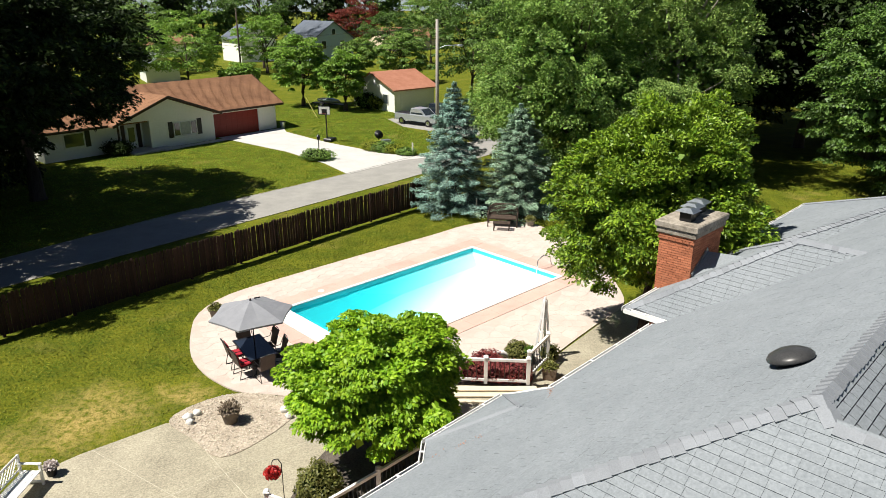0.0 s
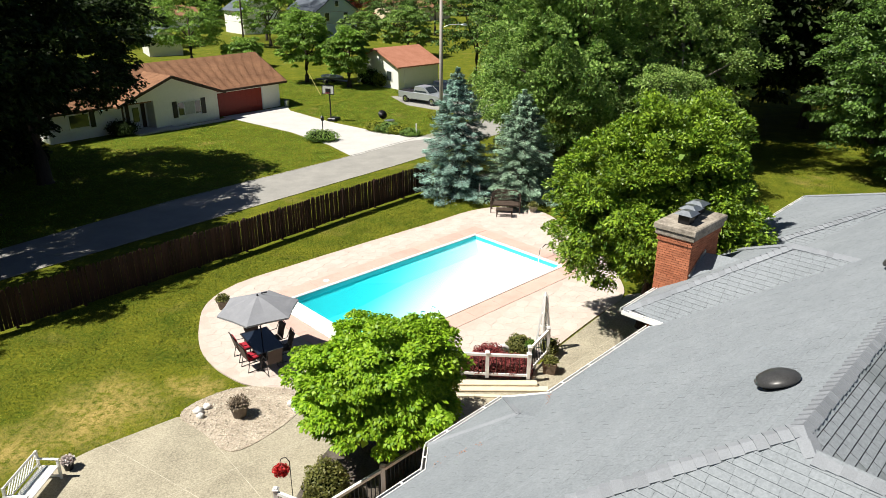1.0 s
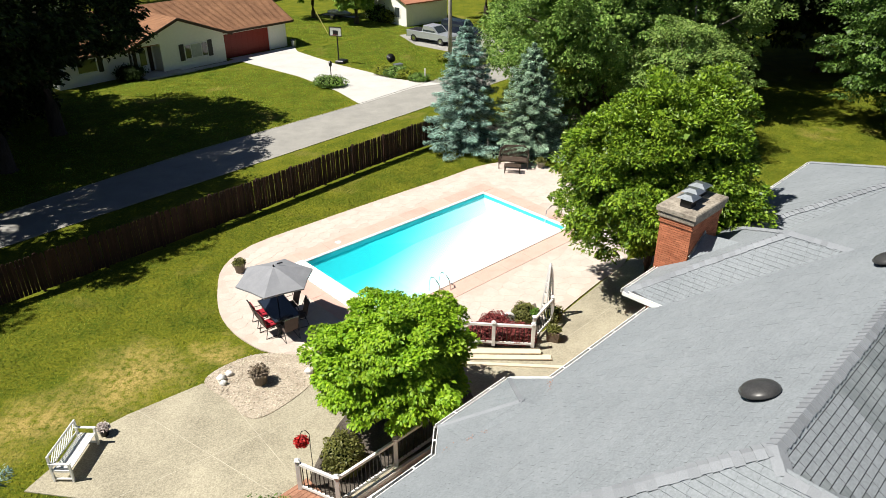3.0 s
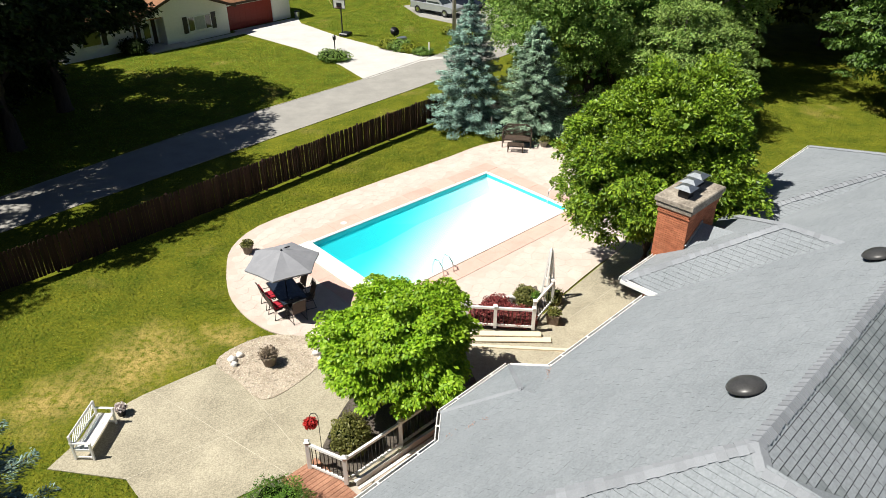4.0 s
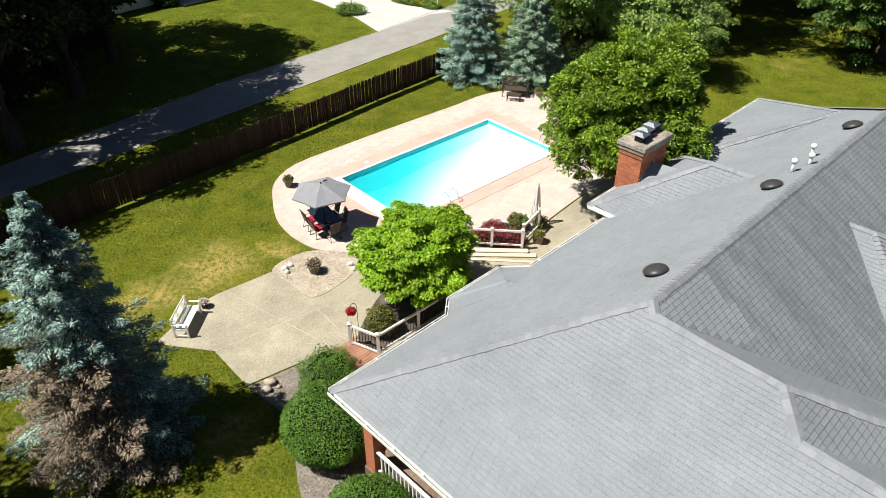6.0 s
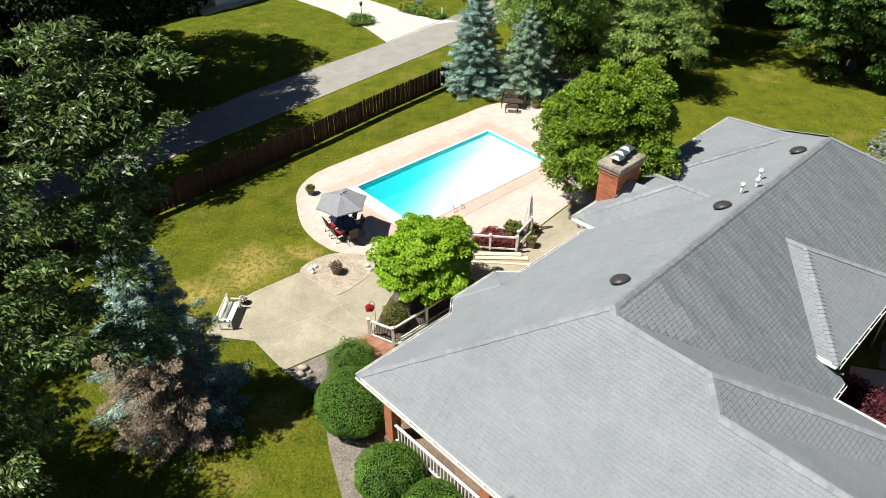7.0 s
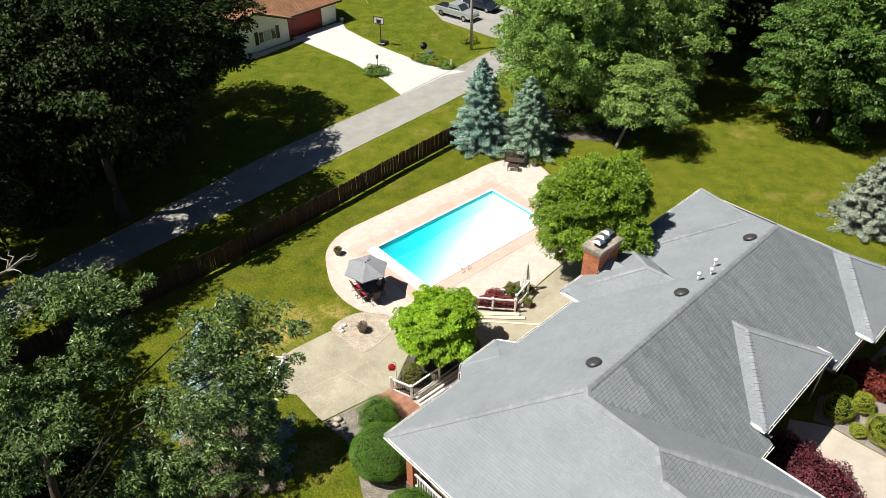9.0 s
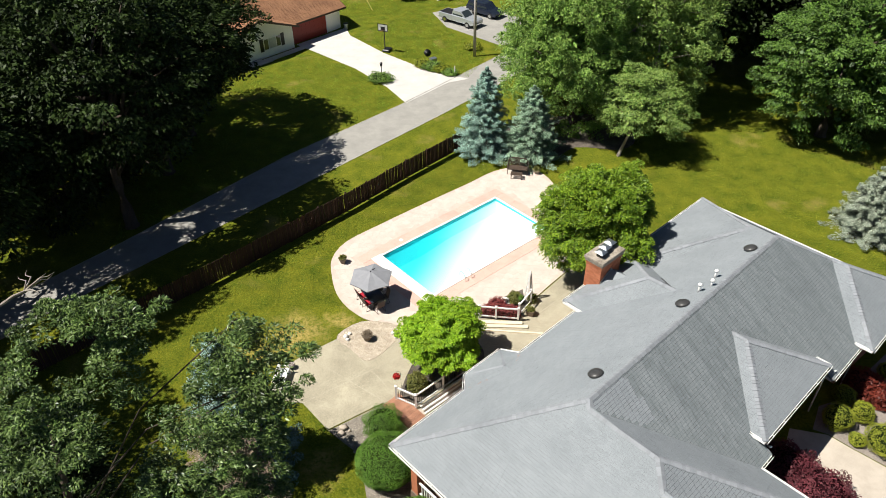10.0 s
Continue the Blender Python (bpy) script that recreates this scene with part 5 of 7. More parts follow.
for x, y, r, h, s in ((19.35, 13.05, 0.72, 0.72, 16), (20.85, 13.55, 0.58, 0.55, 17), (20.4, 14.75, 0.55, 0.5, 18), (20.0, 11.9, 0.40, 0.3, 19), (23.6, 16.6, 0.55, 0.5, 20), (21.35, 11.65, 1.05, 0.62, 21)):
    shrub("rounded gold-green conifer shrub in gravel", (x, y, 0.02), (r, r, h), int(4000 * r), 0.075, GOLD, s, name="gold_shrub", lump=0.1, group="gold-green shrubs by the front walk", spread=0.15)
for x, y, r, h, s in ((-10.1, 55.8, 1.15, 0.42, 21), (-5.9, 59.6, 0.9, 0.4, 22), (-4.9, 58.9, 0.9, 0.4, 23), (-4.0, 58.4, 0.8, 0.35, 24), (-3.0, 57.6, 0.7, 0.3, 25), (-0.7, 64.8, 0.9, 0.35, 26), (-9.0, 84.5, 1.6, 1.0, 27), (-7.3, 83.4, 1.2, 0.8, 28)):
    shrub("low leafy green border plants beside the drive", (x, y, 0.02), (r, r * 0.8, h), 1800, 0.14, (GOLD, MAPLE)[s % 2], s, name="border_plant", lump=0.2, spread=0.3)
shrub("dark shrub beside the neighbour's porch", (-26.9, 57.7, 0.02), (1.1, 0.9, 0.6), 1500, 0.14, DARKLEAF, 29, lump=0.2, spread=0.3)

# ---- grass blades ----
LUSHBLADE = leaf_material("lush_grass_blade", (0.075, 0.18, 0.012), (0.29, 0.40, 0.045), 0.25, 0.7, 0.4)
GRASSBLADE = leaf_material("grass_blade", (0.055, 0.12, 0.006), (0.29, 0.29, 0.032), 0.22, 0.7, 0.5)


def inside_np(x, y, poly):
    hit = np.zeros(len(x), bool)
    for i in range(len(poly)):
        (ax, ay), (bx, by) = poly[i], poly[(i + 1) % len(poly)]
        if ay != by:
            hit ^= ((ay > y) != (by > y)) & (x < (bx - ax) * (y - ay) / (by - ay) + ax)
    return hit


def lawn_blades(label, region, count, size, seed, avoid, mat=None):
    mat = mat or GRASSBLADE
    rg = np.random.default_rng(seed)
    xs, ys = [p[0] for p in region], [p[1] for p in region]
    x, y = rg.uniform(min(xs), max(xs), count), rg.uniform(min(ys), max(ys), count)
    keep = inside_np(x, y, region)
    for poly in avoid:
        keep &= ~inside_np(x, y, poly)
    for (px, py), pr_ in (((-10.9, 18.6), 2.3), ((-13.0, 16.3), 1.8), ((-8.2, 20.2), 1.1)):
        keep &= (np.hypot(x - px, y - py) > pr_ * (0.75 + 0.5 * rg.random(len(x)))) | (rg.random(len(x)) < 0.04)
    x, y = x[keep], y[keep]
    n = len(x)
    L = size * (0.6 + 0.8 * rg.random(n))
    axis = np.stack((rg.normal(size=n) * 0.95, rg.normal(size=n) * 0.95, np.ones(n)), 1)
    pos = np.stack((x, y, L * 0.27), 1)
    tagged(part("lawn_grass", leaf_data("lawn_grass", pos, axis, unit(rg, n), L, L * 0.24, mat), mat, None, label), category="grass", kind="stuff")


BED_W = [(-7.58, 11.5), (-4.8, 13.5), (-3.0, 9.0), (2.0, 1.0), (-3.6, 4.0), (-5.0, 7.6), (-5.7, 10.05)]
lawn_blades("sunlit mown grass between the pool and the fence", [(-27.0, 15.0), (-16.4, 24.1), (-9.6, 32.0), (-5.6, 37.0), (-1.0, 42.3), (6.0, 39.0), (7.0, 30.0), (-3.0, 19.0), (-3.5, 3.0), (-14.0, 1.0), (-24.0, 8.0)], 400000, 0.075, 5, (APRON, PATIO, BED, BED_W))
lawn_blades("sunlit mown grass of the side lawn", [(9.0, 30.0), (14.0, 39.0), (14.0, 48.0), (24.0, 58.0), (36.0, 50.0), (36.0, 28.0), (24.0, 24.0), house_xy(32.3, 9.5), house_xy(24, 9.5)], 110000, 0.085, 6, ())
lawn_blades("mown grass of the neighbour's front lawn", [(-26.0, 27.6), (-7.6, 51.0), (-9.7, 54.4), (-13.4, 58.7), (-20.0, 63.4), (-25.6, 58.8), (-33.0, 50.0)], 110000, 0.10, 7, (), LUSHBLADE)
lawn_blades("mown grass verge and lawn beside the drive", [(-14.9, 68.6), (-10.2, 63.6), (-4.6, 58.6), (-1.0, 57.0), (1.0, 63.0), (-4.0, 71.0), (-7.0, 79.0)], 42000, 0.11, 8, (), LUSHBLADE)
lawn_blades("mown grass behind the white drive", [(-19.5, 71.5), (-15.4, 69.6), (-7.2, 78.7), (-6.0, 77.5), (0.5, 82.0), (-3.0, 88.0), (-22.0, 88.0)], 34000, 0.12, 10, (), LUSHBLADE)
lawn_blades("mown grass verge along the fence", [(-26.5, 19.6), (-13.6, 35.6), (-3.0, 48.3), (0.6, 45.0), (-1.2, 42.9), (-9.9, 32.4), (-16.8, 24.5), (-24.7, 16.0)], 36000, 0.085, 9, ())

# ---- fence ----
FENCE_LINE = [(-1.0, 42.45), (-5.65, 37.05), (-9.75, 32.0), (-16.6, 24.1), (-24.5, 15.6), (-32.0, 7.8)]
fence = thing("board_fence", "dark brown dog-eared picket fence along the road", "fence")
board = Mesh().add([(-0.070, -0.011, 0.12), (0.070, -0.011, 0.12), (0.070, -0.011, 1.66), (0.03, -0.011, 1.74), (-0.03, -0.011, 1.74), (-0.070, -0.011, 1.66), (-0.070, 0.011, 0.12), (0.070, 0.011, 0.12), (0.070, 0.011, 1.66), (0.03, 0.011, 1.74), (-0.03, 0.011, 1.74), (-0.070, 0.011, 1.66)],
                   [(0, 1, 2, 3, 4, 5), (11, 10, 9, 8, 7, 6)] + [(i, 6 + i, 6 + (i + 1) % 6, (i + 1) % 6) for i in range(6)]).data("board", FENCE)
post_me = Mesh().box((0, 0, 0.85), (0.1, 0.1, 1.8), bevel=0.012).data("post", FENCE)
fr = random.Random(8)
for a, b in zip(FENCE_LINE, FENCE_LINE[1:]):
    a, b = Vector((*a, 0)), Vector((*b, 0))
    d = (b - a).normalized()
    ang = math.atan2(d.y, d.x)
    o = Vector((d.y, -d.x, 0))          # the road side
    n = int((b - a).length / 0.156)
    for i in range(n):
        ob = part("board", board, FENCE, fence)
        p = a + d * ((i + 0.5) * (b - a).length / n) - o * 0.035
        ob.matrix_basis = pose(p.x, p.y, fr.uniform(-0.015, 0.02), fr.uniform(-0.8, 0.8), fr.uniform(-0.9, 0.9), math.degrees(ang))
    k = max(1, round((b - a).length / 2.4))
    for i in range(k + 1):
        p = a + d * (i * (b - a).length / k) + o * 0.07
        part("post", post_me, FENCE, fence).matrix_basis = pose(p.x, p.y, 0, 0, 0, math.degrees(ang))
    for z in (0.42, 1.38):
        part("rail", Mesh().beam(a + Vector((0, 0, z)), b + Vector((0, 0, z)), 0.04, 0.09), FENCE, fence)

# ---- things on the pool deck ----
TABLE = (-6.5, 21.85)
umbrella = thing("patio_umbrella", "grey hexagonal patio umbrella over the table", "umbrella", pose(*TABLE, 0.05, 0, 0, 28))
c = Mesh()
for i in range(6):
    a0, a1 = math.tau * i / 6, math.tau * (i + 1) / 6
    prev = None
    for s in range(7):
        f = s / 6
        z = 2.47 - 0.46 * f ** 1.25
        r = 1.42 * f
        sag = 0.03 * math.sin(math.pi * f)
        m = ((math.cos(a0) + math.cos(a1)) / 2 * r * (0.97 if s == 6 else 1), (math.sin(a0) + math.sin(a1)) / 2 * r * (0.97 if s == 6 else 1), z - sag)
        cur = [(r * math.cos(a0), r * math.sin(a0), z), m, (r * math.cos(a1), r * math.sin(a1), z)]
        if prev:
            c.add(prev + cur, [(0, 3, 4, 1), (1, 4, 5, 2)])
        prev = cur
    lo = [(p[0], p[1], p[2] - 0.06) for p in prev]
    c.add(prev + lo, [(0, 1, 4, 3), (1, 2, 5, 4)])
part("canopy", c, CANOPY, umbrella, "faded grey cloth canopy")
for i in range(6):
    a = math.tau * i / 6
    part("rib", Mesh().tube([(0.03 * math.cos(a), 0.03 * math.sin(a), 2.44), (0.75 * math.cos(a), 0.75 * math.sin(a), 2.25), (1.41 * math.cos(a), 1.41 * math.sin(a), 1.99)], 0.011, 5), BLACK, umbrella)
part("pole", Mesh().tube([(0, 0, 0.05), (0, 0, 2.5)], 0.022, 8), BLACK, umbrella)
part("finial", Mesh().lathe((0, 0, 2.46), [(0.03, 0), (0.035, 0.04), (0.01, 0.09)], 8), BLACK, umbrella)
part("vent_tie", Mesh().box((0.28, 0.2, 2.44), (0.2, 0.05, 0.03)), BLACK, umbrella)
part("base", Mesh().lathe((0, 0, 0), [(0.25, 0), (0.25, 0.05), (0.12, 0.09), (0.04, 0.25), (0.03, 0.3)], 16), BLACK, umbrella)

TABLE_A = -56.0
table = thing("patio_table", "rectangular patio table with a dark glass top", "table", pose(*TABLE, 0.05, 0, 0, TABLE_A))
part("tabletop", Mesh().box((0, 0, 0.715), (1.72, 0.94, 0.012)), GLASSTOP, table, "dark blue reflective glass top")
part("frame", Mesh().box((0, 0.48, 0.71), (1.8, 0.04, 0.03)).box((0, -0.48, 0.71), (1.8, 0.04, 0.03)).box((0.88, 0, 0.71), (0.04, 0.92, 0.03)).box((-0.88, 0, 0.71), (0.04, 0.92, 0.03)), BLACK, table)
for sx in (-1, 1):
    for sy in (-1, 1):
        part("leg", Mesh().tube([(sx * 0.8, sy * 0.4, 0), (sx * 0.78, sy * 0.38, 0.7)], 0.02, 6), BLACK, table)


def patio_chair(cushion):
    ch = thing("patio_chair", "black metal patio chair with red cushion" if cushion else "black metal patio chair with brown sling", "chair", group="chairs round the patio table")
    part("seat", Mesh().box((0, 0, 0.42), (0.50, 0.50, 0.03), bevel=0.012), SLING, ch)
    part("backrest", Mesh().box((0, -0.33, 0.74), (0.50, 0.025, 0.62), m=Matrix.Translation((0, 0, 0)) @ Matrix.Rotation(radians(14), 4, "X"), bevel=0.01), SLING, ch)
    part("top_rail", Mesh().tube([(-0.27, -0.42, 1.03), (0, -0.435, 1.06), (0.27, -0.42, 1.03)], 0.014, 6), STEEL if not cushion else BLACK, ch)
    for sx in (-1, 1):
        part("side_frame", Mesh().tube([(sx * 0.27, 0.27, 0.0), (sx * 0.27, 0.25, 0.62), (sx * 0.28, -0.25, 0.64), (sx * 0.27, -0.42, 1.03)], 0.014, 6), BLACK, ch)
        part("leg", Mesh().tube([(sx * 0.27, -0.32, 0.0), (sx * 0.27, -0.22, 0.42)], 0.014, 6), BLACK, ch)
        part("floor_bar", Mesh().tube([(sx * 0.27, -0.32, 0.015), (sx * 0.27, 0.27, 0.015)], 0.014, 6), BLACK, ch)
    if cushion:
        part("cushion", Mesh().box((0, 0.0, 0.475), (0.47, 0.47, 0.08), bevel=0.03), REDCUSHION, ch, "bright red seat cushion")
        part("back_cushion", Mesh().box((0, -0.29, 0.72), (0.46, 0.07, 0.5), m=Matrix.Rotation(radians(14), 4, "X"), bevel=0.03), REDCUSHION, ch)
    return ch


def around(along, across, turn):
    a = radians(TABLE_A)
    return pose(TABLE[0] + along * math.cos(a) - across * math.sin(a), TABLE[1] + along * math.sin(a) + across * math.cos(a), 0.05, 0, 0, TABLE_A + turn)


red, brown = patio_chair(True), patio_chair(False)
red.matrix_basis = around(-0.40, -0.54, 0)
copy_thing(red, around(0.40, -0.53, 6))
brown.matrix_basis = around(1.0, -0.05, 92)
copy_thing(brown, around(-0.42, 0.55, 180))
copy_thing(brown, around(0.42, 0.56, 172))
copy_thing(brown, around(-1.0, 0.05, -90))


def pot(name, label, at, r, h, mat, leaf, seed, n=500, square=False):
    p = thing(name, label, "plant pot", pose(*at, 0, 0, 20 + seed * 13))
    if square:
        part("planter", Mesh().add([(-r * 0.8, -r * 0.8, 0), (r * 0.8, -r * 0.8, 0), (r * 0.8, r * 0.8, 0), (-r * 0.8, r * 0.8, 0), (-r, -r, h), (r, -r, h), (r, r, h), (-r, r, h), (-r * 0.86, -r * 0.86, h), (r * 0.86, -r * 0.86, h), (r * 0.86, r * 0.86, h), (-r * 0.86, r * 0.86, h), (-r * 0.84, -r * 0.84, h - 0.06), (r * 0.84, -r * 0.84, h - 0.06), (r * 0.84, r * 0.84, h - 0.06), (-r * 0.84, r * 0.84, h - 0.06)],
             [(3, 2, 1, 0)] + [(4 * k + i, 4 * k + (i + 1) % 4, 4 * k + 4 + (i + 1) % 4, 4 * k + 4 + i) for k in range(3) for i in range(4)] + [(12, 13, 14, 15)]), mat, p)
    else:
        part("planter", Mesh().lathe((0, 0, 0), [(r * 0.66, 0), (r * 0.9, h * 0.8), (r * 1.02, h * 0.82), (r * 1.02, h), (r * 0.88, h), (r * 0.85, h - 0.07)], 18), mat, p, smooth=False)
    part("soil", Mesh().lathe((0, 0, h - 0.09), [(r * 0.84, 0), (r * 0.84, 0.03)], 14), MULCH_AND_SHADE, p)
    rg = np.random.default_rng(seed)
    d = unit(rg, n)
    d[:, 2] = np.abs(d[:, 2])
    pos = np.array((0, 0, h - 0.05)) + d * (r * (0.5 + 0.75 * rg.random(n)))[:, None] * np.array((1, 1, 0.9))
    L = 0.09 * (0.7 + 0.6 * rg.random(n))
    part("foliage", leaf_data("foliage", pos, d + unit(rg, n) * 0.7, d + np.array((0, 0, 0.6)), L, L * 0.5, leaf), leaf, p)
    return p


pot("flower_pot", "mossy clay pot with small plants on the deck", (-9.1, 25.75, 0.05), 0.26, 0.42, TERRACOTTA, YEW, 1)
pot("flower_pot", "mossy clay pot with a brown plant on the pebbles", (-6.4, 18.35, 0.055), 0.30, 0.44, TERRACOTTA, BROWNSPRUCE, 2)
pot("flower_pot", "pale clay pot beside the deck bench", (4.95, 38.1, 0.05), 0.28, 0.36, CAPSTONE, YEW, 3)
pot("square_planter", "dark square planter with a small plant", (3.6, 21.0, 0.036), 0.24, 0.42, WOOD, YEW, 4, square=True)
pot("flower_pot", "dark pot with white and red flowers beside the bench", (-10.5, 15.85, 0.036), 0.17, 0.3, BLACK, FLOWERPALE, 5)

# wicker glider with its low table
WICKER = material("dark_wicker", (0.03, 0.02, 0.014), (0.09, 0.062, 0.045), 0.8, 40, 6, 0.6, 0.006)
glider = thing("garden_glider", "dark brown wicker loveseat at the end of the deck", "bench", pose(3.38, 38.15, 0.05, 0, 0, 172) @ Matrix.Scale(1.22, 4))
part("seat", Mesh().box((0, 0.05, 0.40), (1.25, 0.55, 0.10), bevel=0.03), WICKER, glider)
part("back_frame", Mesh().tube([(-0.66, -0.22, 0.35), (-0.66, -0.3, 0.75), (-0.45, -0.36, 0.93), (0.45, -0.36, 0.93), (0.66, -0.3, 0.75), (0.66, -0.22, 0.35)], 0.03, 6), WICKER, glider)
for i in range(8):
    part("slat", Mesh().box((0, -0.25 - 0.012 * i, 0.46 + 0.06 * i), (1.26 if i < 6 else 1.1, 0.02, 0.035)), WICKER, glider)
for sx in (-1, 1):
    part("armrest", Mesh().tube([(sx * 0.66, 0.32, 0.0), (sx * 0.68, 0.32, 0.58), (sx * 0.68, -0.2, 0.62), (sx * 0.66, -0.28, 0.0)], 0.03, 6), WICKER, glider)
low = thing("low_table", "small dark slatted table before the loveseat", "table", pose(3.25, 37.3, 0.05, 0, 0, 172) @ Matrix.Scale(1.15, 4))
for i in range(4):
    part("slat", Mesh().box((0, -0.18 + 0.12 * i, 0.36), (0.82, 0.095, 0.025)), WICKER, low)
for sx in (-1, 1):
    for sy in (-1, 1):
        part("leg", Mesh().box((sx * 0.36, sy * 0.18, 0.175), (0.05, 0.05, 0.35)), WICKER, low)

# white garden bench with a lattice back
bench = thing("garden_bench", "white painted bench with a lattice back", "bench", pose(-10.78, 14.72, 0.036, 0, 0, -91))
for i in range(4):
    part("seat_slat", Mesh().box((0, -0.17 + 0.125 * i, 0.43), (1.46, 0.115, 0.028), bevel=0.006), WHITE, bench)
part("back_rail", Mesh().box((0, -0.29, 0.88), (1.5, 0.04, 0.07), bevel=0.01).box((0, -0.27, 0.50), (1.5, 0.035, 0.06), bevel=0.01), WHITE, bench)
for i in range(-5, 6):
    for s in (-1, 1):
        x0, x1 = i * 0.14 - s * 0.16, i * 0.14 + s * 0.16
        if abs(x0) <= 0.74 and abs(x1) <= 0.74:
            part("lattice_strip", Mesh().beam((x0, -0.275 + 0.006 * s, 0.52), (x1, -0.285 + 0.006 * s, 0.86), 0.008, 0.03, (0, 1, 0)), WHITE, bench)
for sx in (-1, 1):
    part("back_post", Mesh().box((sx * 0.73, -0.28, 0.46), (0.06, 0.06, 0.92), bevel=0.01), WHITE, bench)
    part("front_leg", Mesh().box((sx * 0.73, 0.26, 0.32), (0.06, 0.06, 0.64), bevel=0.01), WHITE, bench)
    part("armrest", Mesh().box((sx * 0.73, -0.01, 0.65), (0.08, 0.64, 0.035), bevel=0.01), WHITE, bench)
    part("side_rail", Mesh().box((sx * 0.73, 0, 0.39), (0.04, 0.5, 0.07)).box((sx * 0.73, 0, 0.1), (0.04, 0.5, 0.05)), WHITE, bench)


def railing(label, posts, z, height, mat_bal, gap=0.13, ends=True):
    """Posts with caps, two rails and thin uprights between them."""
    r = thing("railing", label, "railing")
    for p in posts:
        q = part("post", Mesh().box((p[0], p[1], z + height / 2), (0.115, 0.115, height), bevel=0.01), WHITE, r)
        part("post_cap", Mesh().box((p[0], p[1], z + height + 0.02), (0.16, 0.16, 0.04), bevel=0.015).box((p[0], p[1], z + height + 0.055), (0.1, 0.1, 0.05), bevel=0.02), WHITE, q)
    for a, b in zip(posts, posts[1:]):
        a, b = Vector((*a, z)), Vector((*b, z))
        d = (b - a)
        part("top_rail", Mesh().beam(a + Vector((0, 0, height - 0.08)), b + Vector((0, 0, height - 0.08)), 0.075, 0.085), WHITE, r)
        part("bottom_rail", Mesh().beam(a + Vector((0, 0, 0.13)), b + Vector((0, 0, 0.13)), 0.055, 0.085), WHITE, r)
        n = max(2, int(d.length / gap))
        me = Mesh().box((0, 0, 0), (0.022, 0.022, height - 0.24)).data("baluster", mat_bal)
        for i in range(1, n):
            p = a + d * (i / n)
            part("baluster", me, mat_bal, r).location = (p.x, p.y, z + 0.06 + height / 2 - 0.04)
    return r


railing("white railing with black uprights above the landing steps", [(-4.15, 13.75), (-3.02, 13.2), (-1.6, 14.62), (-0.4, 15.85)], 0.12, 1.02, BLACK)
railing("white railing with thin uprights before red shrubs", [(0.35, 20.55), (1.4, 20.45), (2.78, 20.35)], 0.16, 0.95, BROWNTRIM, 0.14)
railing("white railing beside the deck gate", [(2.85, 20.75), (3.66, 22.1)], 0.1, 1.05, BLACK, 0.14)
part_step = thing("wooden_steps", "cream painted wooden steps below the railing", "steps")
for x0, x1, y, z in ((0.2, 3.05, 20.08, 0.17), (0.2, 3.4, 19.85, 0.09)):
    part("tread", Mesh().box(((x0 + x1) / 2, y, z), (x1 - x0, 0.27, 0.05), rz=0.0, bevel=0.008).box(((x0 + x1) / 2, y + 0.1, z / 2), (x1 - x0 - 0.04, 0.03, z)), CREAM, part_step)
part("kerb_board", Mesh().beam((0.2, 19.52, 0.06), (4.3, 19.3, 0.06), 0.14, 0.06), CREAM, part_step)
stairs = thing("landing_steps", "pale slatted wooden steps along the railing", "steps")
for i in range(3):
    o = 0.16 * i
    part("tread", Mesh().beam((-2.78 + o * 0.8, 13.12 - o, 0.30 - 0.1 * i), (-0.1 + o * 0.8, 15.72 - o, 0.30 - 0.1 * i), 0.09, 0.04), WHITE, stairs)
part("stringer", Mesh().beam((-2.75, 13.2, 0.15), (-0.1, 15.8, 0.15), 0.05, 0.26), WHITE, stairs)
trellis = thing("garden_obelisk", "tall narrow white wooden obelisk behind the gate", "trellis", pose(3.55, 22.5, 0.05, 0, 0, 20))
for sx, sy in ((-1, -1), (1, -1), (1, 1), (-1, 1)):
    part("leg", Mesh().beam((sx * 0.2, sy * 0.2, 0), (sx * 0.03, sy * 0.03, 2.2), 0.065, 0.065), WHITE, trellis)
for z in (0.5, 1.0, 1.5):
    s = 0.2 - 0.17 * z / 2.2
    part("rung", Mesh().box((0, -s, z), (2 * s, 0.025, 0.04)).box((0, s, z), (2 * s, 0.025, 0.04)).box((-s, 0, z), (0.025, 2 * s, 0.04)).box((s, 0, z), (0.025, 2 * s, 0.04)), WHITE, trellis)
part("finial", Mesh().lathe((0, 0, 2.18), [(0.04, 0), (0.05, 0.06), (0.01, 0.16)], 8), WHITE, trellis)
pot("flower_pot", "glossy dark green pot by the gate", (3.0, 22.0, 0.08), 0.19, 0.5, plain("green_glaze", (0.02, 0.09, 0.07), 0.2), BOX, 6, 250)
shrub("grey-green small plant beside the gate", (3.75, 22.3, 0.04), (0.3, 0.3, 0.3), 600, 0.08, YEW, 33, lump=0.2, spread=0.3)

orn = thing("garden_ornament", "low white arched garden ornament among red shrubs", "garden ornament", pose(1.95, 21.95, 0.07, 0, 0, 12))
part("arch", Mesh().tube([(-0.34, 0, 0.0), (-0.3, 0, 0.3), (-0.12, 0, 0.42), (0.14, 0, 0.42), (0.31, 0, 0.3), (0.34, 0, 0.0)], [0.06, 0.07, 0.08, 0.08, 0.07, 0.06], 10), WHITE, orn, smooth=True)
part("foot", Mesh().box((0, 0, 0.03), (0.8, 0.26, 0.07), bevel=0.02), WHITE, orn)
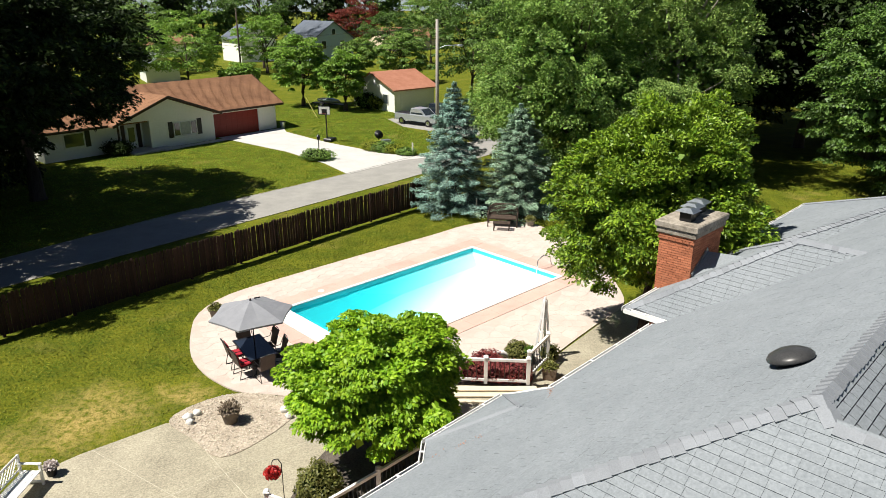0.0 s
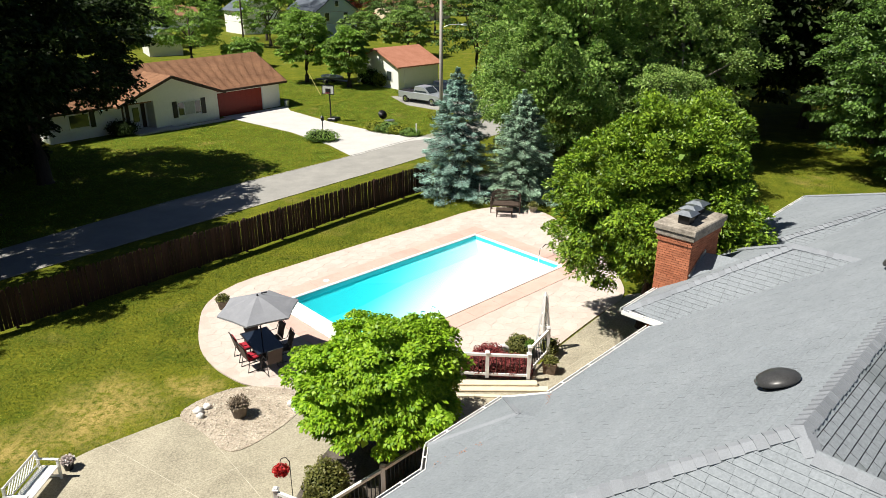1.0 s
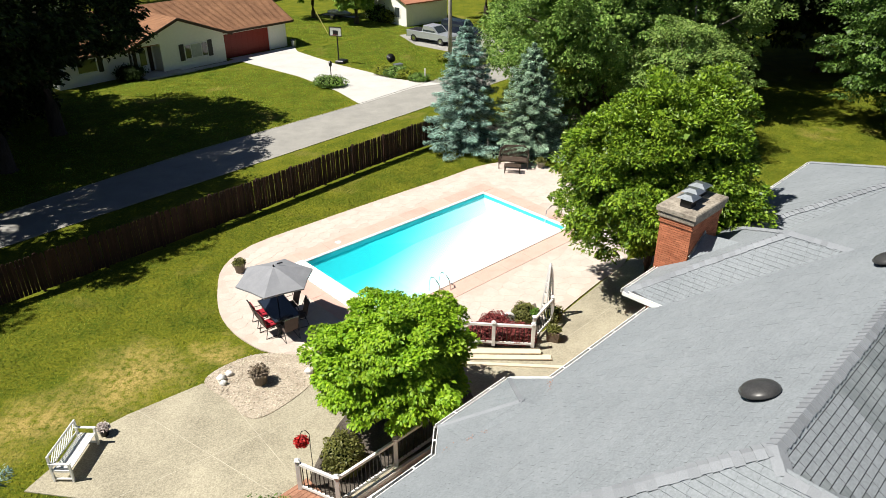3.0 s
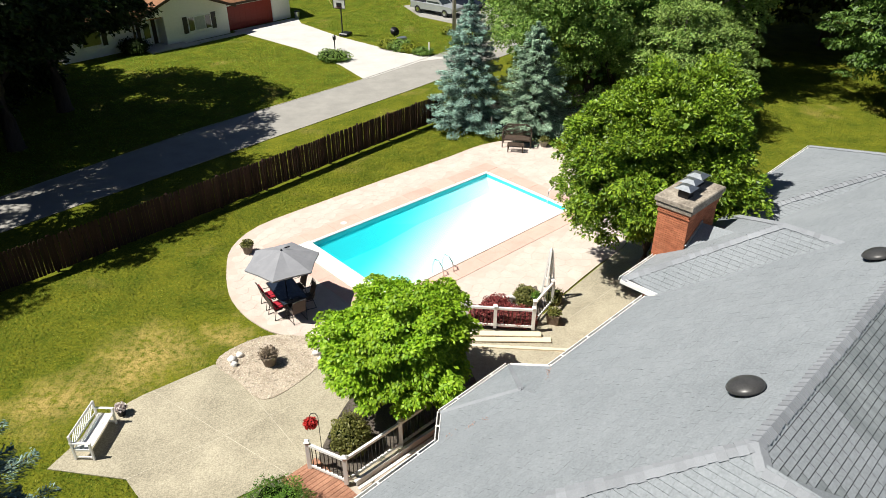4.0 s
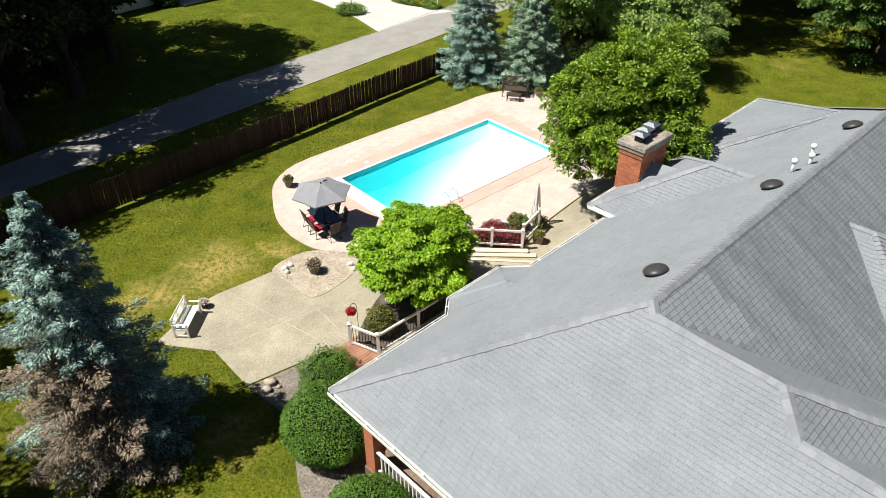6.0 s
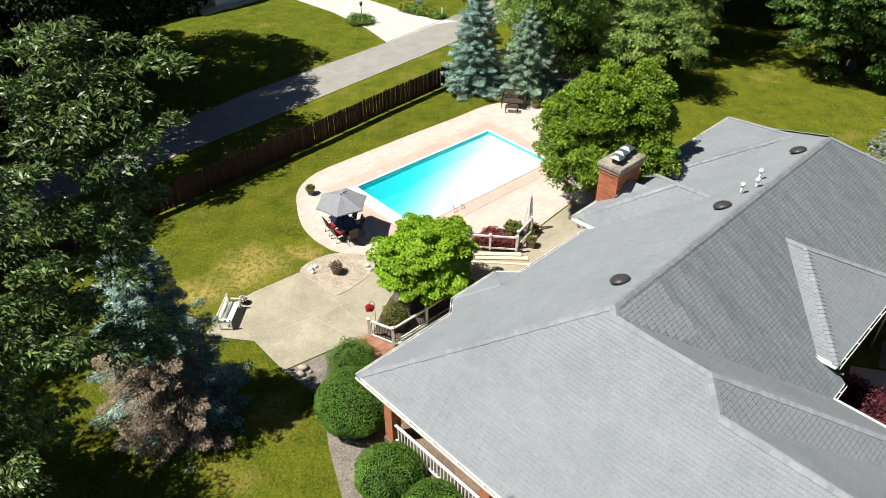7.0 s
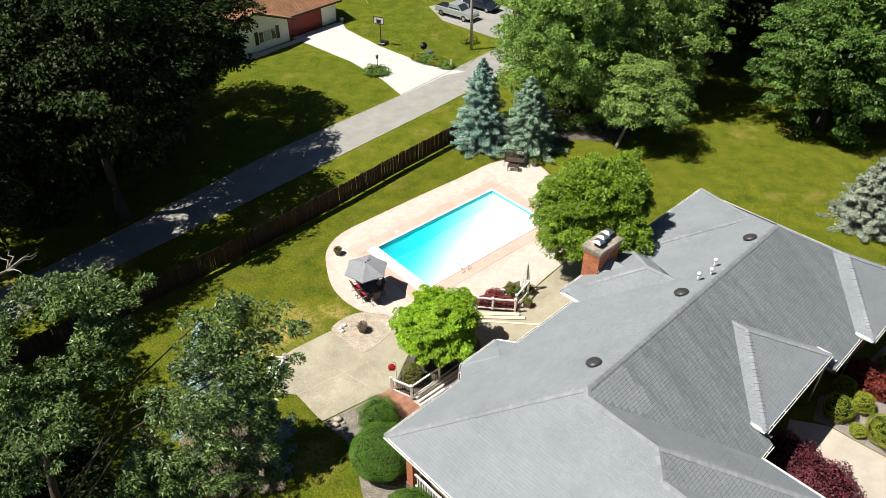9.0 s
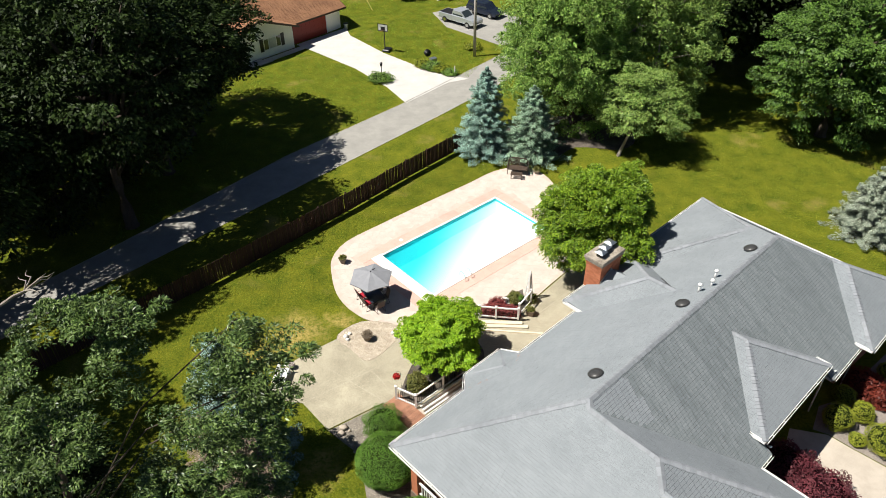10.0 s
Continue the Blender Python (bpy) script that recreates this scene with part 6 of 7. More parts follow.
structure("pavement_strip", Mesh().prism([(-3.75, 12.2), (-3.05, 12.95), (-0.3, 15.55), (-0.05, 15.3), (-2.7, 12.6), (-3.5, 11.8)], -0.1, 0.045), WALKWAY, "narrow tan concrete strip along the house", "walk")

# wooden landing
landing = thing("wooden_landing", "red-brown board landing beside the railing", "deck")
for i in range(31):
    a, b = house_xy(6.15, 8.4 + 0.142 * i), house_xy(7.35, 8.4 + 0.142 * i)
    part("deck_board", Mesh().beam((*a, 0.12), (*b, 0.12), 0.13, 0.035), DECKWOOD, landing)
part("joist", Mesh().beam((*house_xy(6.2, 8.4), 0.07), (*house_xy(6.2, 12.7), 0.07), 0.04, 0.09).beam((*house_xy(7.3, 8.4), 0.07), (*house_xy(7.3, 12.7), 0.07), 0.04, 0.09), DECKWOOD, landing)

# hanging basket on a hook, rocks, ornaments
hook = thing("shepherd_hook", "black iron hook with a hanging red flower basket", "plant hanger", pose(-3.95, 14.5, 0.04))
part("rod", Mesh().tube([(0, 0, 0), (0, 0, 1.35), (-0.08, 0, 1.48), (-0.2, 0, 1.45), (-0.24, 0, 1.36)], 0.012, 6), BLACK, hook)
part("basket", Mesh().lathe((-0.24, 0, 0.92), [(0.06, 0), (0.14, 0.08), (0.16, 0.16)], 12), BLACK, hook)
rg = np.random.default_rng(5)
d = unit(rg, 420)
part("flowers", leaf_data("flowers", np.array((-0.24, 0, 1.08)) + d * np.array((0.22, 0.22, 0.17)) * (0.6 + 0.4 * rg.random((420, 1))), d + unit(rg, 420), d, 0.06 + 0.03 * rg.random(420), 0.05 + 0.02 * rg.random(420), FLOWERRED), FLOWERRED, hook, "bright red flowers")
part("chain", Mesh().tube([(-0.24, 0, 1.36), (-0.24, 0, 1.08)], 0.006, 4), BLACK, hook)
for k, (x, y, r) in enumerate(((-6.8, 11.65, 0.23), (-6.85, 11.3, 0.19), (-6.45, 11.5, 0.1), (-6.15, 10.6, 0.12), (-5.95, 10.2, 0.1))):
    tagged(part("boulder", Mesh().blob((x, y, 0.03 + r * 0.4), (r, r * 0.8, r * 0.6), 7, 11, 0.22, k + 3), ROCK, None, "pale rounded boulder in the mulch bed", True), category="rock", group="boulders in the mulch bed")
for k, (x, y, r) in enumerate(((-7.75, 18.5, 0.16), (-7.55, 18.75, 0.13), (-7.6, 18.25, 0.12), (-4.9, 18.9, 0.14), (-4.7, 18.6, 0.12))):
    tagged(part("white_stone", Mesh().blob((x, y, 0.05 + r * 0.5), (r, r * 0.8, r * 0.8), 7, 11, 0.3, k + 13), WHITESTONE, None, "rough white garden stone on the pebbles", True), category="stone", group="white stones on the pebbles")

# pool rails
ladder = thing("pool_ladder", "steel pool ladder rails at the near edge", "pool ladder", pose(*pool_xy(2.75, POOL_W), 0.05, 0, 0, math.degrees(POOL_A)))
for x in (-0.28, 0.28):
    part("rail", Mesh().tube([(x, 0.28, -0.8), (x, 0.22, 0.3), (x, 0.1, 0.58), (x, -0.12, 0.62), (x, -0.36, 0.42), (x, -0.46, 0.0)], 0.024, 8), STEEL, ladder, smooth=True)
for z in (-0.3, -0.6):
    part("step", Mesh().box((0, 0.27, z), (0.54, 0.08, 0.03)), STEEL, ladder)
grab = thing("pool_handrail", "low curved steel handrail at the pool corner", "handrail", pose(*pool_xy(POOL_L + 0.3, POOL_W - 1.2), 0.05, 0, 0, math.degrees(POOL_A)))
part("rail", Mesh().tube([(-0.4, 0, -0.3), (-0.3, 0, 0.5), (0.1, 0, 0.65), (0.6, 0, 0.45), (0.75, 0, 0)], 0.024, 8), STEEL, grab, smooth=True)

# ---- across the road ----
NB = thing("neighbour_house", "white ranch house with a brown shingle roof", "house", Matrix.Translation((-20.95, 64.6, 0)) @ Matrix.Rotation(radians(50.5), 4, "Z"))
part("wall", Mesh().prism([(-14.4, 1.3), (-6.2, 1.3), (-6.2, 0), (0, 0), (0, 0.8), (7.6, 0.8), (7.6, 9.4), (-14.4, 9.4)], -0.1, 2.5), SIDING, NB, "white lap siding")
for i in range(11):
    part("siding_lap", Mesh().box((-3.1, -0.012, 0.3 + i * 0.2), (6.2, 0.02, 0.02)).box((-10.3, 1.29, 0.3 + i * 0.2), (8.2, 0.02, 0.02)), SIDING, NB)
part("gable", Mesh().add([(-9.0, 0, 2.5), (0, 0, 2.5), (-4.5, 0, 4.2), (-9.0, 0.15, 2.5), (0, 0.15, 2.5), (-4.5, 0.15, 4.2)], [(0, 1, 2), (5, 4, 3), (0, 3, 4, 1), (1, 4, 5, 2), (2, 5, 3, 0)]), SIDING, NB)
part("end_gable", Mesh().add([(7.55, 0.8, 2.5), (7.55, 9.4, 2.5), (7.55, 5.1, 4.75), (7.4, 0.8, 2.5), (7.4, 9.4, 2.5), (7.4, 5.1, 4.75)], [(0, 1, 2), (5, 4, 3), (0, 2, 5, 3), (2, 1, 4, 5)]), SIDING, NB)


def gable_roof(x0, x1, y0, y1, ze, zr, t=0.14, along="x"):
    """Two sloped slabs meeting at a ridge."""
    m = Mesh()
    ym = (y0 + y1) / 2
    for ya, yb in ((y0, ym), (y1, ym)):
        q = [(x0, ya, ze), (x1, ya, ze), (x1, yb, zr), (x0, yb, zr)]
        q = q + [(a, b, c - t) for a, b, c in q]
        if along == "y":
            q = [(b, a, c) for a, b, c in q]
        m.add(q, [(0, 1, 2, 3), (7, 6, 5, 4), (0, 4, 5, 1), (1, 5, 6, 2), (2, 6, 7, 3), (3, 7, 4, 0)])
    return m


def course_lines(x0, x1, y0, y1, ze, zr, n, along="x"):
    """Thin raised shingle courses on both slopes."""
    m = Mesh()
    ym = (y0 + y1) / 2
    for ya in (y0, y1):
        for i in range(n):
            f = (i + 0.5) / n
            y, z = ya + (ym - ya) * f, ze + (zr - ze) * f
            a, b = (x0, y, z), (x1, y, z)
            if along == "y":
                a, b = (y, x0, z), (y, x1, z)
            m.beam(a, b, 0.03, 0.016)
    return m


nr = part("roof", gable_roof(-14.9, 8.2, 0.25, 9.95, 2.5, 4.95), BROWNROOF, NB, "brown asphalt-shingle gable roof")
part("shingle_course", course_lines(-14.9, 8.2, 0.25, 9.95, 2.5, 4.95, 32), BROWNROOF, nr, kind="stuff")
wr = part("wing_roof", gable_roof(-0.55, 4.9, -9.6, 0.6, 2.48, 4.42, along="y"), BROWNROOF, NB, "brown gable roof over the front wing")
part("shingle_course", course_lines(-0.55, 4.9, -9.6, 0.6, 2.48, 4.42, 26, along="y"), BROWNROOF, wr, kind="stuff")
part("fascia", Mesh().beam((-9.6, -0.58, 2.4), (-4.5, -0.58, 4.34), 0.05, 0.22).beam((0.6, -0.58, 2.4), (-4.5, -0.58, 4.34), 0.05, 0.22).beam((0.6, 0.24, 2.4), (8.2, 0.24, 2.4), 0.05, 0.2).beam((-14.9, 0.24, 2.4), (-9.6, 0.24, 2.4), 0.05, 0.2).beam((8.22, 0.25, 2.4), (8.22, 5.1, 4.85), 0.05, 0.2), BROWNTRIM, NB, "dark brown fascia boards")
gd = part("garage_door", Mesh().box((2.95, 0.78, 1.07), (4.9, 0.06, 2.14)), REDDOOR, NB, "dark red panelled garage door")
for i in range(4):
    for j in range(8):
        part("panel", Mesh().box((0.82 + 0.61 * j, 0.745, 0.28 + 0.53 * i), (0.5, 0.02, 0.38), bevel=0.008), REDDOOR, gd)
part("door_trim", Mesh().box((0.43, 0.76, 1.1), (0.1, 0.08, 2.25)).box((5.47, 0.76, 1.1), (0.1, 0.08, 2.25)).box((2.95, 0.76, 2.22), (5.1, 0.08, 0.1)), WHITE, NB)
for i in range(7):
    part("number_bar", Mesh().box((2.1 + 0.2 * i, 0.77, 2.37), (0.1, 0.02, 0.1)), BROWNTRIM, NB)
win = part("window", Mesh().box((-2.9, -0.03, 1.45), (2.3, 0.08, 1.3)), WHITE, NB, "wide white-framed front window")
part("pane", Mesh().box((-2.9, -0.06, 1.45), (0.95, 0.05, 1.1)), CURTAIN, win)
for x in (-3.72, -2.08):
    part("pane", Mesh().box((x, -0.06, 1.45), (0.5, 0.05, 1.1)), WINDOWGLASS, win)
for x in (-4.3, -1.5):
    part("shutter", Mesh().box((x, -0.04, 1.45), (0.42, 0.06, 1.4), bevel=0.01), BLACK, NB, "black window shutter")
dr = part("front_door", Mesh().box((-7.25, 1.26, 1.15), (0.95, 0.08, 2.05)), WHITE, NB, "white front door with dark glass")
part("glass", Mesh().box((-7.25, 1.21, 1.3), (0.55, 0.05, 1.2)), WINDOWGLASS, dr)
part("side_panel", Mesh().box((-6.55, 1.26, 1.15), (0.35, 0.06, 2.05)).box((-7.95, 1.26, 1.15), (0.3, 0.06, 2.05)), BROWNTRIM, NB)
part("porch_post", Mesh().box((-8.9, 0.1, 1.25), (0.12, 0.12, 2.4)), BROWNTRIM, NB)
part("porch_slab", Mesh().box((-6.6, 0.0, 0.08), (3.6, 2.4, 0.16), bevel=0.02).box((-4.9, -0.9, 0.06), (1.8, 1.0, 0.12), bevel=0.02), DRIVE, NB)
part("front_walk", Mesh().box((-1.4, -0.75, 0.02), (6.0, 0.9, 0.05)), DRIVE, NB)
w2 = part("window", Mesh().box((-12.0, 1.27, 1.5), (1.7, 0.08, 1.2)), WHITE, NB)
part("pane", Mesh().box((-12.0, 1.24, 1.5), (1.5, 0.05, 1.0)), WINDOWGLASS, w2)
part("shutter", Mesh().box((-10.9, 1.26, 1.5), (0.4, 0.06, 1.3)), BLACK, NB)


def plain_house(label, at, rz, w, d, ze, zr, wall, roofm, windows=(), along="x"):
    """A simple far building with a gable roof."""
    h = thing("house", label, "house", pose(*at, 0, 0, 0, rz))
    part("wall", Mesh().prism([(0, 0), (w, 0), (w, d), (0, d)], -0.1, ze), wall, h)
    if along == "x":
        for x in (0.05, w - 0.05):
            part("gable", Mesh().add([(x + t, y, z) for t in (-0.05, 0.05) for y, z in ((0, ze), (d, ze), (d / 2, zr))], [(0, 2, 1), (3, 4, 5), (0, 3, 5, 2), (2, 5, 4, 1)]), wall, h)
        r = part("roof", gable_roof(-0.4, w + 0.4, -0.45, d + 0.45, ze - 0.05, zr + 0.1), roofm, h)
    else:
        for y in (0.05, d - 0.05):
            part("gable", Mesh().add([(x, y + t, z) for t in (-0.05, 0.05) for x, z in ((0, ze), (w, ze), (w / 2, zr))], [(0, 1, 2), (5, 4, 3), (0, 2, 5, 3), (2, 1, 4, 5)]), wall, h)
        r = part("roof", gable_roof(-0.4, d + 0.4, -0.45, w + 0.45, ze - 0.05, zr + 0.1, along="y"), roofm, h)
    for x, y, z, ww, hh in windows:
        wd = part("window", Mesh().box((x, y, z), (ww, 0.1, hh) if y <= 0.01 else (0.1, ww, hh)), WHITE, h)
        part("pane", Mesh().box((x, y - 0.04, z), (ww - 0.2, 0.1, hh - 0.2)) if y <= 0.01 else Mesh().box((x - 0.04, y, z), (0.1, ww - 0.2, hh - 0.2)), WINDOWGLASS, wd)
    return h


shed = plain_house("white shed with a rust-red roof", (-5.5, 81.0), 42.0, 6.0, 8.0, 2.6, 4.2, SIDING, REDROOF, ((0.0, 1.6, 1.4, 1.0, 1.2),), "x")
part("garage_door", Mesh().box((3.0, -0.03, 1.1), (4.2, 0.06, 2.1)), SIDING, shed)
plain_house("pale blue two-storey house with a slate roof", (-25.0, 142.0), 40, 9, 11, 5.0, 8.2, plain("pale_blue_siding", (0.50, 0.60, 0.68), 0.6, vary=0.08), BLUEROOF, ((2.2, 0, 3.9, 1.1, 1.6), (6.4, 0, 3.9, 1.1, 1.6), (4.5, 0, 6.3, 0.9, 1.2)), "y")
plain_house("white two-storey house among trees", (-41.5, 150.0), 40, 8, 9, 4.6, 7.2, SIDING, BLUEROOF, ((2.0, 0, 1.6, 1.1, 1.6), (5.5, 0, 4.2, 1.1, 1.4)), "y")
plain_house("low white far house", (-70.0, 160.0), 35, 16, 9, 2.8, 4.6, SIDING, BROWNROOF, ((3, 0, 1.6, 1.4, 1.2), (9, 0, 1.6, 1.4, 1.2)))
plain_house("low tan far house with a grey roof", (-14.0, 185.0), 35, 18, 10, 3.0, 5.5, CREAM, BROWNROOF, ((3, 0, 1.6, 1.4, 1.2), (9, 0, 1.6, 1.4, 1.2)))
plain_house("small white barn-roofed shed", (-46.0, 112.0), 30, 5, 7, 2.3, 4.0, WHITE, GALV, (), "y")

# parked vehicles
def wheel(parent, x, y, r=0.36):
    w = part("wheel", Mesh().tube([(x, y - 0.11, r), (x, y + 0.11, r)], r, 18), RUBBER, parent)
    part("rim", Mesh().tube([(x, y - 0.118, r), (x, y + 0.118, r)], r * 0.58, 14), STEEL, w)


def extruded(profile, w, taper=1.0):
    """A side outline in x, z, drawn out to the width w, rounded in at its edges."""
    n = len(profile)
    cx, cz = sum(p[0] for p in profile) / n, sum(p[1] for p in profile) / n
    v = []
    for y, f in ((-w / 2, 0.94), (-w / 2 + 0.09, 1), (w / 2 - 0.09, 1), (w / 2, 0.94)):
        v += [(cx + (x - cx) * (f if f == 1 else 0.985), y, cz + (z - cz) * f) for x, z in profile]
    return Mesh().add(v, [(k * n + i, k * n + (i + 1) % n, k * n + n + (i + 1) % n, k * n + n + i) for k in range(3) for i in range(n)] + [tuple(range(n))[::-1], tuple(range(3 * n, 4 * n))])


truck = thing("pickup_truck", "silver pickup truck parked beside the shed", "truck", pose(-2.35, 72.9, 0.02, 0, 0, -38))
part("body", extruded([(-2.7, 0.42), (2.6, 0.42), (2.75, 0.6), (2.72, 0.85), (2.5, 1.0), (1.25, 1.08), (-2.75, 1.08)], 1.85), SILVER, truck)
part("cab", extruded([(-0.75, 1.06), (1.35, 1.06), (0.6, 1.68), (-0.55, 1.70)], 1.6), SILVER, truck)
part("windscreen", Mesh().add([(1.30, -0.68, 1.12), (1.30, 0.68, 1.12), (0.66, 0.62, 1.64), (0.66, -0.62, 1.64)], [(0, 1, 2, 3)]), WINDOWGLASS, truck)
for s in (-1, 1):
    part("side_window", Mesh().add([(-0.6, s * 0.81, 1.14), (1.05, s * 0.81, 1.14), (0.55, s * 0.78, 1.62), (-0.48, s * 0.78, 1.62)], [(0, 1, 2, 3)]), WINDOWGLASS, truck)
part("bed", Mesh().box((-1.8, 0, 1.085), (1.75, 1.5, 0.03)), BLACK, truck, "dark open load bed")
part("bumper", Mesh().box((2.76, 0, 0.5), (0.12, 1.7, 0.18), bevel=0.03).box((-2.76, 0, 0.5), (0.12, 1.7, 0.18), bevel=0.03), STEEL, truck)
for x in (-1.75, 1.75):
    for y in (-0.84, 0.84):
        wheel(truck, x, y)
suv = thing("parked_car", "dark navy car parked behind the truck", "car", pose(0.6, 75.9, 0.02, 0, 0, -38))
part("body", extruded([(-2.3, 0.35), (2.25, 0.35), (2.35, 0.7), (1.3, 0.98), (-2.3, 1.0)], 1.8), NAVY, suv)
part("cabin", extruded([(-2.25, 0.98), (1.2, 0.98), (0.5, 1.6), (-2.0, 1.62)], 1.55), NAVY, suv)
for s in (-1, 1):
    part("side_window", Mesh().add([(-1.9, s * 0.79, 1.06), (0.95, s * 0.79, 1.06), (0.4, s * 0.76, 1.54), (-1.8, s * 0.76, 1.54)], [(0, 1, 2, 3)]), WINDOWGLASS, suv)
for x in (-1.45, 1.45):
    for y in (-0.82, 0.82):
        wheel(suv, x, y, 0.34)
trailer = thing("boat_trailer", "small covered boat on a trailer at the lawn edge", "trailer", pose(-13.8, 86.0, 0, 0, 0, -30))
part("hull", Mesh().blob((0, 0, 0.75), (1.7, 0.6, 0.3), 8, 14, 0.05, 2), GALV, trailer, smooth=True)
part("frame", Mesh().beam((-2.2, 0, 0.38), (2.6, 0, 0.38), 0.9, 0.08), BLACK, trailer)
for y in (-0.75, 0.75):
    wheel(trailer, -0.4, y, 0.28)

# utility pole, lamp, hoop, dish
up = thing("utility_pole", "weathered wooden utility pole with a street lamp", "utility pole", pose(-0.5, 62.6, 0))
part("pole", Mesh().tube([(0, 0, -0.2), (0, 0, 5), (0, 0, 10.6)], [0.17, 0.15, 0.12], 12), CONCRETEPOLE, up, smooth=True)
part("lamp_arm", Mesh().tube([(0, 0, 8.15), (0.7, -0.1, 8.45), (1.7, -0.2, 8.5)], 0.03, 6), GALV, up)
part("lamp_head", Mesh().blob((1.95, -0.22, 8.46), (0.32, 0.14, 0.1), 6, 10, 0, 1), GALV, up, smooth=True)
for z in (9.9, 8.8):
    for dx, dy in ((-60, 62), (45, 60)):
        w = Mesh().tube([(dx * f, dy * f, z - 2.0 * math.sin(math.pi * f)) for f in (0, 0.2, 0.4, 0.6, 0.8, 1)], 0.012, 4)
        part("wire", w, BLACK, up)
pole2 = thing("utility_pole", "dark wooden utility pole behind the house", "utility pole", pose(-34.0, 122.0, 0))
part("pole", Mesh().tube([(0, 0, -0.2), (0, 0, 11)], [0.17, 0.12], 10), BARK, pole2, smooth=True)
hoop = thing("basketball_hoop", "freestanding basketball hoop beside the drive", "basketball hoop", pose(-10.5, 63.6, 0, 0, 0, -20))
part("pole", Mesh().tube([(0, 0, 0), (0, 0, 2.9)], 0.06, 8), BLACK, hoop)
part("backboard", Mesh().box((0, -0.25, 2.85), (1.15, 0.04, 0.75), bevel=0.01), CURTAIN, hoop)
part("board_frame", Mesh().box((0, -0.28, 3.23), (1.2, 0.03, 0.05)).box((0, -0.28, 2.47), (1.2, 0.03, 0.05)).box((-0.58, -0.28, 2.85), (0.05, 0.03, 0.8)).box((0.58, -0.28, 2.85), (0.05, 0.03, 0.8)).box((0, -0.28, 2.75), (0.5, 0.03, 0.4)), BLACK, hoop)
part("ring", Mesh().tube([(0.22 * math.cos(a * math.tau / 12), -0.5 + 0.22 * math.sin(a * math.tau / 12), 2.6) for a in range(13)], 0.012, 5), REDDOOR, hoop)
part("base", Mesh().box((0.1, 0.35, 0.14), (0.8, 1.0, 0.28), bevel=0.06), BLACK, hoop)
lamp = thing("lamp_post", "black post lamp in a planted circle", "lamp", pose(-9.95, 56.0, 0))
part("post", Mesh().tube([(0, 0, 0), (0, 0, 1.55)], [0.045, 0.035], 8), BLACK, lamp)
part("lantern", Mesh().lathe((0, 0, 1.55), [(0.05, 0), (0.12, 0.06), (0.14, 0.3), (0.17, 0.32), (0.03, 0.45)], 8), BLACK, lamp)
dish = thing("satellite_dish", "dark satellite dish on a short post", "satellite dish", pose(-5.6, 60.6, 0, 0, 0, 30))
part("post", Mesh().tube([(0, 0, 0), (0, 0, 1.0)], 0.04, 6), BLACK, dish)
dd = Mesh().lathe((0, 0, 0), [(0.01, 0), (0.22, 0.03), (0.38, 0.10), (0.40, 0.12)], 16)
dd.v = [tuple(Matrix.Rotation(radians(60), 4, "X") @ Vector(p) + Vector((0, -0.05, 1.15))) for p in dd.v]
part("reflector", dd, BLACK, dish, smooth=True)
cab = thing("utility_box", "grey metal utility box in the border", "utility box", pose(-4.9, 60.0, 0, 0, 0, 35))
part("cabinet", Mesh().box((0, 0, 0.4), (0.7, 0.5, 0.8), bevel=0.03), GALV, cab)
part("lid", Mesh().box((0, 0, 0.82), (0.76, 0.56, 0.05), bevel=0.015), GALV, cab)
marker = thing("marker_post", "short white marker post on the verge", "marker post", pose(-2.5, 57.3, 0))
part("post", Mesh().box((0, 0, 0.55), (0.12, 0.06, 1.1), bevel=0.02), WHITE, marker)
guy = thing("guy_guard", "yellow plastic guard on a slanted stay wire", "guy wire", pose(-14.6, 77.5, 0))
part("guard", Mesh().tube([(0.9, -0.3, 0), (-0.3, 0.1, 2.2)], 0.045, 6), plain("yellow_plastic", (0.65, 0.6, 0.2), 0.5), guy)
bin_ = thing("waste_bin", "grey bin beside the garage door", "bin", pose(-16.0, 70.6, 0, 0, 0, 40))
part("tub", Mesh().lathe((0, 0, 0), [(0.2, 0), (0.27, 0.65)], 14), GALV, bin_)
part("lid", Mesh().lathe((0, 0, 0.65), [(0.29, 0), (0.28, 0.05), (0.02, 0.1)], 14), BLACK, bin_)
pump = thing("garden_box", "dark pump box under the spruces", "pump", pose(2.5, 40.2, 0, 0, 0, 10))
part("cover", Mesh().box((0, 0, 0.28), (0.7, 0.5, 0.55), bevel=0.06), NAVY, pump)
part("pipe", Mesh().tube([(-0.6, -0.2, 0), (-0.6, -0.2, 1.2)], 0.03, 6), STEEL, pump)

# ---- pieces of paving and roof ----
hexes = []
pr = random.Random(17)
A0 = 0.33
grid = {}


def corner(i, j):
    """A jittered lattice point, shared between neighbouring stones."""
    if (i, j) not in grid:
        grid[(i, j)] = (i * A0 * 0.8660 + pr.uniform(-0.11, 0.11), j * A0 * 0.5 + pr.uniform(-0.10, 0.10))
    return grid[(i, j)]


COPE_RECT = [pool_xy(-1.55, -COPE), pool_xy(POOL_L + COPE, -COPE), pool_xy(POOL_L + COPE, POOL_W + COPE), pool_xy(-1.55, POOL_W + COPE)]
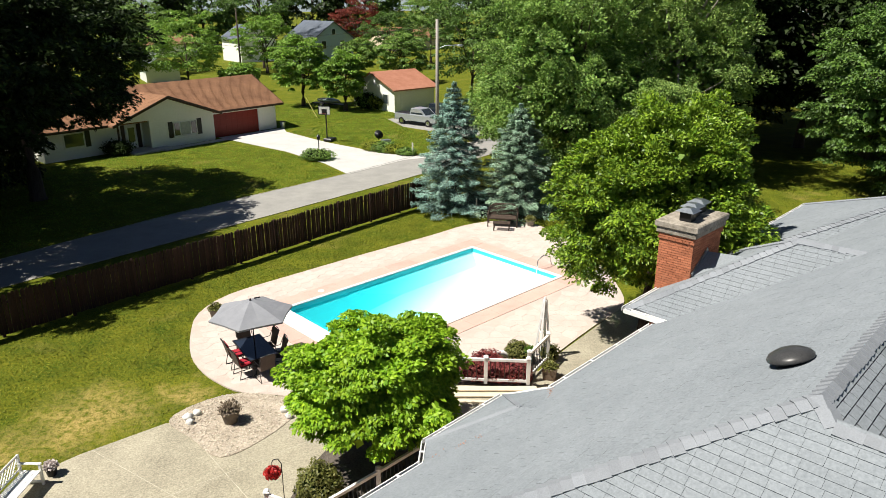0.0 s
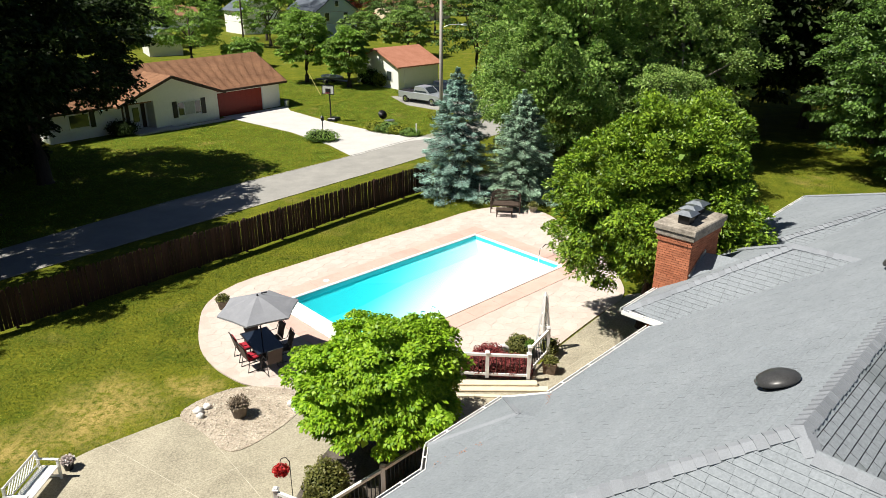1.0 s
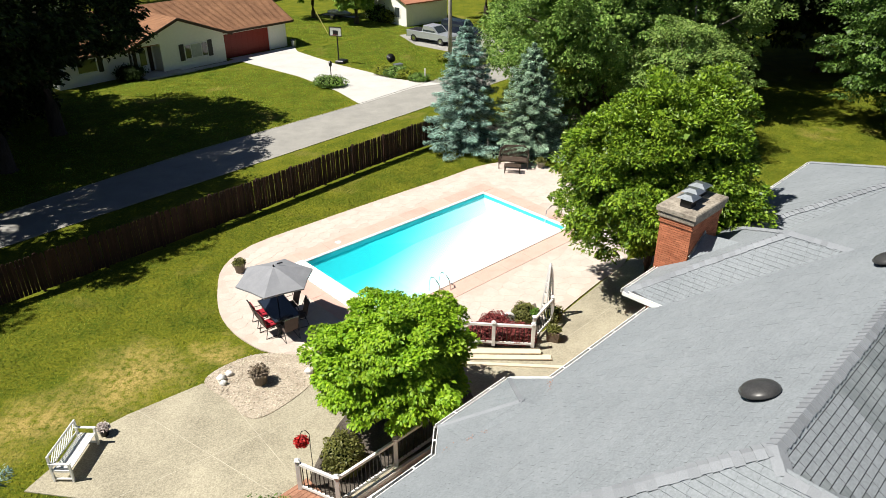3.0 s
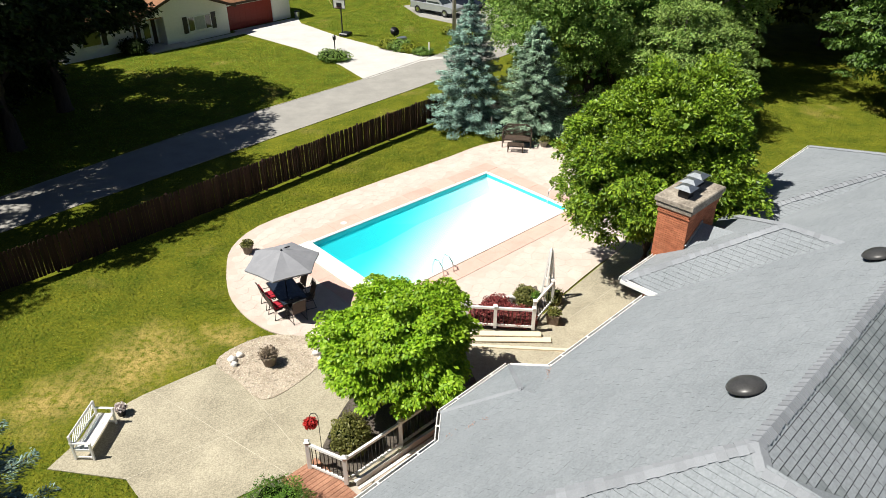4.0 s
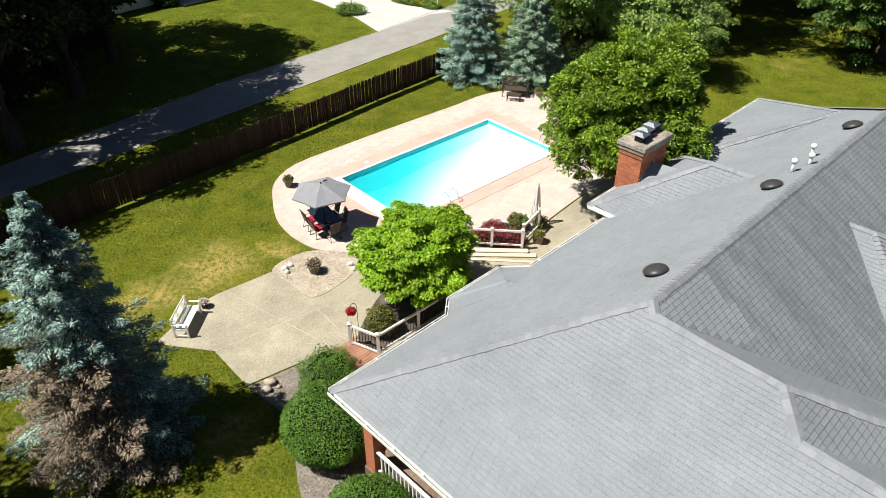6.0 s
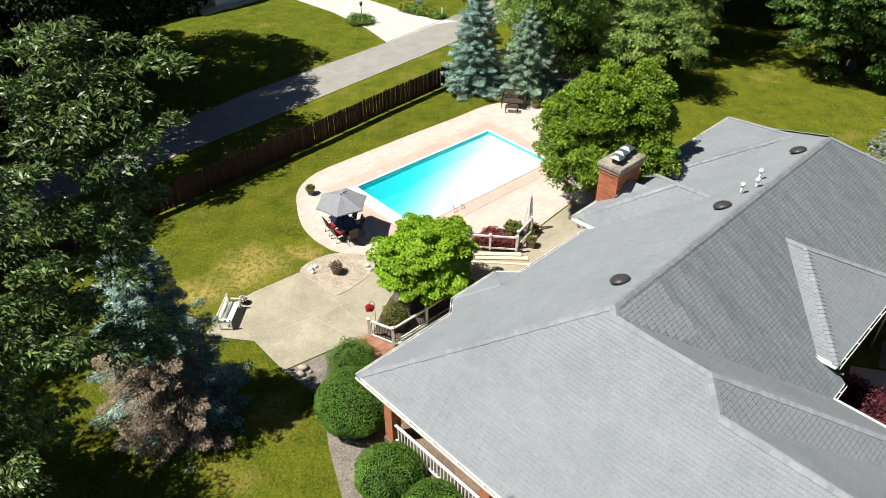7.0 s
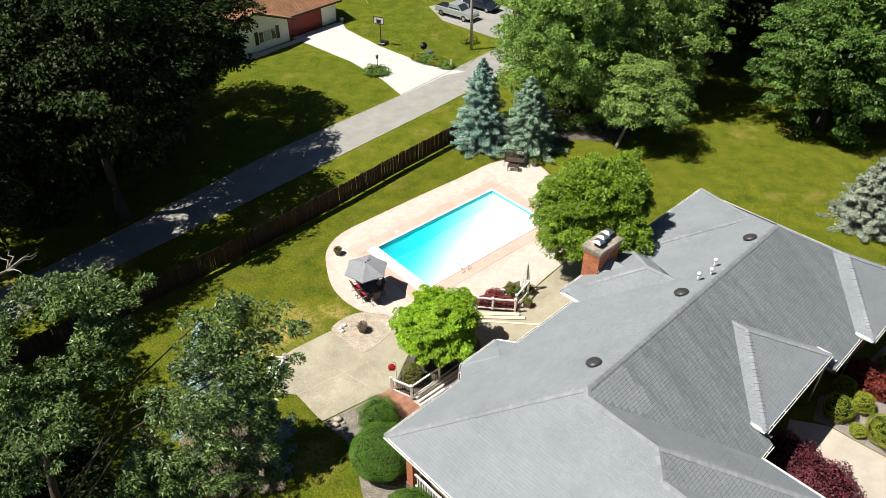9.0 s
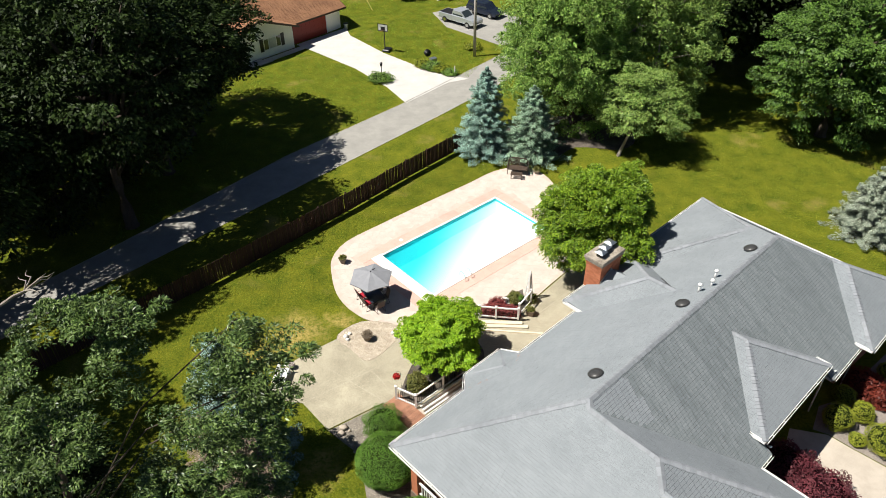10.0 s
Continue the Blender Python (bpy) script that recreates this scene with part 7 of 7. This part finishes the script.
for i in range(-44, 44):
    for j in range(84, 264):
        if j % 3 == 0 and (i + j // 3) % 2 == 0:
            ring = [corner(i, j + 2), corner(i + 1, j + 1), corner(i + 1, j - 1), corner(i, j - 2), corner(i - 1, j - 1), corner(i - 1, j + 1)]
            if all(inside(p, APRON) for p in ring) and not any(inside(p, COPE_RECT) for p in ring):
                hexes.append(ring[::-1])


def stone(ring, z0, z1, gap):
    cx, cy = sum(p[0] for p in ring) / len(ring), sum(p[1] for p in ring) / len(ring)
    f = lambda p, k: (cx + (p[0] - cx) * k, cy + (p[1] - cy) * k)
    n = len(ring)
    return Mesh().add([(*f(p, gap), z0) for p in ring] + [(*f(p, gap - 0.02), z1) for p in ring], [tuple(range(n, 2 * n))] + [(i, (i + 1) % n, n + (i + 1) % n, n + i) for i in range(n)])


paving = bpy.data.objects["pavement_deck"]
rest = Mesh()
hexes.sort(key=lambda r: r[0][1])
for k, ring in enumerate(hexes):
    if k < 300:
        part("paving_stone", stone(ring, 0.046, 0.056, 0.982), STONE, paving)
    else:
        s = stone(ring, 0.046, 0.056, 0.982)
        rest.add(s.v, s.f)
if rest.f:
    part("paving_stones", rest, STONE, paving, kind="stuff")
for a0, b0, a1, b1, along in ((-1.55, -COPE, POOL_L + COPE, -0.18, 0), (-1.55, POOL_W + 0.18, POOL_L + COPE, POOL_W + COPE, 0), (POOL_L + 0.18, -0.16, POOL_L + COPE, POOL_W + 0.16, 1), (-1.55, -0.16, -0.84, POOL_W + 0.16, 1)):
    n = max(1, round(((b1 - b0) if along else (a1 - a0)) / 1.5))
    for i in range(n):
        f0, f1 = i / n, (i + 1) / n
        box = (a0, b0 + (b1 - b0) * f0 + 0.004, a1, b0 + (b1 - b0) * f1 - 0.004) if along else (a0 + (a1 - a0) * f0 + 0.004, b0, a0 + (a1 - a0) * f1 - 0.004, b1)
        part("coping_slab", frame_piece(*box, 0.045, 0.066), PINK, paving, "pink-tinted concrete band")
pebbles = Mesh()
rp = random.Random(5)
for k in range(2600):
    x, y = rp.uniform(-8.4, -4.4), rp.uniform(16.5, 20.1)
    if inside((x, y), BED):
        r = rp.uniform(0.018, 0.05)
        h = r * rp.uniform(0.5, 0.8)
        a = rp.uniform(0, 3)
        ring = [(x + r * math.cos(a + t) * (1 if t % 2 < 1 else 0.75), y + r * math.sin(a + t) * 0.8, 0.05) for t in (0, 1.26, 2.51, 3.77, 5.03)]
        pebbles.add(ring + [(x + (p[0] - x) * 0.6, y + (p[1] - y) * 0.6, 0.05 + h) for p in ring], [(5, 6, 7, 8, 9)] + [(i, (i + 1) % 5, 5 + (i + 1) % 5, 5 + i) for i in range(5)])
GREYPEBBLE = material("grey_pebbles", (0.12, 0.105, 0.088), (0.42, 0.38, 0.33), 0.85, 20, 2, 0.3, 0.01, island=0.5)
gravel = Mesh()
for k in range(13000):
    x, y = rp.uniform(-7.6, -2.5), rp.uniform(5.0, 13.5)
    if inside((x, y), [(-7.5, 11.5), (-4.85, 13.4), (-3.85, 12.0), house_xy(4.2, 7.4), house_xy(3.6, 2.0), (-3.6, 4.2), (-4.9, 7.6), (-5.6, 10.0)]):
        r, a = rp.uniform(0.014, 0.038), rp.uniform(0, 3)
        h = r * rp.uniform(0.5, 0.9)
        ring = [(x + r * math.cos(a + t) * (1 if t % 2 < 1 else 0.7), y + r * math.sin(a + t) * 0.8, 0.028) for t in (0, 1.26, 2.51, 3.77, 5.03)]
        gravel.add(ring + [(x + (p[0] - x) * 0.6, y + (p[1] - y) * 0.6, 0.028 + h) for p in ring], [(5, 6, 7, 8, 9)] + [(i, (i + 1) % 5, 5 + (i + 1) % 5, 5 + i) for i in range(5)])
tagged(part("gravel", gravel, GREYPEBBLE, None, "grey-brown gravel stones beside the house"), category="gravel", kind="stuff")
tagged(part("pebbles", pebbles, PEBBLE, None, "pale rounded pebbles round the flower pot"), category="pebbles", kind="stuff")
for q, n in single:
    m = Mesh()
    add_tab(m, [p + OFF for p in q], n, 0.015 + 0.004 * rng.random())
    part("shingle", m, SHINGLE, roof)
